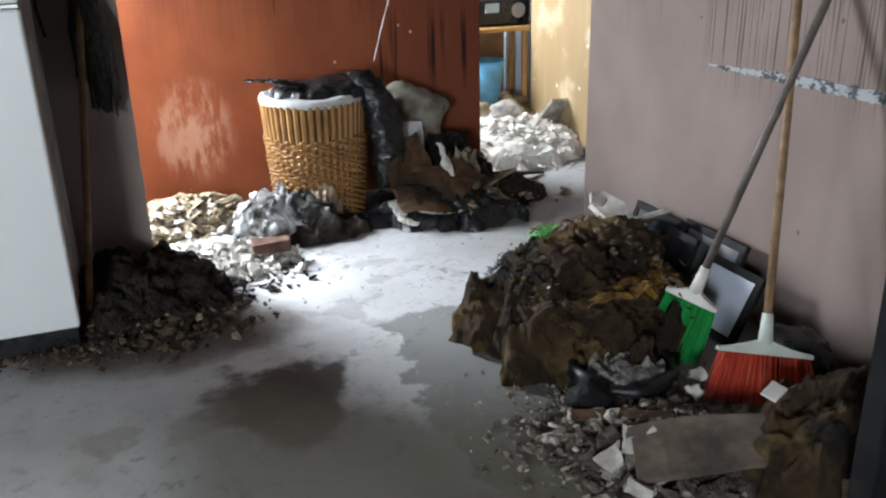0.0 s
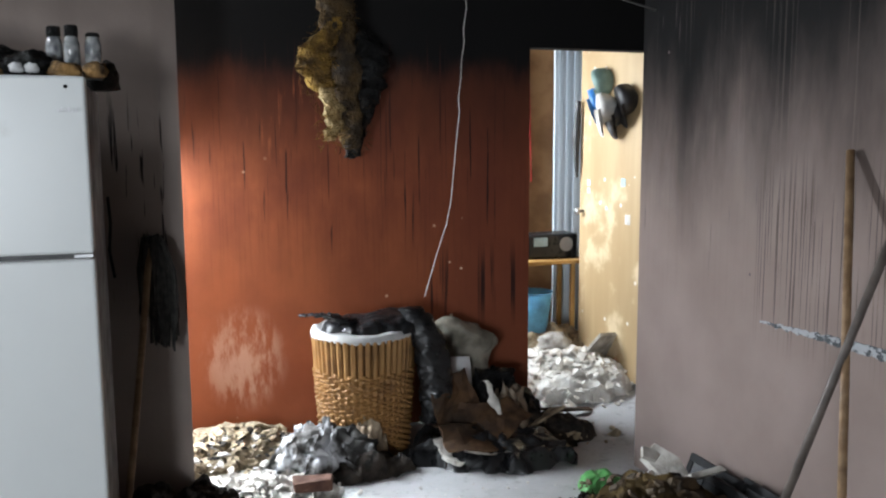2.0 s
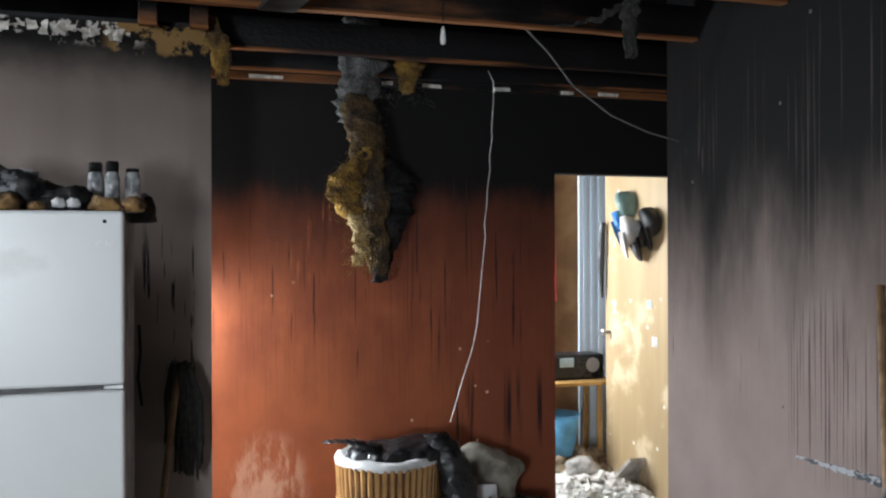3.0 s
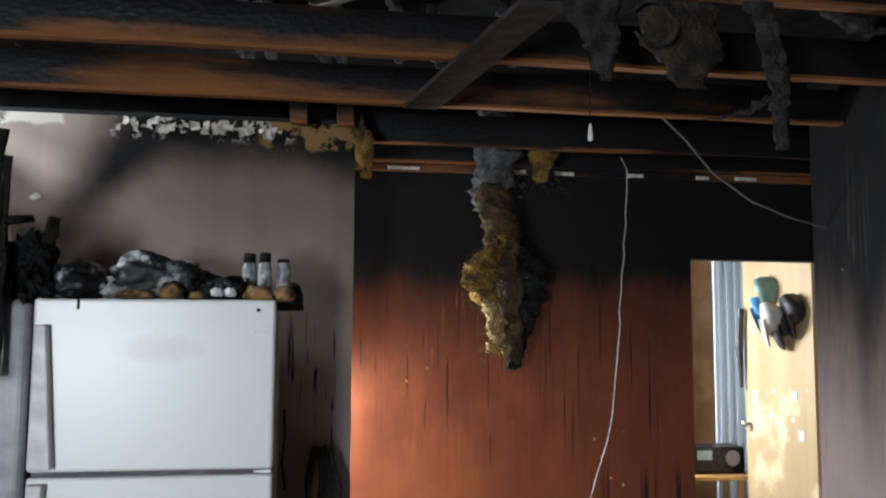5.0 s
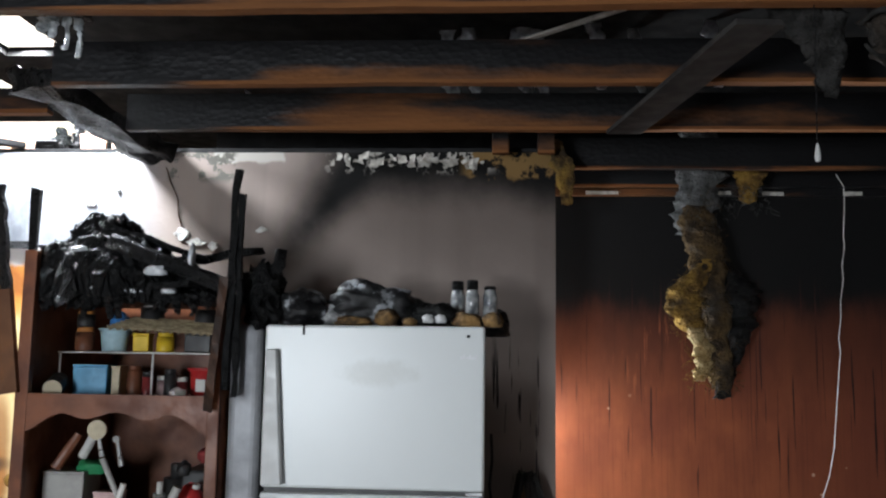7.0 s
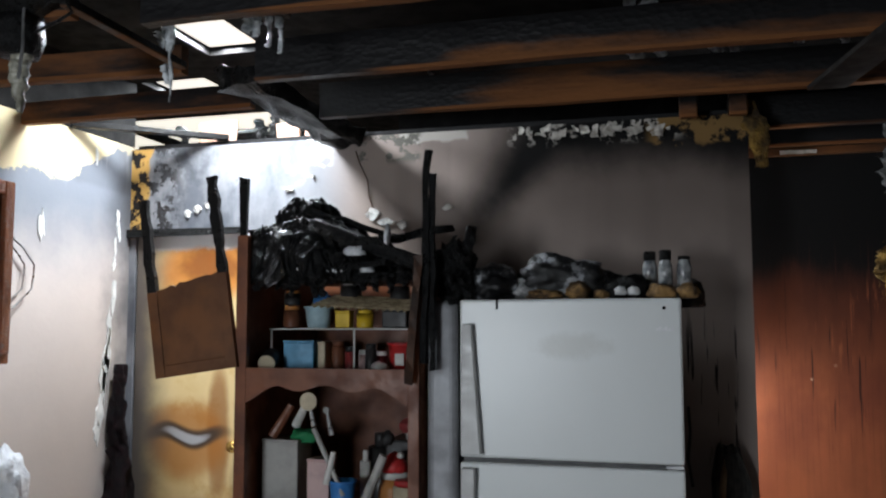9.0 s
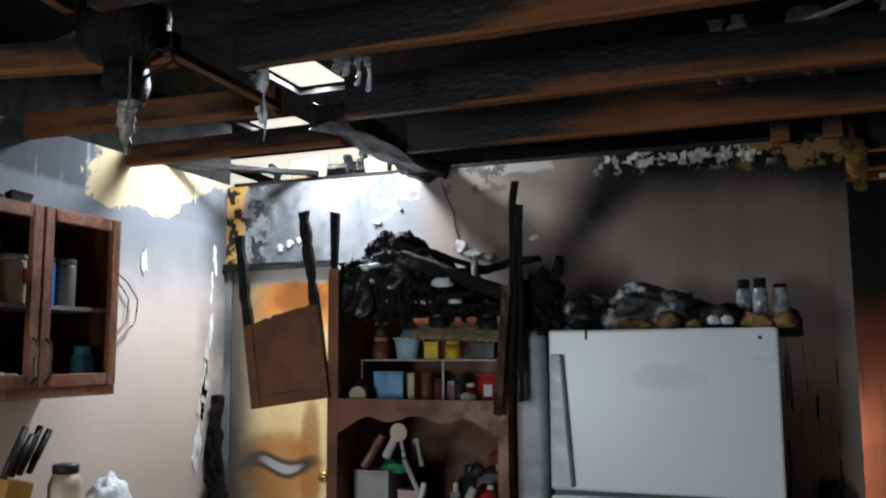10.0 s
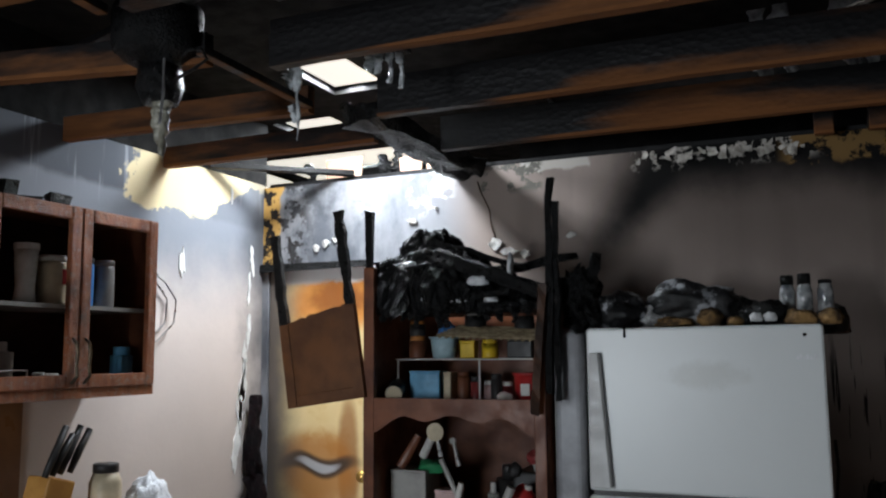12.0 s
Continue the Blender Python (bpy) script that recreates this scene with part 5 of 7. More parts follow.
# loose paint scraps and a crack on the smoked wall over the cupboard
SCRAP = plain("loose_white_paint", (0.66, 0.65, 0.62), (0.42, 0.41, 0.39), 0.7, scale=30)
rnd = random.Random(23)
for x, z, w, h in ((-2.327, 2.115, 0.040, 0.045), (-2.744, 2.245, 0.034, 0.018), (-1.969, 2.130, 0.030, 0.018), (-2.26, 2.075, 0.05, 0.025), (-2.18, 2.06, 0.03, 0.03), (-3.226, 2.165, 0.028, 0.026), (-3.17, 2.185, 0.024, 0.024), (-3.28, 2.145, 0.022, 0.026), (-2.62, 2.30, 0.012, 0.008)):
    ring = [(0.8 * w * rnd.uniform(0.5, 1.2) * math.cos(a), 0.8 * h * rnd.uniform(0.5, 1.2) * math.sin(a)) for a in [2 * math.pi * i / 14 for i in range(14)]]
    bm = bmesh.new()
    front = [bm.verts.new((x + u, 3.440 + 0.010 * n3(u * 40, v * 40, x), z + v)) for u, v in ring]
    back = [bm.verts.new((p.co.x, 3.4535, p.co.z)) for p in front]
    bm.faces.new(front)
    for i in range(14):
        bm.faces.new((front[i], front[(i + 1) % 14], back[(i + 1) % 14], back[i]))
    solid("paint_scrap", bm, SCRAP, "loose white paint scrap curling off the smoked wall", "paint scrap", "paint scraps")
solid("dangling_string", rod([(-2.41, 3.448, 2.41), (-2.39, 3.447, 2.35), (-2.35, 3.447, 2.27), (-2.345, 3.447, 2.20), (-2.325, 3.447, 2.14)], 0.003, 5), CARDBOARD, "thin brown string hanging down the smoked wall", "string")

# paint chips that curl from the wall's head, and pale slivers over the terracotta wall
CHIP = plain("curled_paint_chip", (0.60, 0.57, 0.52), (0.34, 0.31, 0.27), 0.8, scale=25)
rnd = random.Random(17)
for k in range(22):
    x = -1.64 + 0.030 * k + rnd.uniform(-0.012, 0.012)
    top = 2.462 - 0.02 * k / 22 + rnd.uniform(-0.012, 0.008)
    l, w = rnd.uniform(0.018, 0.055) * (1.0 if k % 3 else 0.6), rnd.uniform(0.008, 0.020)
    bm = slab(x - w, 3.438, top - l, x + w, 3.4405, top)
    bmesh.ops.subdivide_edges(bm, edges=list(bm.edges), cuts=4, use_grid_fill=True)
    crumple(bm, 32, 0.020, k)
    for v in bm.verts:
        v.co.y = min(v.co.y - 0.35 * max(0.0, top - 0.01 - v.co.z), 3.4515)
    solid("paint_chip", bm, CHIP, "curled pale paint chip hanging at the wall's head", "paint chip", "curled paint chips")
for k, (x, l) in enumerate(((-0.42, 0.16), (0.42, 0.10), (0.80, 0.09), (1.18, 0.07), (1.42, 0.12), (0.18, 0.06))):
    solid("pale_sliver", crumple(slab(x - l / 2, 4.066, 2.408, x + l / 2, 4.073, 2.425), 30, 0.008, k), CHIP, "pale torn sliver on the sooted batten", "sliver", "pale slivers")


def make_scorched_door():
    q = Mat("scorched_cream_door_paint", 0.5)
    x, y, z = q.xyz()
    n = q.op("MULTIPLY", q.op("SUBTRACT", q.noise(4, 5, 0.55), 0.5), 0.9)

    def spot(cx, cz, sx, sz):
        dx = q.op("MULTIPLY", q.op("SUBTRACT", x, cx), 1 / sx)
        dz = q.op("MULTIPLY", q.op("SUBTRACT", z, cz), 1 / sz)
        return q.op("ADD", q.op("ADD", q.op("MULTIPLY", dx, dx), q.op("MULTIPLY", dz, dz)), n)

    col = q.mix(q.ramp(q.noise(2.5, 4), 0.3, 0.7), (0.74, 0.58, 0.30), (0.66, 0.48, 0.22))
    col = q.mix(q.ramp(q.noise(3.2, 5, 0.6), 0.5, 0.62, 0, 0.6), col, (0.50, 0.26, 0.06))
    a = spot(-3.15, 1.90, 0.34, 0.20)
    col = q.mix(q.ramp(a, 0.25, 1.1, 0.9, 0), col, (0.50, 0.17, 0.02))
    col = q.mix(q.ramp(a, 0.05, 0.35, 0.75, 0), col, (0.16, 0.045, 0.01))
    run = spot(-3.10, 1.10, 0.07, 0.36)
    col = q.mix(q.ramp(run, 0.2, 1.0, 0.75, 0), col, (0.28, 0.10, 0.02))
    b = spot(-3.28, 1.06, 0.26, 0.22)
    col = q.mix(q.ramp(b, 0.3, 1.0, 0.8, 0), col, (0.40, 0.15, 0.025))
    n = q.op("MULTIPLY", q.op("SUBTRACT", q.noise(7, 5, 0.6), 0.5), 2.6)
    wave = q.op("ADD", q.op("SUBTRACT", z, 1.085), q.op("MULTIPLY", q.op("SINE", q.op("MULTIPLY", x, 19.0)), 0.022))
    along = q.op("MULTIPLY", q.op("ADD", x, 3.27), 1 / 0.17)
    across = q.op("MULTIPLY", wave, 1 / 0.036)
    c = q.op("ADD", q.op("ADD", q.op("MULTIPLY", along, along), q.op("MULTIPLY", across, across)), q.op("MULTIPLY", n, 0.25))
    col = q.mix(q.ramp(c, 0.7, 2.6, 0.95, 0), col, (0.05, 0.035, 0.025))
    col = q.mix(q.ramp(c, 0.15, 0.7, 1, 0), col, (0.42, 0.42, 0.43))
    top = q.op("ADD", z, q.op("MULTIPLY", n, 0.03))
    col = q.mix(q.ramp(top, 1.96, 1.99), col, (0.55, 0.54, 0.53))
    side = q.op("ADD", x, q.op("MULTIPLY", n, 0.04))
    col = q.mix(q.ramp(side, -3.54, -3.32, 1, 0), col, (0.12, 0.10, 0.085))
    return q.done(col, q.noise(25, 5), 0.2, 0.004)


# charred remains over the wall's head, across the daylight
for k, (x0, x1, y, z, w) in enumerate(GAPS):
    xm = (x0 + x1) / 2
    solid("charred_batten", crumple(rod([(x0, y, z), (x0 + (xm - x0) * 0.6, y + 0.02, z + 0.012), (xm, y, z - 0.006), (x1, y + 0.015, z + 0.01)], [w, w * 1.3, w * 0.8, w], 7), 26, 0.02, k), CHAR, "thin charred batten lying over the wall's head", "batten", "charred battens")
for k, (x, y, z) in enumerate(((-3.30, 3.60, 2.58), (-3.42, 3.58, 2.57), (-3.02, 3.66, 2.60), (-2.98, 3.56, 2.57), (-2.92, 3.62, 2.56), (-2.88, 3.56, 2.58), (-2.80, 3.64, 2.57), (-2.58, 3.58, 2.57))):
    solid("charred_shred", tatter(((x, y, z + 0.05), (x + 0.02, y, z), (x + 0.045, y, z - 0.05), (x + 0.06, y, z - 0.075)), (0.02, 0.03, 0.022, 0.012), 240 + k, 0.4, 8, 0.5), CHAR, "charred shred of roof felt over the wall", "felt shred", "felt shreds")

# ---- scorched door and the hanging cupboard door ----
dr = thing("door_scorched", (-3.165, 3.49, 0.0), "cream door scorched brown and black by heat, closed", "door")
tagged(dr, kind="structure")
part("leaf", slab(-3.565, 3.462, 0.01, -2.765, 3.50, 2.05, 0.003), make_scorched_door(), dr)
BRASS = plain("brass", (0.62, 0.42, 0.14), (0.45, 0.28, 0.08), 0.3, 0.9, scale=20, bump=0.05)
part("knob", turned(((0.010, 0), (0.010, 0.03), (0.026, 0.04), (0.028, 0.055), (0.016, 0.066)), (-3.0, 3.462, 1.045), 18, Matrix.Rotation(radians(90), 4, "X")), BRASS, dr, "brass door knob", True)
part("rose", turned(((0.030, -0.002), (0.028, 0.006)), (-3.0, 3.462, 1.045), 18, Matrix.Rotation(radians(90), 4, "X")), BRASS, dr, "", True)
structure("trim_door_head", crumple(slab(-3.60, 3.425, 2.04, -2.98, 3.455, 2.075), 14, 0.012, 3), CHAR, "charred strip of door casing", "trim")

PANEL = plain("heat_browned_panel", (0.17, 0.066, 0.021), (0.10, 0.038, 0.013), 0.5, scale=5, bump=0.15, dirt=0.5)
hd = thing("burnt_cupboard_door", (-2.75, 2.69, 1.41), "brown cupboard door burnt away between its stiles, hanging askew", "cupboard door")
m = Matrix.Translation((-2.925, 2.685, 1.405)) @ Matrix.Rotation(radians(-8.4), 4, "Y")
bm = bmesh.new()
cols = 15
for y in (0.0, 0.018):
    lo = [bm.verts.new(m @ Vector((0.30 * i / cols + 0.024, y, 0.0))) for i in range(cols + 1)]
    up = [bm.verts.new(m @ Vector((0.30 * i / cols + 0.024, y, 0.335 + 0.035 * i / cols + 0.012 * n3(i * 0.9, y, 3) - 0.02 * (0.5 - i / cols) ** 2))) for i in range(cols + 1)]
    for i in range(cols):
        bm.faces.new((lo[i], lo[i + 1], up[i + 1], up[i]))
bmesh.ops.remove_doubles(bm, verts=bm.verts, dist=0.0001)
bmesh.ops.bridge_loops(bm, edges=[e for e in bm.edges if e.is_boundary])
part("panel", bm, PANEL, hd)
for x0, h in ((0.0, 0.695), (0.305, 0.735)):
    part("lower_stile", slab(x0, -0.006, 0.0, x0 + 0.042, 0.022, 0.33 + 0.1 * x0, 0.002, m), PANEL, hd, "brown lower stile")
    bm = slab(x0 + 0.002, -0.004, 0.33 + 0.1 * x0, x0 + 0.040, 0.020, h, 0, m)
    bmesh.ops.subdivide_edges(bm, edges=[e for e in bm.edges if e.calc_length() > 0.3], cuts=11)
    for v in bm.verts:
        if v.co.z > 1.80:
            v.co += 0.012 * Vector((n3(v.co.x * 30, v.co.z * 30, 4), 0, n3(v.co.z * 25, v.co.x * 25, 5)))
    part("stile", bm, CHAR, hd, "stile charred to a black prong")
part("bottom_rail", slab(0.042, -0.004, 0.0, 0.305, 0.02, 0.045, 0.003, m), PANEL, hd)

# ---- wall cabinet over the counter ----
BLISTER = Mat("blistered_cabinet_varnish", 0.4)
_g = BLISTER.noise(1.0, 5, 0.6, BLISTER.vec((30, 30, 6)))
_c = BLISTER.mix(BLISTER.ramp(_g, 0.3, 0.7), (0.46, 0.16, 0.07), (0.27, 0.082, 0.036))
_w = BLISTER.ramp(BLISTER.noise(55, 6, 0.75), 0.52, 0.62)
_c = BLISTER.mix(BLISTER.op("MULTIPLY", _w, 0.7), _c, (0.36, 0.25, 0.20))
_c = BLISTER.mix(BLISTER.ramp(BLISTER.noise(6, 4), 0.5, 0.75, 0, 0.7), _c, (0.03, 0.02, 0.018))
BLISTER = BLISTER.done(_c, BLISTER.noise(60, 6, 0.8), 1.0, 0.012)
# darker than DARK_WOOD, for the recessed cabinet backs and the plinth
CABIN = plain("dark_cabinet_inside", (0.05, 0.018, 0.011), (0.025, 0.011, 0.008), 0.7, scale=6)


BRONZE = plain("sooted_bronze", (0.10, 0.075, 0.05), (0.05, 0.038, 0.028), 0.4, 0.8, scale=20)


def wall_cabinet(y0, y1, z0, z1, label, doors):
    c = thing("wall_cabinet", (-3.45, (y0 + y1) / 2, z0), label, "cabinet", "wall cabinets")
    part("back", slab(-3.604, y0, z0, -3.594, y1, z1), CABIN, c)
    part("bottom", slab(-3.594, y0, z0, -3.285, y1, z0 + 0.018), DARK_WOOD, c)
    part("top", slab(-3.594, y0, z1 - 0.018, -3.285, y1, z1), DARK_WOOD, c)
    for y in (y0, y1 - 0.016):
        part("side", slab(-3.594, y, z0 + 0.018, -3.285, y + 0.016, z1 - 0.018), DARK_WOOD, c)
    for a, b in doors:
        d = part("door_frame", bevelled_frame(a, b, z0 + 0.035, z1 - 0.005), BLISTER, c, "blistered varnished door frame, its glass gone")
        near = b == max(q[1] for q in doors)
        hy = a + 0.025 if near else b - 0.025
        part("pull_handle", rod([(-3.262, hy, z0 + 0.20), (-3.242, hy, z0 + 0.185), (-3.235, hy, z0 + 0.15), (-3.24, hy, z0 + 0.11), (-3.235, hy, z0 + 0.075), (-3.255, hy, z0 + 0.055), (-3.262, hy, z0 + 0.05)], [0.004, 0.006, 0.006, 0.005, 0.006, 0.006, 0.004], 8), BRONZE, d, "curved dark bronze pull")
    part("face_rail", slab(-3.288, y0, z0, -3.268, y1, z0 + 0.034, 0.003), BLISTER, c)
    return c


def bevelled_frame(y0, y1, z0, z1, w=0.045, x0=-3.283, x1=-3.262):
    bm = bmesh.new()
    box(bm, x0, y0, z0, x1, y0 + w, z1)
    box(bm, x0, y1 - w, z0, x1, y1, z1)
    box(bm, x0, y0 + w, z0, x1, y1 - w, z0 + w)
    box(bm, x0, y0 + w, z1 - w, x1, y1 - w, z1)
    return bevelled(bm, 0.004, 1)


wc = wall_cabinet(1.575, 2.305, 1.478, 2.125, "varnished wooden wall cabinet with blistered doors and no glass", ((1.577, 1.938), (1.942, 2.303)))
part("shelf", slab(-3.592, 1.592, 1.778, -3.30, 2.288, 1.792), COL["grey"], wc, "dusty shelf edge")
wall_cabinet(0.72, 1.53, 1.80, 2.105, "short varnished wall cabinet over the hood", ((0.722, 1.12), (1.13, 1.528)))
CLEAR = plain("cloudy_clear_plastic", (0.66, 0.66, 0.63), (0.45, 0.45, 0.42), 0.3, scale=14)
t = thing("clear_jar", (-3.355, 1.795, 1.792), "cloudy clear plastic jar on the cabinet shelf", "jar")
part("body", turned(((0.036, 0), (0.030, 0.05), (0.036, 0.14), (0.038, 0.175)), (-3.355, 1.795, 1.792), 18), CLEAR, t, "", True)
part("lid", turned(((0.040, 0.175), (0.040, 0.195)), (-3.355, 1.795, 1.792), 18), COL["white"], t, "white lid")
t = jar("coffee_tin", -3.355, 1.90, 1.792, 0.045, 0.165, "cream", "white", "cream tin with a red mark and white lid", "tin", 0.97, 0.02)
part("red_mark", slab(-3.313, 1.905, 1.86, -3.307, 1.935, 1.91, 0.002), COL["red"], t, "red mark")
jar("dark_blue_tin", -3.355, 2.03, 1.792, 0.04, 0.17, "blue", "dark", "dark blue metal tin on cabinet shelf", "tin", 0.95)
jar("grey_tumbler", -3.355, 2.135, 1.792, 0.034, 0.17, "grey", "grey", "tall grey plastic tumbler", "tumbler", 0.95)
jar("grey_tumbler", -3.44, 2.20, 1.792, 0.028, 0.09, "dark", "dark", "short dark tumbler on cabinet shelf", "tumbler", 0.95)
jar("white_bottle", -3.40, 1.75, 1.497, 0.042, 0.17, "grey", "white", "rounded white bottle in the cabinet", "bottle", 0.5, 0.03)
jar("small_spice_jar", -3.36, 1.87, 1.497, 0.022, 0.07, "maroon", "white", "small red jar with a white lid", "jar")
jar("small_spice_jar", -3.37, 1.925, 1.497, 0.03, 0.065, "aqua", "white", "small clear jar with a white lid", "jar")
jar("blue_tumbler", -3.35, 2.225, 1.497, 0.04, 0.155, "sky", "sky", "blue plastic tumbler in the cabinet", "tumbler", 0.7, 0.04)
rk = thing("wire_stand", (-3.36, 1.70, 1.497), "small white wire stand in the cabinet", "wire rack")
part("frame", rod([(-3.32, 1.64, 1.498), (-3.32, 1.64, 1.575), (-3.32, 1.79, 1.575), (-3.32, 1.79, 1.498)], 0.004, 6), COL["white"], rk)
# on the cabinet's top
rl = thing("tape_roll", (-3.45, 1.55, 2.126), "fat roll of dusty tape lying on the cabinet", "roll")
part("roll", turned(((0.075, -0.03), (0.08, 0.0), (0.075, 0.03)), (-3.40, 1.60, 2.206), 24, Matrix.Rotation(radians(90), 4, "Y")), plain("dusty_tape", (0.35, 0.32, 0.27), (0.22, 0.2, 0.17), 0.8, scale=18), rl, "", True)
# solid dark plug: the hollow's shade put in as colour
part("core", turned(((0.03, -0.034), (0.03, 0.034)), (-3.40, 1.60, 2.206), 20, Matrix.Rotation(radians(90), 4, "Y")), COL["dark"], rl, "dark plug painted as the shaded hollow")
for k, (y, l) in enumerate(((1.78, 0.10), (1.90, 0.08), (1.70, 0.06))):
    solid("burnt_splinter", crumple(slab(-3.36, y - l / 2, 2.126, -3.33, y + l / 2, 2.142 + 0.02 * k, 0), 30, 0.02, k), CHAR, "charred splinter lying on the cabinet", "splinter", "splinters on the cabinet")
# wire hanger on the wall
hg = thing("wire_hanger", (-3.597, 2.68, 1.95), "bent thin wire rack hooked on the wall beside the cabinet", "wire hanger")
for k, (dy, dx) in enumerate(((0, 0.012), (0.035, 0.03))):
    part("wire", rod([(-3.60 + dx, 2.55 + dy, 2.18 - 0.2 * k), (-3.60 + dx, 2.57 + dy, 1.98), (-3.60 + dx, 2.66 + dy, 1.93), (-3.60 + dx, 2.73 + dy, 1.86), (-3.60 + dx, 2.72 + dy, 1.76), (-3.60 + dx, 2.62 + dy, 1.68), (-3.60 + dx, 2.50, 1.66)], 0.004, 6), STEEL, hg)
part("cross_wire", rod([(-3.588, 2.66, 1.93), (-3.588, 2.64, 1.75)], 0.003, 6), STEEL, hg)
part("hook", rod([(-3.6, 2.57, 1.98), (-3.57, 2.57, 1.97)], 0.004, 6), STEEL, hg)
rnd = random.Random(3)
for k, (y, z, s) in enumerate(((2.835, 2.03, 0.05), (3.05, 2.36, 0.03), (3.29, 1.42, 0.06), (3.31, 1.55, 0.04), (3.33, 1.7, 0.04), (3.33, 1.9, 0.03), (3.36, 2.05, 0.03), (3.28, 1.30, 0.05), (3.27, 1.36, 0.07), (3.30, 1.48, 0.06), (3.31, 1.62, 0.05), (3.34, 1.78, 0.04), (3.335, 1.98, 0.03), (3.35, 2.12, 0.03), (3.26, 1.22, 0.06), (3.24, 1.12, 0.05), (3.18, 2.40, 0.03))):
    bm = bmesh.new()
    pts = [(0.003, y + s * rnd.uniform(0.15, 0.55) * math.cos(a), z + s * rnd.uniform(0.5, 1.9) * math.sin(a)) for a in [2 * math.pi * i / 15 for i in range(15)]]
    f = bm.faces.new([bm.verts.new((-3.603, p[1], p[2])) for p in pts])
    r = bmesh.ops.extrude_face_region(bm, geom=[f])
    for v in r["geom"]:
        if isinstance(v, bmesh.types.BMVert):
            v.co.x += 0.004
    solid("paint_flake", bm, plain("white_flake", (0.8, 0.8, 0.78), rough=0.7) if k == 0 else bpy.data.materials["white_flake"], "curled white flake of peeled paint on the wall", "paint flake", "paint flakes")
solid("charred_garment", tatter(((-3.56, 3.34, 1.42), (-3.55, 3.32, 1.2), (-3.54, 3.32, 0.95), (-3.53, 3.32, 0.6), (-3.53, 3.32, 0.02)), (0.025, 0.035, 0.05, 0.07, 0.08), 140, 0.8, 12, 0.5), plain("burnt_cloth", (0.006, 0.006, 0.007), (0.016, 0.006, 0.008), 0.45, scale=40, bump=1.0, dist=0.02, spec=0.1), "black charred garment hanging in the corner", "garment", smooth=True)

# counter, hood and what stands there
ct = thing("base_cabinet", (-3.3, 1.35, 0.0), "dark wooden base cabinet under the counter", "cabinet")
part("body", slab(-3.604, 0.2, 0.09, -3.06, 2.45, 0.875), DARK_WOOD, ct)
for i in range(4):
    part("door", slab(-3.06, 0.22 + 0.56 * i, 0.12, -3.042, 0.74 + 0.56 * i, 0.86, 0.004), DARK_WOOD, ct)
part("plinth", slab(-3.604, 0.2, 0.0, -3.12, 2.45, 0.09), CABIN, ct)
solid("countertop", slab(-3.604, 0.2, 0.877, -3.02, 2.48, 0.915, 0.006), plain("brown_laminate", (0.30, 0.20, 0.12), (0.2, 0.13, 0.08), 0.4, scale=16), "brown laminate countertop along the wall", "countertop")
structure("trim_backsplash", slab(-3.604, 0.6, 0.917, -3.598, 2.02, 1.476), plain("brown_wood_splashboard", (0.22, 0.105, 0.042), (0.13, 0.058, 0.024), 0.35, scale=4, bump=0.1), "brown wooden splashboard under the cabinets", "trim")
hood = thing("range_hood", (-3.36, 1.12, 1.66), "white enamel range hood under the short cabinet", "range hood")
part("shell", slab(-3.602, 0.72, 1.69, -3.10, 1.412, 1.795, 0.012), COL["white"], hood)
part("lip", slab(-3.14, 0.72, 1.665, -3.085, 1.412, 1.70, 0.008), COL["white"], hood)
kb = thing("knife_block", (-3.30, 1.93, 0.916), "honey wooden knife block holding four black-handled knives", "knife block")
part("block", slab(-0.05, -0.055, 0.012, 0.05, 0.055, 0.32, 0.006, Matrix.Translation((-3.33, 1.83, 0.914)) @ Matrix.Rotation(radians(-16), 4, "X")), plain("honey_wood", (0.50, 0.26, 0.07), (0.38, 0.18, 0.045), 0.45, scale=8), kb)
for k, (y, x, h) in enumerate(((1.925, -3.29, 1.39), (1.965, -3.30, 1.36), (2.005, -3.31, 1.385), (2.045, -3.31, 1.37))):
    part("knife", rod([(x, y - 0.075, 1.235), (x, y - 0.045, 1.29), (x, y + 0.005, h)], [0.010, 0.013, 0.011], 8), COL["dark"], kb, "black knife handle", True)
t = jar("mayonnaise_jar", -3.28, 2.10, 0.916, 0.055, 0.335, "cream", "dark", "large cream jar with a black lid", "jar", 0.75, 0.03)
burnt_lump("plastic_bag", (-3.27, 2.29, 0.90), (0.085, 0.09, 0.16), 97, plain("white_film_bag", (0.78, 0.80, 0.84), (0.60, 0.62, 0.66), 0.3, scale=14, bump=0.8, dist=0.01), "crumpled white plastic bag on the countertop", "plastic bag", 4)

# ---- mop, hall heaps, basket ----
mop = thing("mop", (-0.95, 2.82, 0.0), "blackened string mop leaning head-up on the wall, wooden handle", "mop")
WOODH = plain("worn_wooden_handle", (0.26, 0.165, 0.09), (0.16, 0.095, 0.05), 0.6, scale=14, dirt=0.3)
part("handle", rod([(-0.962, 2.879, 0.0), (-0.916, 3.0, 0.338), (-0.861, 3.2, 0.783), (-0.826, 3.34, 1.09)], 0.013, 10), WOODH, mop)
part("clamp", turned(((0.020, -0.02), (0.030, 0.0), (0.032, 0.03), (0.018, 0.05)), (-0.822, 3.36, 1.085), 14), CHAR, mop, "", True)
MOPS = plain("black_mop_strings", (0.014, 0.013, 0.012), (0.040, 0.037, 0.033), 0.9, scale=40, bump=0.8)
GREENISH = plain("grey_green_strings", (0.10, 0.10, 0.07), (0.05, 0.045, 0.035), 0.9, scale=40)
rnd = random.Random(12)
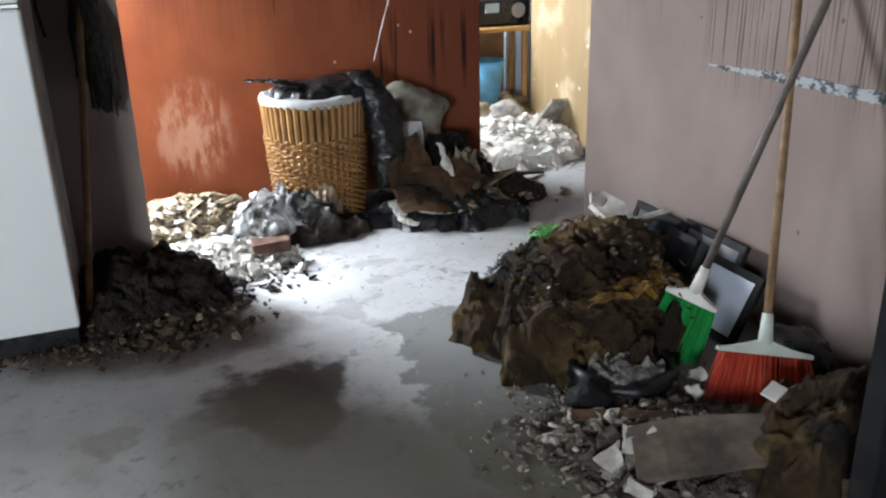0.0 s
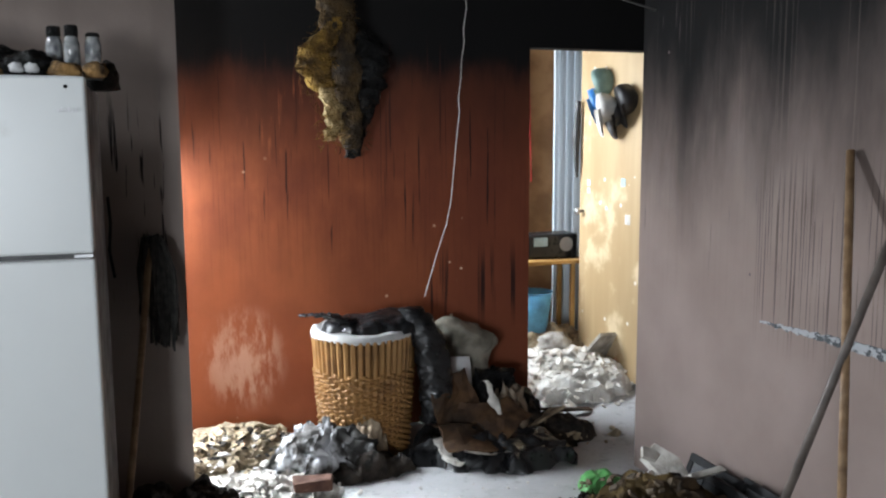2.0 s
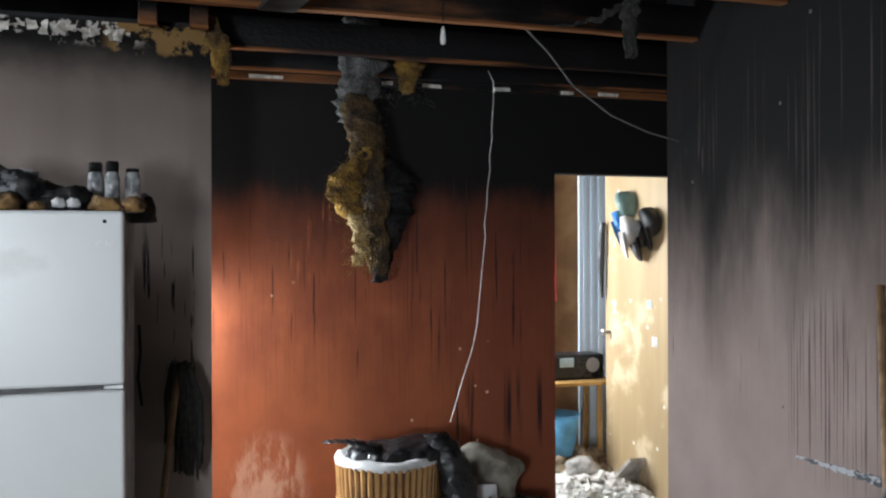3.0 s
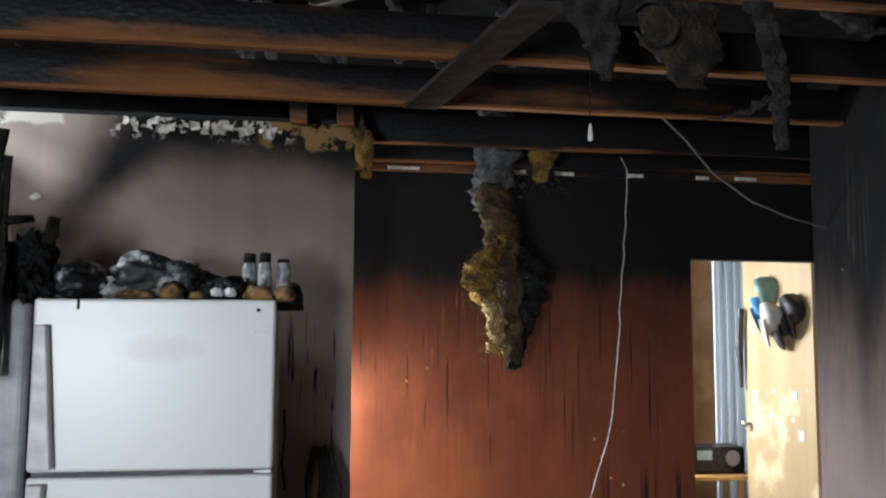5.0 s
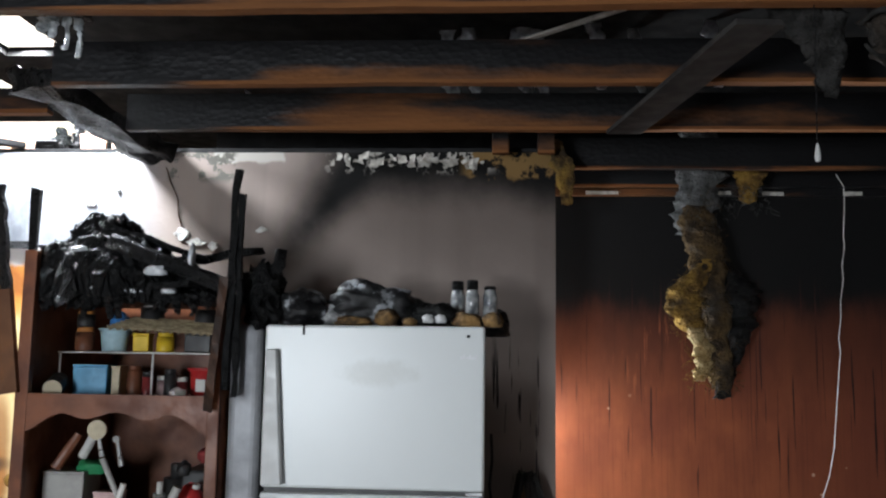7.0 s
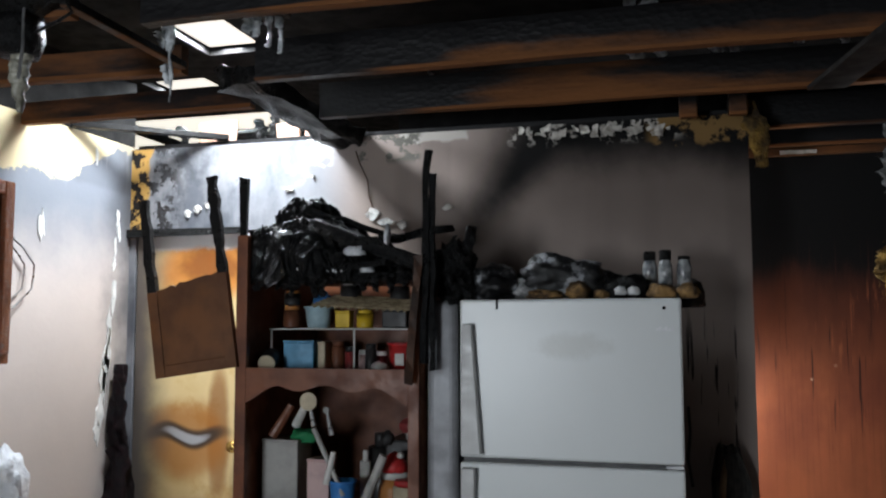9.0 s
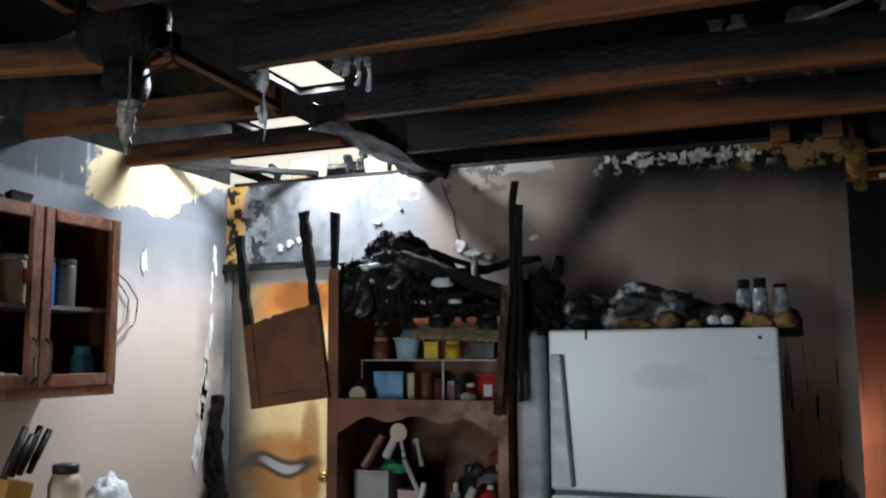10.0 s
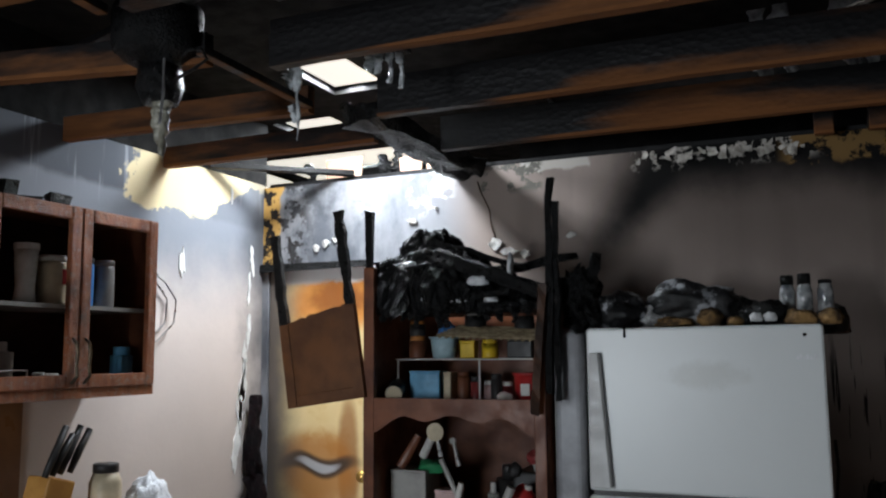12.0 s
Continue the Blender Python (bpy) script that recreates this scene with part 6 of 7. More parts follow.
for i in range(64):
    f = rnd.random()
    x = -0.872 + 0.135 * f
    lo = 0.72 - 0.06 * f + 0.14 * rnd.random() ** 2 + (0.10 if f < 0.25 else 0.0)
    y = 3.37 + rnd.uniform(-0.05, 0.045)
    top = 1.115 + rnd.uniform(-0.02, 0.025)
    pts = [(-0.822 + rnd.uniform(-0.012, 0.012), 3.36, 1.09), (-0.822 + (x + 0.822) * 0.55, y, top), (x, y - 0.01, top - 0.12), (x + rnd.uniform(-0.008, 0.008), y, 0.88), (x + rnd.uniform(-0.015, 0.015), y, lo)]
    green = f < 0.28 and i % 2
    part("string", rod(pts, [0.006, 0.008, 0.008, 0.007, 0.004], 6), GREENISH if green else MOPS, mop, "grey-green string" if green else "")


def stuff(name, bm, material, label, category, smooth=False):
    return solid(name, bm, material, label, category, kind="stuff", smooth=smooth)


stuff("ash_heap", crumple(crumple(heap(-0.78, 3.10, 0.33, 0.36, 0.13, 2, 120, 1.0), 14, 0.035, 2), 42, 0.02, 5), ASH, "wet black ash heaped at the foot of the wall", "ash")
stuff("ash_crumbs", scatter(-0.72, 3.0, 0.42, 0.42, 520, (0.006, 0.028), 21, lambda u: 0.10 * max(0, 1 - u)), ASH, "black crumbs of burnt debris", "debris")
GRIT = Mat("mixed_grit", 0.9, spec=0.15)
_c = GRIT.mix(GRIT.ramp(GRIT.island(), 0.35, 0.65), (0.055, 0.038, 0.024), (0.17, 0.125, 0.08))
_c = GRIT.mix(GRIT.ramp(GRIT.island(), 0.86, 0.88), _c, (0.34, 0.29, 0.22))
GRIT = GRIT.done(GRIT.mix(GRIT.ramp(GRIT.noise(30, 5, 0.7), 0.45, 0.65, 0, 0.8), _c, (0.03, 0.024, 0.019)), GRIT.noise(60, 5), 0.8, 0.008)
stuff("toe_debris", scatter(-1.12, 2.70, 0.36, 0.09, 300, (0.004, 0.016), 26, lambda u: 0.02 * max(0, 1 - u)), GRIT, "brown burnt crumbs along the refrigerator's foot", "debris")
stuff("burnt_scraps", scatter(-0.74, 2.86, 0.36, 0.30, 420, (0.006, 0.030), 28, lambda u: 0.07 * max(0, 1 - u), 0.25), GRIT, "brown and black burnt scraps on the ash heap", "debris")
stuff("brown_crumbs", scatter(-0.78, 2.78, 0.42, 0.28, 220, (0.008, 0.03), 22), plain("dark_brown_crumb", (0.11, 0.075, 0.045), (0.04, 0.03, 0.02), 0.9, scale=25), "brown crumbs of burnt debris by the refrigerator", "debris")
stuff("plaster_rubble", heap(-0.47, 3.42, 0.32, 0.30, 0.05, 5, 56, 0.6), RUBBLE, "white crumbled plaster at the wall's end", "rubble")
stuff("plaster_bits", scatter(-0.42, 3.35, 0.36, 0.32, 420, (0.012, 0.055), 23, lambda u: 0.08 * max(0, 1 - u)), RUBBLE, "broken bits of white plaster", "rubble")
stuff("dark_bits", scatter(-0.40, 3.12, 0.34, 0.26, 70, (0.012, 0.04), 24), ASH, "dark bits strewn on the floor", "debris")
stuff("tan_rubble", heap(-0.55, 3.88, 0.36, 0.22, 0.14, 7, 60, 0.6), RUBBLE_T, "tan plaster rubble against the terracotta wall", "rubble")
stuff("tan_bits", scatter(-0.52, 3.84, 0.40, 0.26, 380, (0.012, 0.085), 25, lambda u: 0.14 * max(0, 1 - u * u), 0.2), RUBBLE_T, "broken tan plaster bits", "rubble")
stuff("sooted_bits", scatter(-0.50, 3.78, 0.42, 0.28, 130, (0.006, 0.04), 27, lambda u: 0.155 * max(0, 1 - u * u), 0.35), ASH, "sooted black bits among the tan rubble", "debris")
stuff("pale_bits", scatter(-0.48, 3.70, 0.44, 0.30, 70, (0.006, 0.05), 29, lambda u: 0.15 * max(0, 1 - u * u), 0.3), RUBBLE, "pale plaster bits among the tan rubble", "rubble")
q = Mat("wet_grey_white_cloth", 0.7)
c = q.mix(q.ramp(q.noise(6, 5, 0.6), 0.46, 0.58), (0.50, 0.505, 0.52), (0.07, 0.065, 0.06))
c = q.mix(q.op("MULTIPLY", q.ramp(q.noise(4, 4, 0.6, q.vec((1, 1, 1), (4, 2, 1))), 0.36, 0.46), q.ramp(q.xyz()[0], -0.17, -0.05)), c, (0.03, 0.028, 0.026))
CLOTH = q.done(c, q.noise(30, 5), 0.5, 0.006)
solid("crumpled_cloth", crumple(crumple(heap(-0.10, 3.63, 0.25, 0.19, 0.20, 11, 110, 0.7, 0, 0.2, True), 9, 0.06, 4), 24, 0.026, 5), CLOTH, "crumpled wet grey and white cloth on the debris", "cloth", smooth=True)
solid("black_rag", crumple(heap(0.02, 3.50, 0.24, 0.10, 0.09, 13, 50, 0.9, 0, 0.0, True), 12, 0.04, 2), ASH, "black sodden rag before the basket", "rag", smooth=True)
solid("tan_rag", crumple(heap(0.08, 3.62, 0.11, 0.09, 0.19, 14, 44, 0.9, 0, 0.4, True), 14, 0.04, 2), plain("soiled_tan_cloth", (0.40, 0.31, 0.22), (0.2, 0.15, 0.1), 0.85, scale=10, dirt=0.3), "soiled tan rag slumped by the basket", "rag", smooth=True)
solid("brick_fragment", crumple(slab(-0.30, 3.24, 0.05, -0.14, 3.31, 0.10, 0.008), 16, 0.02, 2), plain("brown_brick", (0.12, 0.06, 0.042), (0.07, 0.035, 0.025), 0.85, scale=14), "brown brick fragment on the white rubble", "brick fragment")

bk = thing("laundry_basket", (0.13, 3.84, 0.0), "round wicker laundry basket with white liner and black bag inside", "basket")
WICK = Mat("honey_wicker", 0.55)
_c = WICK.mix(WICK.island(), (0.30, 0.155, 0.050), (0.17, 0.083, 0.028))
_c = WICK.mix(WICK.ramp(WICK.noise(9, 5), 0.45, 0.7, 0, 0.6), _c, (0.12, 0.055, 0.02))
WICK = WICK.done(_c, WICK.noise(60, 4), 0.3, 0.003)
BX, BY, BZ = 0.13, 3.845, 0.585


def brad(z):
    return 0.195 + 0.045 * (z / BZ) ** 0.8


part("inner_wall", lathe(bmesh.new(), [(brad(BZ * i / 8) - 0.012, BZ * i / 8) for i in range(9)], (BX, BY, 0), 36), plain("shadowed_wicker", (0.10, 0.05, 0.02), rough=0.8), bk)
for i in range(44):
    a = 2 * math.pi * i / 44
    part("stave", rod([(BX + brad(z) * math.cos(a), BY + brad(z) * math.sin(a), z) for z in (0.0, 0.2, 0.4, 0.58)], 0.0142, 6), WICK, bk)
for k in range(30):
    z = 0.012 + 0.0138 * k
    if z > 0.425:
        break
    skew = 0.16 if 12 < k else 0.0
    pts = []
    for i in range(89):
        a = 2 * math.pi * i / 88
        r = brad(z) + 0.006 + 0.012 * math.cos(22 * a + (math.pi if k % 2 else 0) + skew * k)
        pts.append((BX + r * math.cos(a), BY + r * math.sin(a), z + (0.006 * math.sin(11 * a + k) if skew else 0)))
    part("weaver", rod(pts, 0.0075, 5), WICK, bk)
part("liner", crumple(lathe(bmesh.new(), ((0.240, 0.568), (0.250, 0.575), (0.252, 0.592), (0.244, 0.606), (0.22, 0.612), (0.2, 0.60)), (BX, BY, 0), 48, None, False), 14, 0.012, 3), plain("white_liner_cloth", (0.5, 0.5, 0.5), (0.36, 0.36, 0.35), 0.8, scale=10), bk, "white cloth liner turned over the rim", True)
bag = thing("black_bag", (0.15, 3.84, 0.6), "shiny black plastic bag bulging out of the basket", "plastic bag")
part("bulge", crumple(heap(0.20, 3.80, 0.25, 0.17, 0.075, 21, 70, 0.16, 0.60, 0, False, 0.0), 9, 0.022, 2), BLACK_PLASTIC, bag, "", True)
part("neck", tatter(((0.02, 3.76, 0.66), (-0.06, 3.74, 0.69), (-0.12, 3.73, 0.70), (-0.17, 3.73, 0.70)), (0.06, 0.044, 0.030, 0.034), 150, 1.0, 12, 0.05), BLACK_PLASTIC, bag, "twisted bag neck", True)
part("drape", tatter(((0.34, 3.74, 0.70), (0.40, 3.70, 0.60), (0.43, 3.68, 0.45), (0.44, 3.66, 0.30), (0.43, 3.66, 0.16)), (0.06, 0.075, 0.085, 0.08, 0.07), 152, 0.7, 14, 0.08), BLACK_PLASTIC, bag, "side of the bag hanging down", True)
SACK = plain("dusty_white_sack", (0.27, 0.245, 0.20), (0.13, 0.115, 0.09), 0.85, scale=9, bump=0.4, dirt=0.3)
bm = slab(0.48, 3.85, 0.0, 0.80, 4.07, 0.56, 0.075, None, 4)
bmesh.ops.subdivide_edges(bm, edges=list(bm.edges), cuts=5, use_grid_fill=True)
solid("dusty_sack", crumple(crumple(bm, 5, 0.07, 3), 15, 0.022, 8), SACK, "dusty off-white sack slumped against the wall", "sack", smooth=True)
m = Matrix.Translation((0.58, 3.78, 0.36)) @ Euler((radians(70), radians(6), radians(8))).to_matrix().to_4x4()
solid("paper_sheet", crumple(slab(-0.085, -0.09, -0.004, 0.085, 0.07, 0.004, 0, m), 8, 0.01, 5), plain("grey_white_paper", (0.62, 0.62, 0.64), (0.5, 0.5, 0.5), 0.8, scale=6), "crumpled grey-white sheet against the sack", "paper")
solid("black_plastic_sheet", crumple(crumple(heap(0.68, 3.56, 0.40, 0.24, 0.12, 24, 80, 0.9, 0, -0.25, True), 8, 0.05, 4), 24, 0.014, 5), BLACK_PLASTIC, "heap of sodden black plastic on the floor", "plastic bag", smooth=True)
solid("charred_bag", crumple(heap(0.80, 3.84, 0.24, 0.18, 0.29, 26, 64, 0.9, 0, 0.2, True), 10, 0.05, 6), CHAR, "charred black bag behind the boxes", "bag", smooth=True)
solid("cream_bag", crumple(heap(0.80, 3.68, 0.12, 0.09, 0.27, 28, 50, 0.9, 0, 0.2, True), 13, 0.04, 6), plain("soiled_cream_plastic", (0.40, 0.33, 0.25), (0.18, 0.13, 0.09), 0.5, scale=8, dirt=0.5), "soiled cream plastic bag", "bag", smooth=True)
bx = thing("cardboard_box", (0.58, 3.6, 0.0), "soaked brown cardboard box burst open", "box")
for k, (c0, e, s) in enumerate((((0.53, 3.64, 0.24), (80, -8, 20), (0.12, 0.14)), ((0.66, 3.58, 0.14), (70, 5, -10), (0.16, 0.10)), ((0.60, 3.48, 0.12), (15, 5, 10), (0.20, 0.11)), ((0.74, 3.52, 0.17), (25, -20, 30), (0.12, 0.08)))):
    m = Matrix.Translation(c0) @ Euler([radians(v) for v in e]).to_matrix().to_4x4()
    bm = slab(-s[0], -s[1], -0.004, s[0], s[1], 0.004, 0, m)
    bmesh.ops.subdivide_edges(bm, edges=list(bm.edges), cuts=4, use_grid_fill=True)
    part("flap", crumple(crumple(bm, 7, 0.035, k), 20, 0.012, k), CARDBOARD, bx)
for k, (pts, w) in enumerate(((((0.665, 3.56, 0.36), (0.69, 3.55, 0.26), (0.73, 3.53, 0.17)), (0.012, 0.022, 0.010)), (((0.44, 3.42, 0.10), (0.60, 3.36, 0.07), (0.74, 3.38, 0.07)), (0.02, 0.014, 0.016)), (((0.40, 3.50, 0.12), (0.42, 3.44, 0.06), (0.46, 3.38, 0.03)), (0.03, 0.03, 0.02)))):
    solid("torn_paper", tatter(pts, w, 170 + k, 0.5, 8, 0.5), plain("torn_white_paper", (0.6, 0.57, 0.53), (0.4, 0.37, 0.33), 0.8, scale=12) if k == 0 else bpy.data.materials["torn_white_paper"], "torn white paper strip on the burnt boxes", "paper", "torn papers")
rnd = random.Random(31)
for k, (x, y, z, a, l, w) in enumerate(((1.0, 3.68, 0.10, 25, 0.26, 0.10), (1.08, 3.80, 0.06, -15, 0.22, 0.09), (0.95, 3.58, 0.05, 60, 0.18, 0.06), (1.25, 3.95, 0.04, 8, 0.4, 0.05), (1.15, 3.6, 0.03, 40, 0.16, 0.05))):
    m = Matrix.Translation((x, y, z)) @ Euler((rnd.uniform(-0.3, 0.3), rnd.uniform(-0.25, 0.25), radians(a))).to_matrix().to_4x4()
    bm = slab(-l / 2, -w / 2, -0.006, l / 2, w / 2, 0.006, 0, m)
    bmesh.ops.subdivide_edges(bm, edges=list(bm.edges), cuts=3, use_grid_fill=True)
    solid("board_scrap", crumple(bm, 9, 0.02, k), CARDBOARD if k % 2 else RUBBLE_T, "broken scrap of board lying on debris", "board scrap", "board scraps")
stuff("hall_debris", heap(0.98, 3.70, 0.34, 0.22, 0.10, 33, 44, 0.9), ASH, "dark burnt debris on the hall floor", "debris")
stuff("hall_bits", scatter(0.95, 3.68, 0.42, 0.26, 180, (0.012, 0.05), 34, lambda u: 0.08 * max(0, 1 - u)), RUBBLE_T, "broken brown bits on the hall floor", "debris")
stuff("floor_crumbs", scatter(0.3, 2.9, 0.7, 0.55, 120, (0.004, 0.012), 35), RUBBLE, "small crumbs strewn on the concrete", "debris")

# ---- right wall: border, insulation pile, brooms, frames ----
BORDER = Mat("torn_blue_white_border", 0.8)
_n = BORDER.noise(42, 4, 0.7, BORDER.vec((1, 0.6, 1)))
BORDER = BORDER.done(BORDER.mix(BORDER.ramp(_n, 0.47, 0.53), (0.27, 0.28, 0.29), (0.05, 0.056, 0.062)), BORDER.noise(80, 4), 0.5, 0.004)
bm = bmesh.new()
n = 90
prev = None
for i in range(n + 1):
    y = 2.36 - 1.6 * i / n
    lo, hi = 0.845 - 0.006 * i / n * 2 + 0.010 * n3(i * 0.7, 1, 2), 0.852 + 0.022 * min(1, i / 25) + 0.011 * n3(i * 0.8, 4, 2)
    cur = [bm.verts.new(p) for p in ((1.251, y, lo), (1.2475, y, lo), (1.2475, y, hi), (1.251, y, hi))]
    if prev:
        for a in range(4):
            bm.faces.new((prev[a], prev[(a + 1) % 4], cur[(a + 1) % 4], cur[a]))
    prev = cur
structure("trim_border", bm, BORDER, "torn strip of blue and white wallpaper border", "trim")

pile = thing("insulation_pile", (0.66, 2.2, 0.0), "big sodden pile of brown fibre insulation on the floor", "insulation")
q = Mat("sodden_moss_brown_fibre", 0.95)
c = q.mix(q.ramp(q.noise(6, 6, 0.65), 0.35, 0.65), (0.105, 0.062, 0.027), (0.030, 0.018, 0.010))
c = q.mix(q.ramp(q.noise(3.2, 4, 0.6, q.vec((1, 1, 1), (2, 5, 0))), 0.5, 0.60, 0, 0.85), c, (0.22, 0.145, 0.05))
c = q.mix(q.ramp(q.noise(4.1, 5, 0.6, q.vec((1, 1, 1), (7, 1, 3))), 0.55, 0.66), c, (0.018, 0.014, 0.012))
PILE = q.done(c, q.op("ADD", q.noise(45, 6, 0.75), q.noise(1.0, 5, 0.7, q.vec((150, 40, 90)), 1.5)), 1.0, 0.03)
part("main_mass", crumple(crumple(heap(0.62, 2.16, 0.36, 0.38, 0.30, 41, 170, 0.7, 0, 0.3), 11, 0.035, 2), 55, 0.016, 7), PILE, pile, "", True)
part("upper_fold", crumple(heap(0.80, 2.26, 0.22, 0.20, 0.11, 43, 60, 0.9, 0.22, 0.6), 16, 0.04, 4), PILE, pile, "", True)
part("front_roll", crumple(heap(0.44, 2.0, 0.18, 0.17, 0.20, 45, 80, 0.9, 0, 0.9), 16, 0.04, 6), PILE, pile, "", True)
rnd = random.Random(401)
for k in range(11):
    a, u = rnd.uniform(0, 6.28), rnd.uniform(0.15, 0.85)
    t0 = a + rnd.uniform(0.9, 2.2)
    pts = []
    for s in (0.0, 0.33, 0.66, 1.0):
        x, y = 0.34 * u * math.cos(a) + 0.24 * (s - 0.5) * math.cos(t0), 0.38 * u * math.sin(a) + 0.24 * (s - 0.5) * math.sin(t0)
        r2 = min(1.0, (x / 0.36) ** 2 + (y / 0.40) ** 2)
        pts.append((0.64 + x, 2.15 + y, 0.28 * (1 - r2) ** 0.45 + 0.012 + 0.02 * rnd.random()))
    part("fold", crumple(tatter(pts, (0.02, 0.05, 0.045, 0.018), 410 + k, 0.8, 10, 0.45), 22, 0.03, k), (PILE, INSUL, INSUL_Y, ASH)[k % 4], pile, ("", "lighter brown fold", "yellow-brown fold", "soot-black fold")[k % 4])
bm = bmesh.new()
rnd = random.Random(77)
for i in range(3200):
    a, u = rnd.uniform(0, 6.28), math.sqrt(rnd.random())
    x, y = 0.64 + 0.34 * u * math.cos(a), 2.20 + 0.40 * u * math.sin(a)
    z = 0.30 * max(0, 1 - u * u) ** 0.45
    d = Vector((rnd.uniform(-1, 1), rnd.uniform(-1, 1), rnd.uniform(-0.2, 0.6))).normalized() * rnd.uniform(0.012, 0.036)
    p = Vector((x, y, z - 0.005))
    s = d.orthogonal().normalized() * 0.0014
    vs = [bm.verts.new(p - s), bm.verts.new(p + s), bm.verts.new(p + d * 0.6 + s * 0.7 + Vector((0, 0, 0.004))), bm.verts.new(p + d)]
    bm.faces.new(vs)
tagged(part("fibre_fuzz", bm, INSUL, pile), kind="stuff")
stuff("pile_bits", scatter(0.70, 2.2, 0.42, 0.48, 120, (0.008, 0.032), 51, lambda u: 0.36 * max(0, 1 - u * u) ** 0.6, 0.3), plain("mixed_debris", (0.13, 0.095, 0.06), (0.04, 0.03, 0.022), 0.9, scale=20), "broken bits lying on the insulation pile", "debris")
for k, (x, y, z, s) in enumerate(((0.95, 2.46, 0.29, 0.14), (1.03, 2.40, 0.28, 0.12), (0.88, 2.52, 0.24, 0.10), (0.45, 2.02, 0.26, 0.03), (0.86, 2.45, 0.37, 0.05))):
    bm = bmesh.new()
    chunk(bm, (x, y, z), s, random.Random(60 + k), 0.25)
    solid("gypsum_shard", bm, GYPSUM, "broken white gypsum shard on the pile", "gypsum shard", "gypsum shards")
solid("green_wrapper", heap(0.99, 3.02, 0.12, 0.10, 0.06, 53, 30, 0.8), plain("bright_green_plastic", (0.13, 0.40, 0.13), (0.08, 0.26, 0.08), 0.4, scale=10), "bright green plastic wrapper on the floor", "wrapper", smooth=True)

FRAMEB = plain("black_picture_frame", (0.010, 0.010, 0.011), (0.016, 0.016, 0.017), 0.6, scale=10, spec=0.12)


def leaning_picture(y0, y1, h, foot, top, face, label):
    t = thing("picture_frame", (foot, (y0 + y1) / 2, 0.0), label, "picture frame", "frames by the wall")
    lean = math.atan2(top - foot, h)
    m = Matrix.Translation((foot, y0, 0.0)) @ Matrix.Rotation(lean, 4, "Y")
    w = y1 - y0
    part("backing", slab(0.004, 0.012, 0.012, 0.012, w - 0.012, h - 0.012, 0, m), face, t, "pale mount")
    for a in ((0, 0, 0, 0.02, w, 0.03), (0, 0, h - 0.03, 0.02, w, h), (0, 0, 0.03, 0.02, 0.03, h - 0.03), (0, w - 0.03, 0.03, 0.02, w, h - 0.03)):
        part("frame_bar", slab(*a, 0.003, m), FRAMEB, t)
    return t


leaning_picture(2.30, 2.62, 0.30, 1.05, 1.17, plain("grey_mount", (0.11, 0.11, 0.115), rough=0.7, spec=0.1), "black picture frame leaning on the wall")
leaning_picture(2.16, 2.48, 0.29, 1.00, 1.12, plain("smoke_black_mount", (0.012, 0.012, 0.013), rough=0.7, spec=0.1), "black glossy frame leaning on other frames")
leaning_picture(1.84, 2.14, 0.26, 1.02, 1.15, plain("blue_white_mount", (0.50, 0.54, 0.62), (0.42, 0.46, 0.54), 0.35, scale=4), "framed pale blue-white sheet leaning on the wall")
leaning_picture(2.0, 2.34, 0.30, 1.09, 1.20, plain("grey_board_mount", (0.15, 0.15, 0.155), rough=0.6), "grey board in a dark frame leaning on the wall")
burnt_lump("black_boot_sole", (1.08, 1.60, 0.0), (0.10, 0.12, 0.10), 180, BLACK_PLASTIC, "shiny black rubber lump by the brooms", "rubber lump")


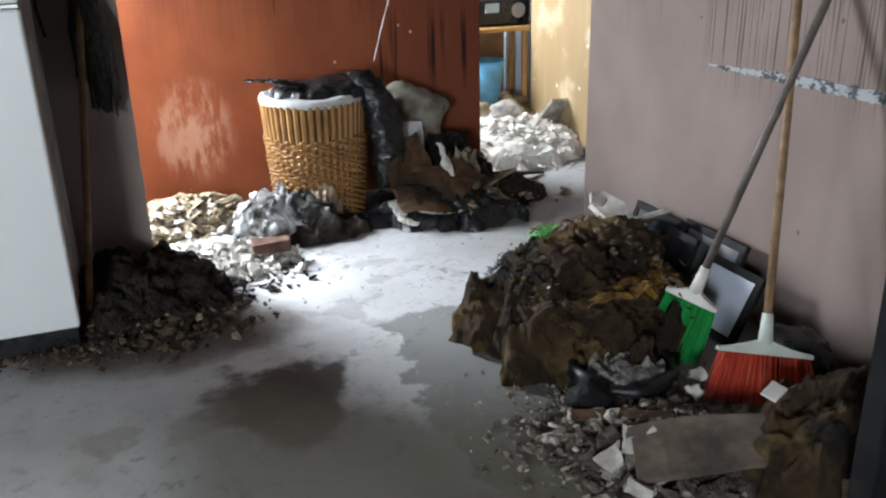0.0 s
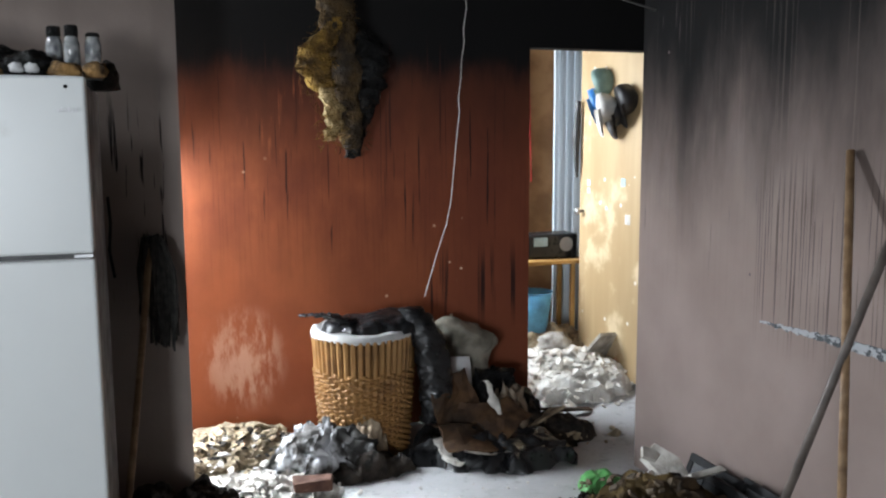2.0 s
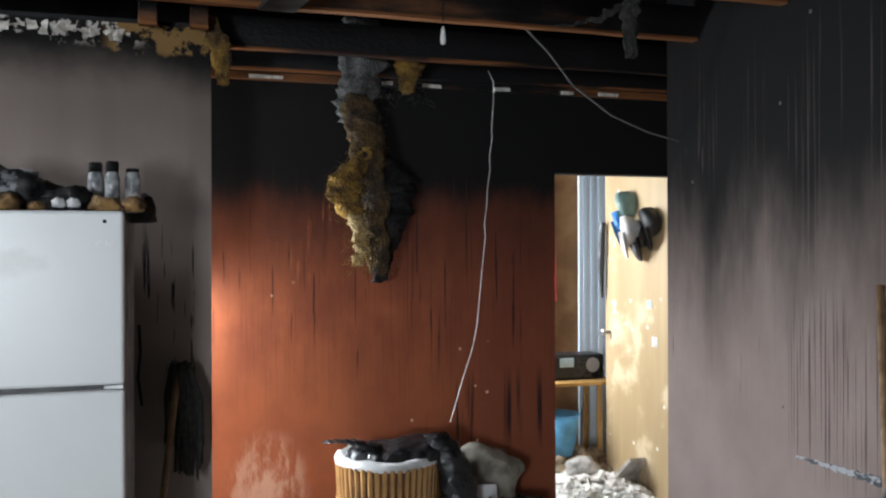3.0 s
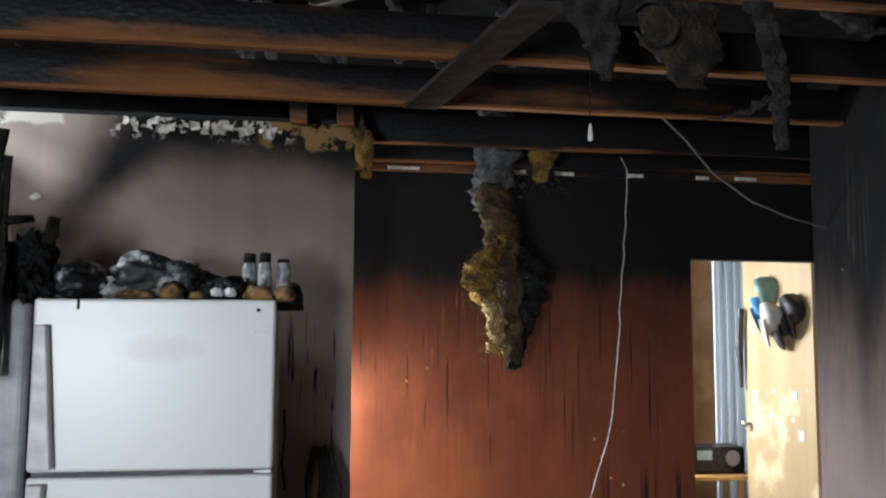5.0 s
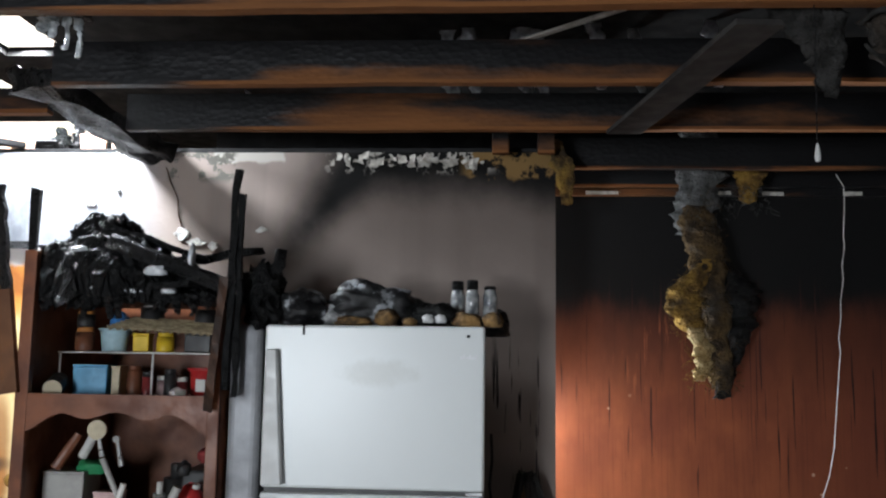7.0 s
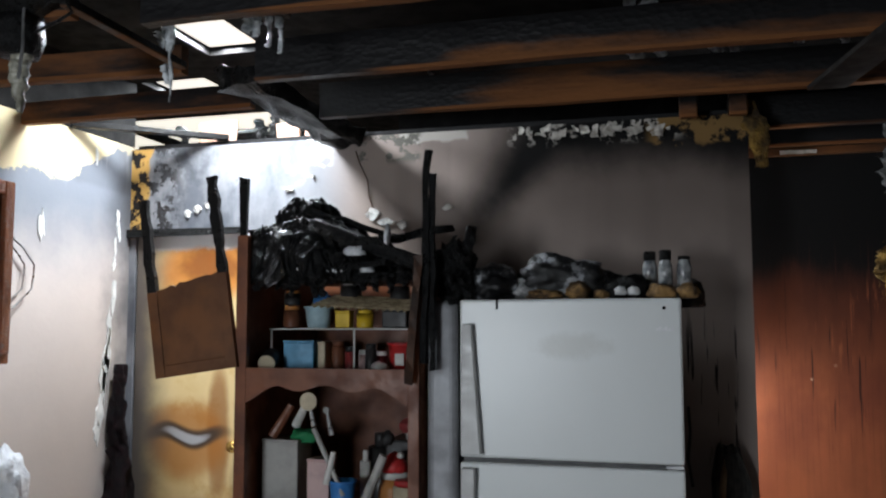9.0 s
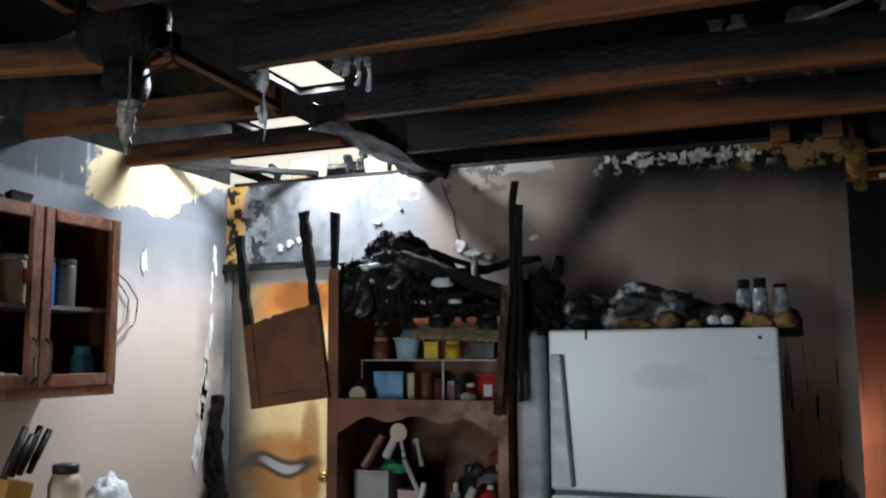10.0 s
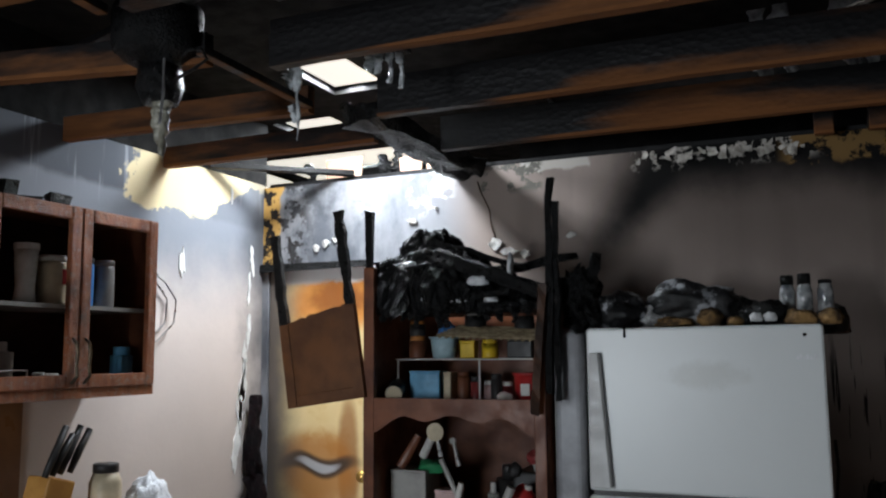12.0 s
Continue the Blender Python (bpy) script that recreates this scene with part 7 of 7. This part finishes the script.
def broom(head, tip, width, axis, colour, bristle_label, cap, label, spread, height, seed):
    """A broom that stands on its bristles and leans on the wall."""
    t = thing("broom", (head[0], head[1], 0.0), label, "broom", "brooms")
    h, p = Vector(head), Vector(tip)
    d = (p - h).normalized()
    along = Vector(axis).normalized()
    across = along.cross(d).normalized()
    along = d.cross(across).normalized()
    m = Matrix((( along.x, across.x, d.x, h.x), (along.y, across.y, d.y, h.y), (along.z, across.z, d.z, h.z), (0, 0, 0, 1)))
    part("handle", rod([h + d * 0.05, h.lerp(p, 0.5), p], 0.0125, 12), WOODH if colour != "green" else plain("grey_metal_handle", (0.12, 0.10, 0.088), (0.075, 0.062, 0.055), 0.5, scale=12, dirt=0.3), t, "long straight handle", True)
    bm = bmesh.new()
    n = 18
    rows = []
    for i in range(n + 1):
        f = 2 * i / n - 1
        x = f * width / 2
        top = 0.012 + 0.035 * (1 - abs(f)) ** 1.5
        rows.append([bm.verts.new(m @ Vector(v)) for v in ((x, -0.022, 0.0), (x, 0.022, 0.0), (x, 0.016, top), (x, -0.016, top))])
    for a, b in zip(rows, rows[1:]):
        for i in range(4):
            bm.faces.new((a[i], a[(i + 1) % 4], b[(i + 1) % 4], b[i]))
    bm.faces.new(rows[0])
    bm.faces.new(rows[-1][::-1])
    part("head_block", bm, cap, t, "pale plastic head")
    part("socket", rod([h + d * 0.03, h + d * 0.12], [0.022, 0.016], 14), cap, t, "", True)
    bm = bmesh.new()
    rnd = random.Random(seed)
    for i in range(520 if colour == "green" else 330):
        f, g = rnd.uniform(-1, 1), rnd.uniform(-1, 1)
        if colour == "red":
            f = (round(f * 9) + 0.16 * rnd.uniform(-1, 1)) / 9.2
        a = m @ Vector((f * width * 0.47, g * 0.018, 0.003))
        b = m @ Vector((f * width * 0.47 * spread + rnd.uniform(-0.008, 0.008), g * 0.045 + rnd.uniform(-0.008, 0.008), -height + rnd.uniform(-0.006, 0.006)))
        if b.z < 0.004:
            b = a.lerp(b, (a.z - 0.004) / (a.z - b.z)) if a.z > b.z else b
        tube(bm, [a, a.lerp(b, 0.5) + Vector((rnd.uniform(-0.003, 0.003), rnd.uniform(-0.003, 0.003), 0)), b], [0.0018, 0.0017, 0.0012], 3)
    fibre = Mat(colour + "_bristles", 0.45)
    light, dark = dict(green=((0.05, 0.50, 0.13), (0.008, 0.20, 0.035)), red=((0.74, 0.13, 0.075), (0.40, 0.04, 0.025)))[colour]
    part("bristles", bm, fibre.done(fibre.mix(fibre.island(), dark, light)), t, bristle_label)
    return t


broom((0.895, 1.55, 0.15), (1.235, 1.96, 1.46), 0.27, (0.24, -0.11, 0.0), "red", "bright red bristles", plain("grey_green_cap", (0.50, 0.55, 0.50), (0.42, 0.46, 0.42), 0.4, scale=8), "broom with red bristles and brown handle leaning on the wall", 1.3, 0.15, 5)
broom((0.865, 1.86, 0.20), (1.235, 1.71, 1.40), 0.17, (0.22, -0.30, -0.24), "green", "bright green bristles", COL["white"], "broom with green bristles leaning on the wall", 1.2, 0.19, 6)

# foreground rubble at the wall's foot
rg = thing("charred_ring", (0.57, 1.80, 0.0), "charred round pan full of grey ash", "pan")
part("rim", crumple(lathe(bmesh.new(), ((0.14, 0.0), (0.172, 0.03), (0.168, 0.065), (0.145, 0.07), (0.13, 0.04)), (0.565, 1.79, 0.02), 40, None, False), 18, 0.02, 3), BLACK_PLASTIC, rg, "melted black rim", True)
part("ash_fill", crumple(heap(0.565, 1.79, 0.14, 0.14, 0.045, 61, 60, 1.0, 0.05), 30, 0.03, 4), plain("grey_ash_fill", (0.27, 0.265, 0.24), (0.09, 0.088, 0.08), 0.9, scale=24, bump=0.9), rg, "grey ash")
burnt_lump("charred_lump", (0.40, 1.68, 0.0), (0.08, 0.06, 0.06), 190, CHAR, "charred black lump on the floor", "burnt lump")
m = Matrix.Translation((0.42, 1.55, 0.06)) @ Euler((radians(12), radians(-4), radians(-32))).to_matrix().to_4x4()
solid("wood_strip", slab(-0.14, -0.018, -0.008, 0.14, 0.018, 0.008, 0.002, m), CARDBOARD, "brown wooden strip lying on rubble", "wood strip")
stuff("rubble_bed", crumple(heap(0.62, 1.40, 0.40, 0.24, 0.05, 63, 70, 0.9, 0, -0.3), 18, 0.02, 4), plain("grey_rubble_bed", (0.16, 0.145, 0.125), (0.07, 0.06, 0.05), 0.9, scale=26, bump=1.0, dist=0.02), "grey rubble bed at the wall's foot", "rubble")
BROKEN = Mat("soiled_plaster_bits", 0.9, spec=0.15)
_c = BROKEN.mix(BROKEN.ramp(BROKEN.island(), 0.2, 0.7), (0.10, 0.085, 0.068), (0.27, 0.24, 0.20))
_c = BROKEN.mix(BROKEN.ramp(BROKEN.island(), 0.84, 0.87), _c, (0.50, 0.47, 0.42))
_c = BROKEN.mix(BROKEN.ramp(BROKEN.noise(24, 6, 0.7), 0.46, 0.62, 0, 0.8), _c, (0.045, 0.036, 0.029))
BROKEN = BROKEN.done(_c, BROKEN.noise(70, 5), 0.9, 0.008)
stuff("rubble_dust", scatter(0.46, 1.52, 0.46, 0.42, 900, (0.004, 0.016), 68, lambda u: 0.06 * max(0, 1 - u)), BROKEN, "fine soiled crumbs between the rubble", "rubble")
stuff("rubble_bits", scatter(0.46, 1.47, 0.40, 0.34, 520, (0.008, 0.045), 64, lambda u: 0.075 * max(0, 1 - u)), BROKEN, "grey-white broken bits at the wall's foot", "rubble")
stuff("rubble_crumbs", scatter(0.36, 1.70, 0.34, 0.50, 260, (0.004, 0.016), 65), RUBBLE_T, "fine crumbs around the rubble", "rubble")
for k, (x, y, z, s) in enumerate(((0.40, 1.43, 0.07, 0.075), (0.28, 1.38, 0.06, 0.06), (0.33, 1.47, 0.05, 0.06), (0.66, 1.55, 0.08, 0.035), (0.72, 1.62, 0.09, 0.03), (0.18, 1.40, 0.03, 0.03), (0.30, 1.27, 0.05, 0.05))):
    bm = bmesh.new()
    chunk(bm, (x, y, z), s, random.Random(90 + k), 0.6)
    bmesh.ops.subdivide_edges(bm, edges=list(bm.edges), cuts=3, use_grid_fill=True)
    crumple(bm, 30, 0.016, k)
    solid("plaster_chunk", bm, BROKEN if k % 3 == 2 else GYPSUM, "broken white plaster chunk on rubble", "plaster chunk", "plaster chunks")
m = Matrix.Translation((0.50, 1.30, 0.10)) @ Euler((radians(6), radians(-8), radians(-24))).to_matrix().to_4x4()
bm = slab(-0.18, -0.10, -0.008, 0.18, 0.10, 0.008, 0, m)
bmesh.ops.subdivide_edges(bm, edges=list(bm.edges), cuts=4, use_grid_fill=True)
solid("grey_board", crumple(bm, 6, 0.02, 4), plain("brown_grey_board", (0.16, 0.125, 0.095), (0.08, 0.062, 0.05), 0.7, scale=9, dirt=0.7, bump=0.5), "brown-grey broken board on the rubble", "board")
m = Matrix.Translation((0.705, 1.30, 0.205)) @ Euler((radians(10), radians(-12), radians(20))).to_matrix().to_4x4()
solid("white_tile", slab(-0.03, -0.022, -0.004, 0.03, 0.022, 0.004, 0.002, m), COL["white"], "small white tile scrap on insulation", "tile")
solid("brown_insulation_roll", heap(0.86, 1.22, 0.30, 0.20, 0.22, 67, 70, 0.6, 0, 0.35), PILE, "brown insulation roll slumped at the wall's foot", "insulation")
solid("tan_block", crumple(slab(0.70, 0.98, 0.0, 0.80, 1.06, 0.10, 0.01), 14, 0.02, 3), RUBBLE_T, "tan broken block on the floor", "block")
solid("black_post", slab(0.60, 0.89, 0.0, 0.66, 0.95, 0.75, 0.006), FRAMEB, "black post of a chair-high stand by the wall", "post")

# ---- far room through the doorway ----
structure("wall_far_north", slab(0.2, 6.2, 0, 3.4, 6.3, 2.7), PALE, "pale far wall of the back room")
structure("wall_far_west", slab(0.1, 4.207, 0, 0.2, 6.3, 2.7), PALE, "pale side wall of the back room")
BLUEW = Mat("blue_white_corrugated", 0.6)
_w = BLUEW.noise(1.0, 3, 0.5, BLUEW.vec((30, 1, 0.4)))
BLUEW = BLUEW.done(BLUEW.mix(BLUEW.ramp(_w, 0.4, 0.6), (0.55, 0.63, 0.69), (0.68, 0.74, 0.77)), _w, 0.2, 0.004)
bm = bmesh.new()
for i in range(16):
    box(bm, 1.93 + 0.03 * i, 5.50 - 0.003 * (i % 2), 0, 1.96 + 0.03 * i, 5.53, 2.3)
structure("wall_far_partition", bm, BLUEW, "pale blue corrugated partition in the back room")
structure("wall_far_panel", slab(1.15, 5.55, 0, 1.94, 5.59, 2.3), plain("brown_wood_panel", (0.30, 0.16, 0.07), (0.19, 0.095, 0.04), 0.6, scale=4), "brown wooden panel wall in the back room")
solid("leaning_pole", rod([(1.58, 5.45, 0.0), (1.70, 5.52, 2.05)], 0.012, 8), CHAR, "thin dark pole leaning in the back room", "pole")
solid("red_string", rod([(1.74, 5.53, 1.9), (1.75, 5.53, 1.5), (1.76, 5.53, 1.2)], 0.005, 6), COL["red"], "thin red cord hanging on the panel", "cord")
leaf = thing("open_door", (1.89, 4.6, 0.0), "yellow varnished plywood door standing open, marked with stickers", "door")
q = Mat("yellow_varnished_plywood", 0.45)
g = q.noise(1.0, 5, 0.6, q.vec((20, 5, 0.8)))
c = q.mix(q.ramp(g, 0.3, 0.7), (0.46, 0.335, 0.19), (0.38, 0.265, 0.14))
c = q.mix(q.ramp(q.vor(6.0), 0.06, 0.09, 0.85, 0), c, (0.75, 0.75, 0.72))
c = q.mix(q.ramp(q.noise(3, 4), 0.56, 0.7, 0, 0.6), c, (0.75, 0.62, 0.42))
part("leaf", slab(1.872, 4.215, 0.04, 1.908, 4.985, 2.07, 0.003), q.done(c, g, 0.1, 0.002), leaf)
part("knob", turned(((0.010, 0), (0.010, 0.03), (0.024, 0.04), (0.024, 0.055), (0.01, 0.062)), (1.872, 4.93, 1.03), 16, Matrix.Rotation(radians(-90), 4, "Y")), STEEL, leaf, "steel door knob", True)
for y, z, s in ((4.86, 1.22, 0.02), (4.86, 1.17, 0.018), (4.42, 1.24, 0.025), (4.36, 1.02, 0.03), (4.70, 1.10, 0.012), (4.62, 1.07, 0.012)):
    part("sticker", slab(1.869, y - s, z - s, 1.873, y + s, z + s), COL["aqua"] if s != 0.03 else COL["white"], leaf, "small pale sticker")
part("hook", rod([(1.872, 4.60, 1.92), (1.85, 4.60, 1.91), (1.84, 4.60, 1.94)], 0.005, 6), STEEL, leaf)


def cap_hat(x, y, z, tilt, colour, label, seed):
    t = thing("baseball_cap", (x, y, z), label, "cap", "caps on the door")
    m = Matrix.Translation((x, y, z)) @ Euler([radians(v) for v in tilt]).to_matrix().to_4x4()
    part("crown", crumple(lathe(bmesh.new(), ((0.088, 0), (0.09, 0.03), (0.078, 0.075), (0.045, 0.105), (0.006, 0.115)), (0, 0, 0), 24, m), 14, 0.012, seed), COL[colour], t, "", True)
    bm = bmesh.new()
    pts = [(0.085 * math.sin(a), -0.085 * math.cos(a) * 1.0 - 0.085 * max(0, math.cos(a)) ** 0.8) for a in [radians(v) for v in range(-90, 91, 15)]]
    inn = [(0.085 * math.sin(a), -0.085 * math.cos(a)) for a in [radians(v) for v in range(-90, 91, 15)]]
    for z0 in (0.0, 0.006):
        a = [bm.verts.new(m @ Vector((u, v, z0 - 0.02 * abs(u) / 0.085))) for u, v in pts]
        b = [bm.verts.new(m @ Vector((u, v, z0))) for u, v in inn]
        for i in range(len(a) - 1):
            bm.faces.new((a[i], a[i + 1], b[i + 1], b[i]))
    part("brim", bm, COL[colour], t, "", True)
    return t


cap_hat(1.81, 4.50, 1.66, (75, 10, 75), "dark", "black cap hanging on the open door", 1)
cap_hat(1.74, 4.50, 1.68, (80, 0, 70), "white", "white cap hanging over other caps on the door", 2)
cap_hat(1.80, 4.36, 1.72, (70, -10, 80), "dark", "large black cap hanging beside the white cap", 6)
cap_hat(1.80, 4.70, 1.72, (70, 20, 50), "blue", "faded blue cap hanging on the door's edge", 3)
cap_hat(1.81, 4.66, 1.84, (70, -25, 60), "sage", "pale green cap hanging above others", 4)
solid("hanging_strap", rod([(1.84, 4.96, 1.75), (1.835, 4.98, 1.5), (1.84, 4.975, 1.25)], [0.02, 0.025, 0.01], 8), COL["dark"], "dark strap hanging at the door's edge", "strap")
tb = thing("side_table", (1.6, 5.25, 0.0), "plain pine side table in the back room", "table")
PINE = plain("pine", (0.52, 0.31, 0.11), (0.40, 0.22, 0.07), 0.5, scale=6)
part("tabletop", slab(1.25, 5.02, 0.665, 1.97, 5.46, 0.69, 0.003), PINE, tb)
for x, y in ((1.30, 5.05), (1.85, 5.05), (1.30, 5.40), (1.92, 5.40)):
    part("leg", slab(x, y, 0, x + 0.03, y + 0.03, 0.665, 0.002), PINE, tb)
rd = thing("portable_radio", (1.72, 5.2, 0.69), "black portable radio on the side table", "radio")
part("case", slab(1.55, 5.12, 0.69, 1.93, 5.32, 0.86, 0.02, None, 3), BLACK_PLASTIC, rd)
part("dial_window", slab(1.60, 5.112, 0.78, 1.70, 5.121, 0.84, 0.002), COL["aqua"], rd, "pale display")
part("speaker", turned(((0.045, 0), (0.05, 0.008)), (1.84, 5.121, 0.79), 18, Matrix.Rotation(radians(90), 4, "X")), COL["grey"], rd)
carton("magazine_stack", 1.45, 5.30, 0.69, 0.25, 0.2, 0.19, "grey", "stack of grey magazines on the table", "magazines", 5)
tub("blue_bucket", 1.56, 5.05, 0.22, 0.10, 0.135, 0.27, "sky", "sky blue plastic bucket under a table", "bucket")
stuff("far_rubble", heap(1.50, 4.55, 0.50, 0.42, 0.18, 71, 70, 0.6, 0, 0.1), RUBBLE_LIT, "heap of white plaster rubble in the doorway", "rubble")
stuff("far_bits", scatter(1.50, 4.50, 0.52, 0.45, 800, (0.012, 0.06), 72, lambda u: 0.20 * max(0, 1 - u * u)), RUBBLE_LIT, "broken white plaster bits in the doorway", "rubble")
stuff("far_rubble_back", heap(1.55, 5.1, 0.5, 0.35, 0.24, 73, 44, 0.8), RUBBLE_T, "tan rubble under the table", "rubble")
burnt_lump("plaster_block", (1.52, 4.62, 0.20), (0.10, 0.08, 0.06), 200, GYPSUM, "large white plaster block on the rubble", "plaster block")
m = Matrix.Translation((1.80, 4.55, 0.17)) @ Euler((radians(-50), radians(10), radians(20))).to_matrix().to_4x4()
solid("gypsum_sheet", crumple(slab(-0.13, -0.16, -0.008, 0.10, 0.14, 0.008, 0, m), 7, 0.03, 3), GYPSUM, "torn white gypsum sheet leaning on the rubble", "gypsum sheet")
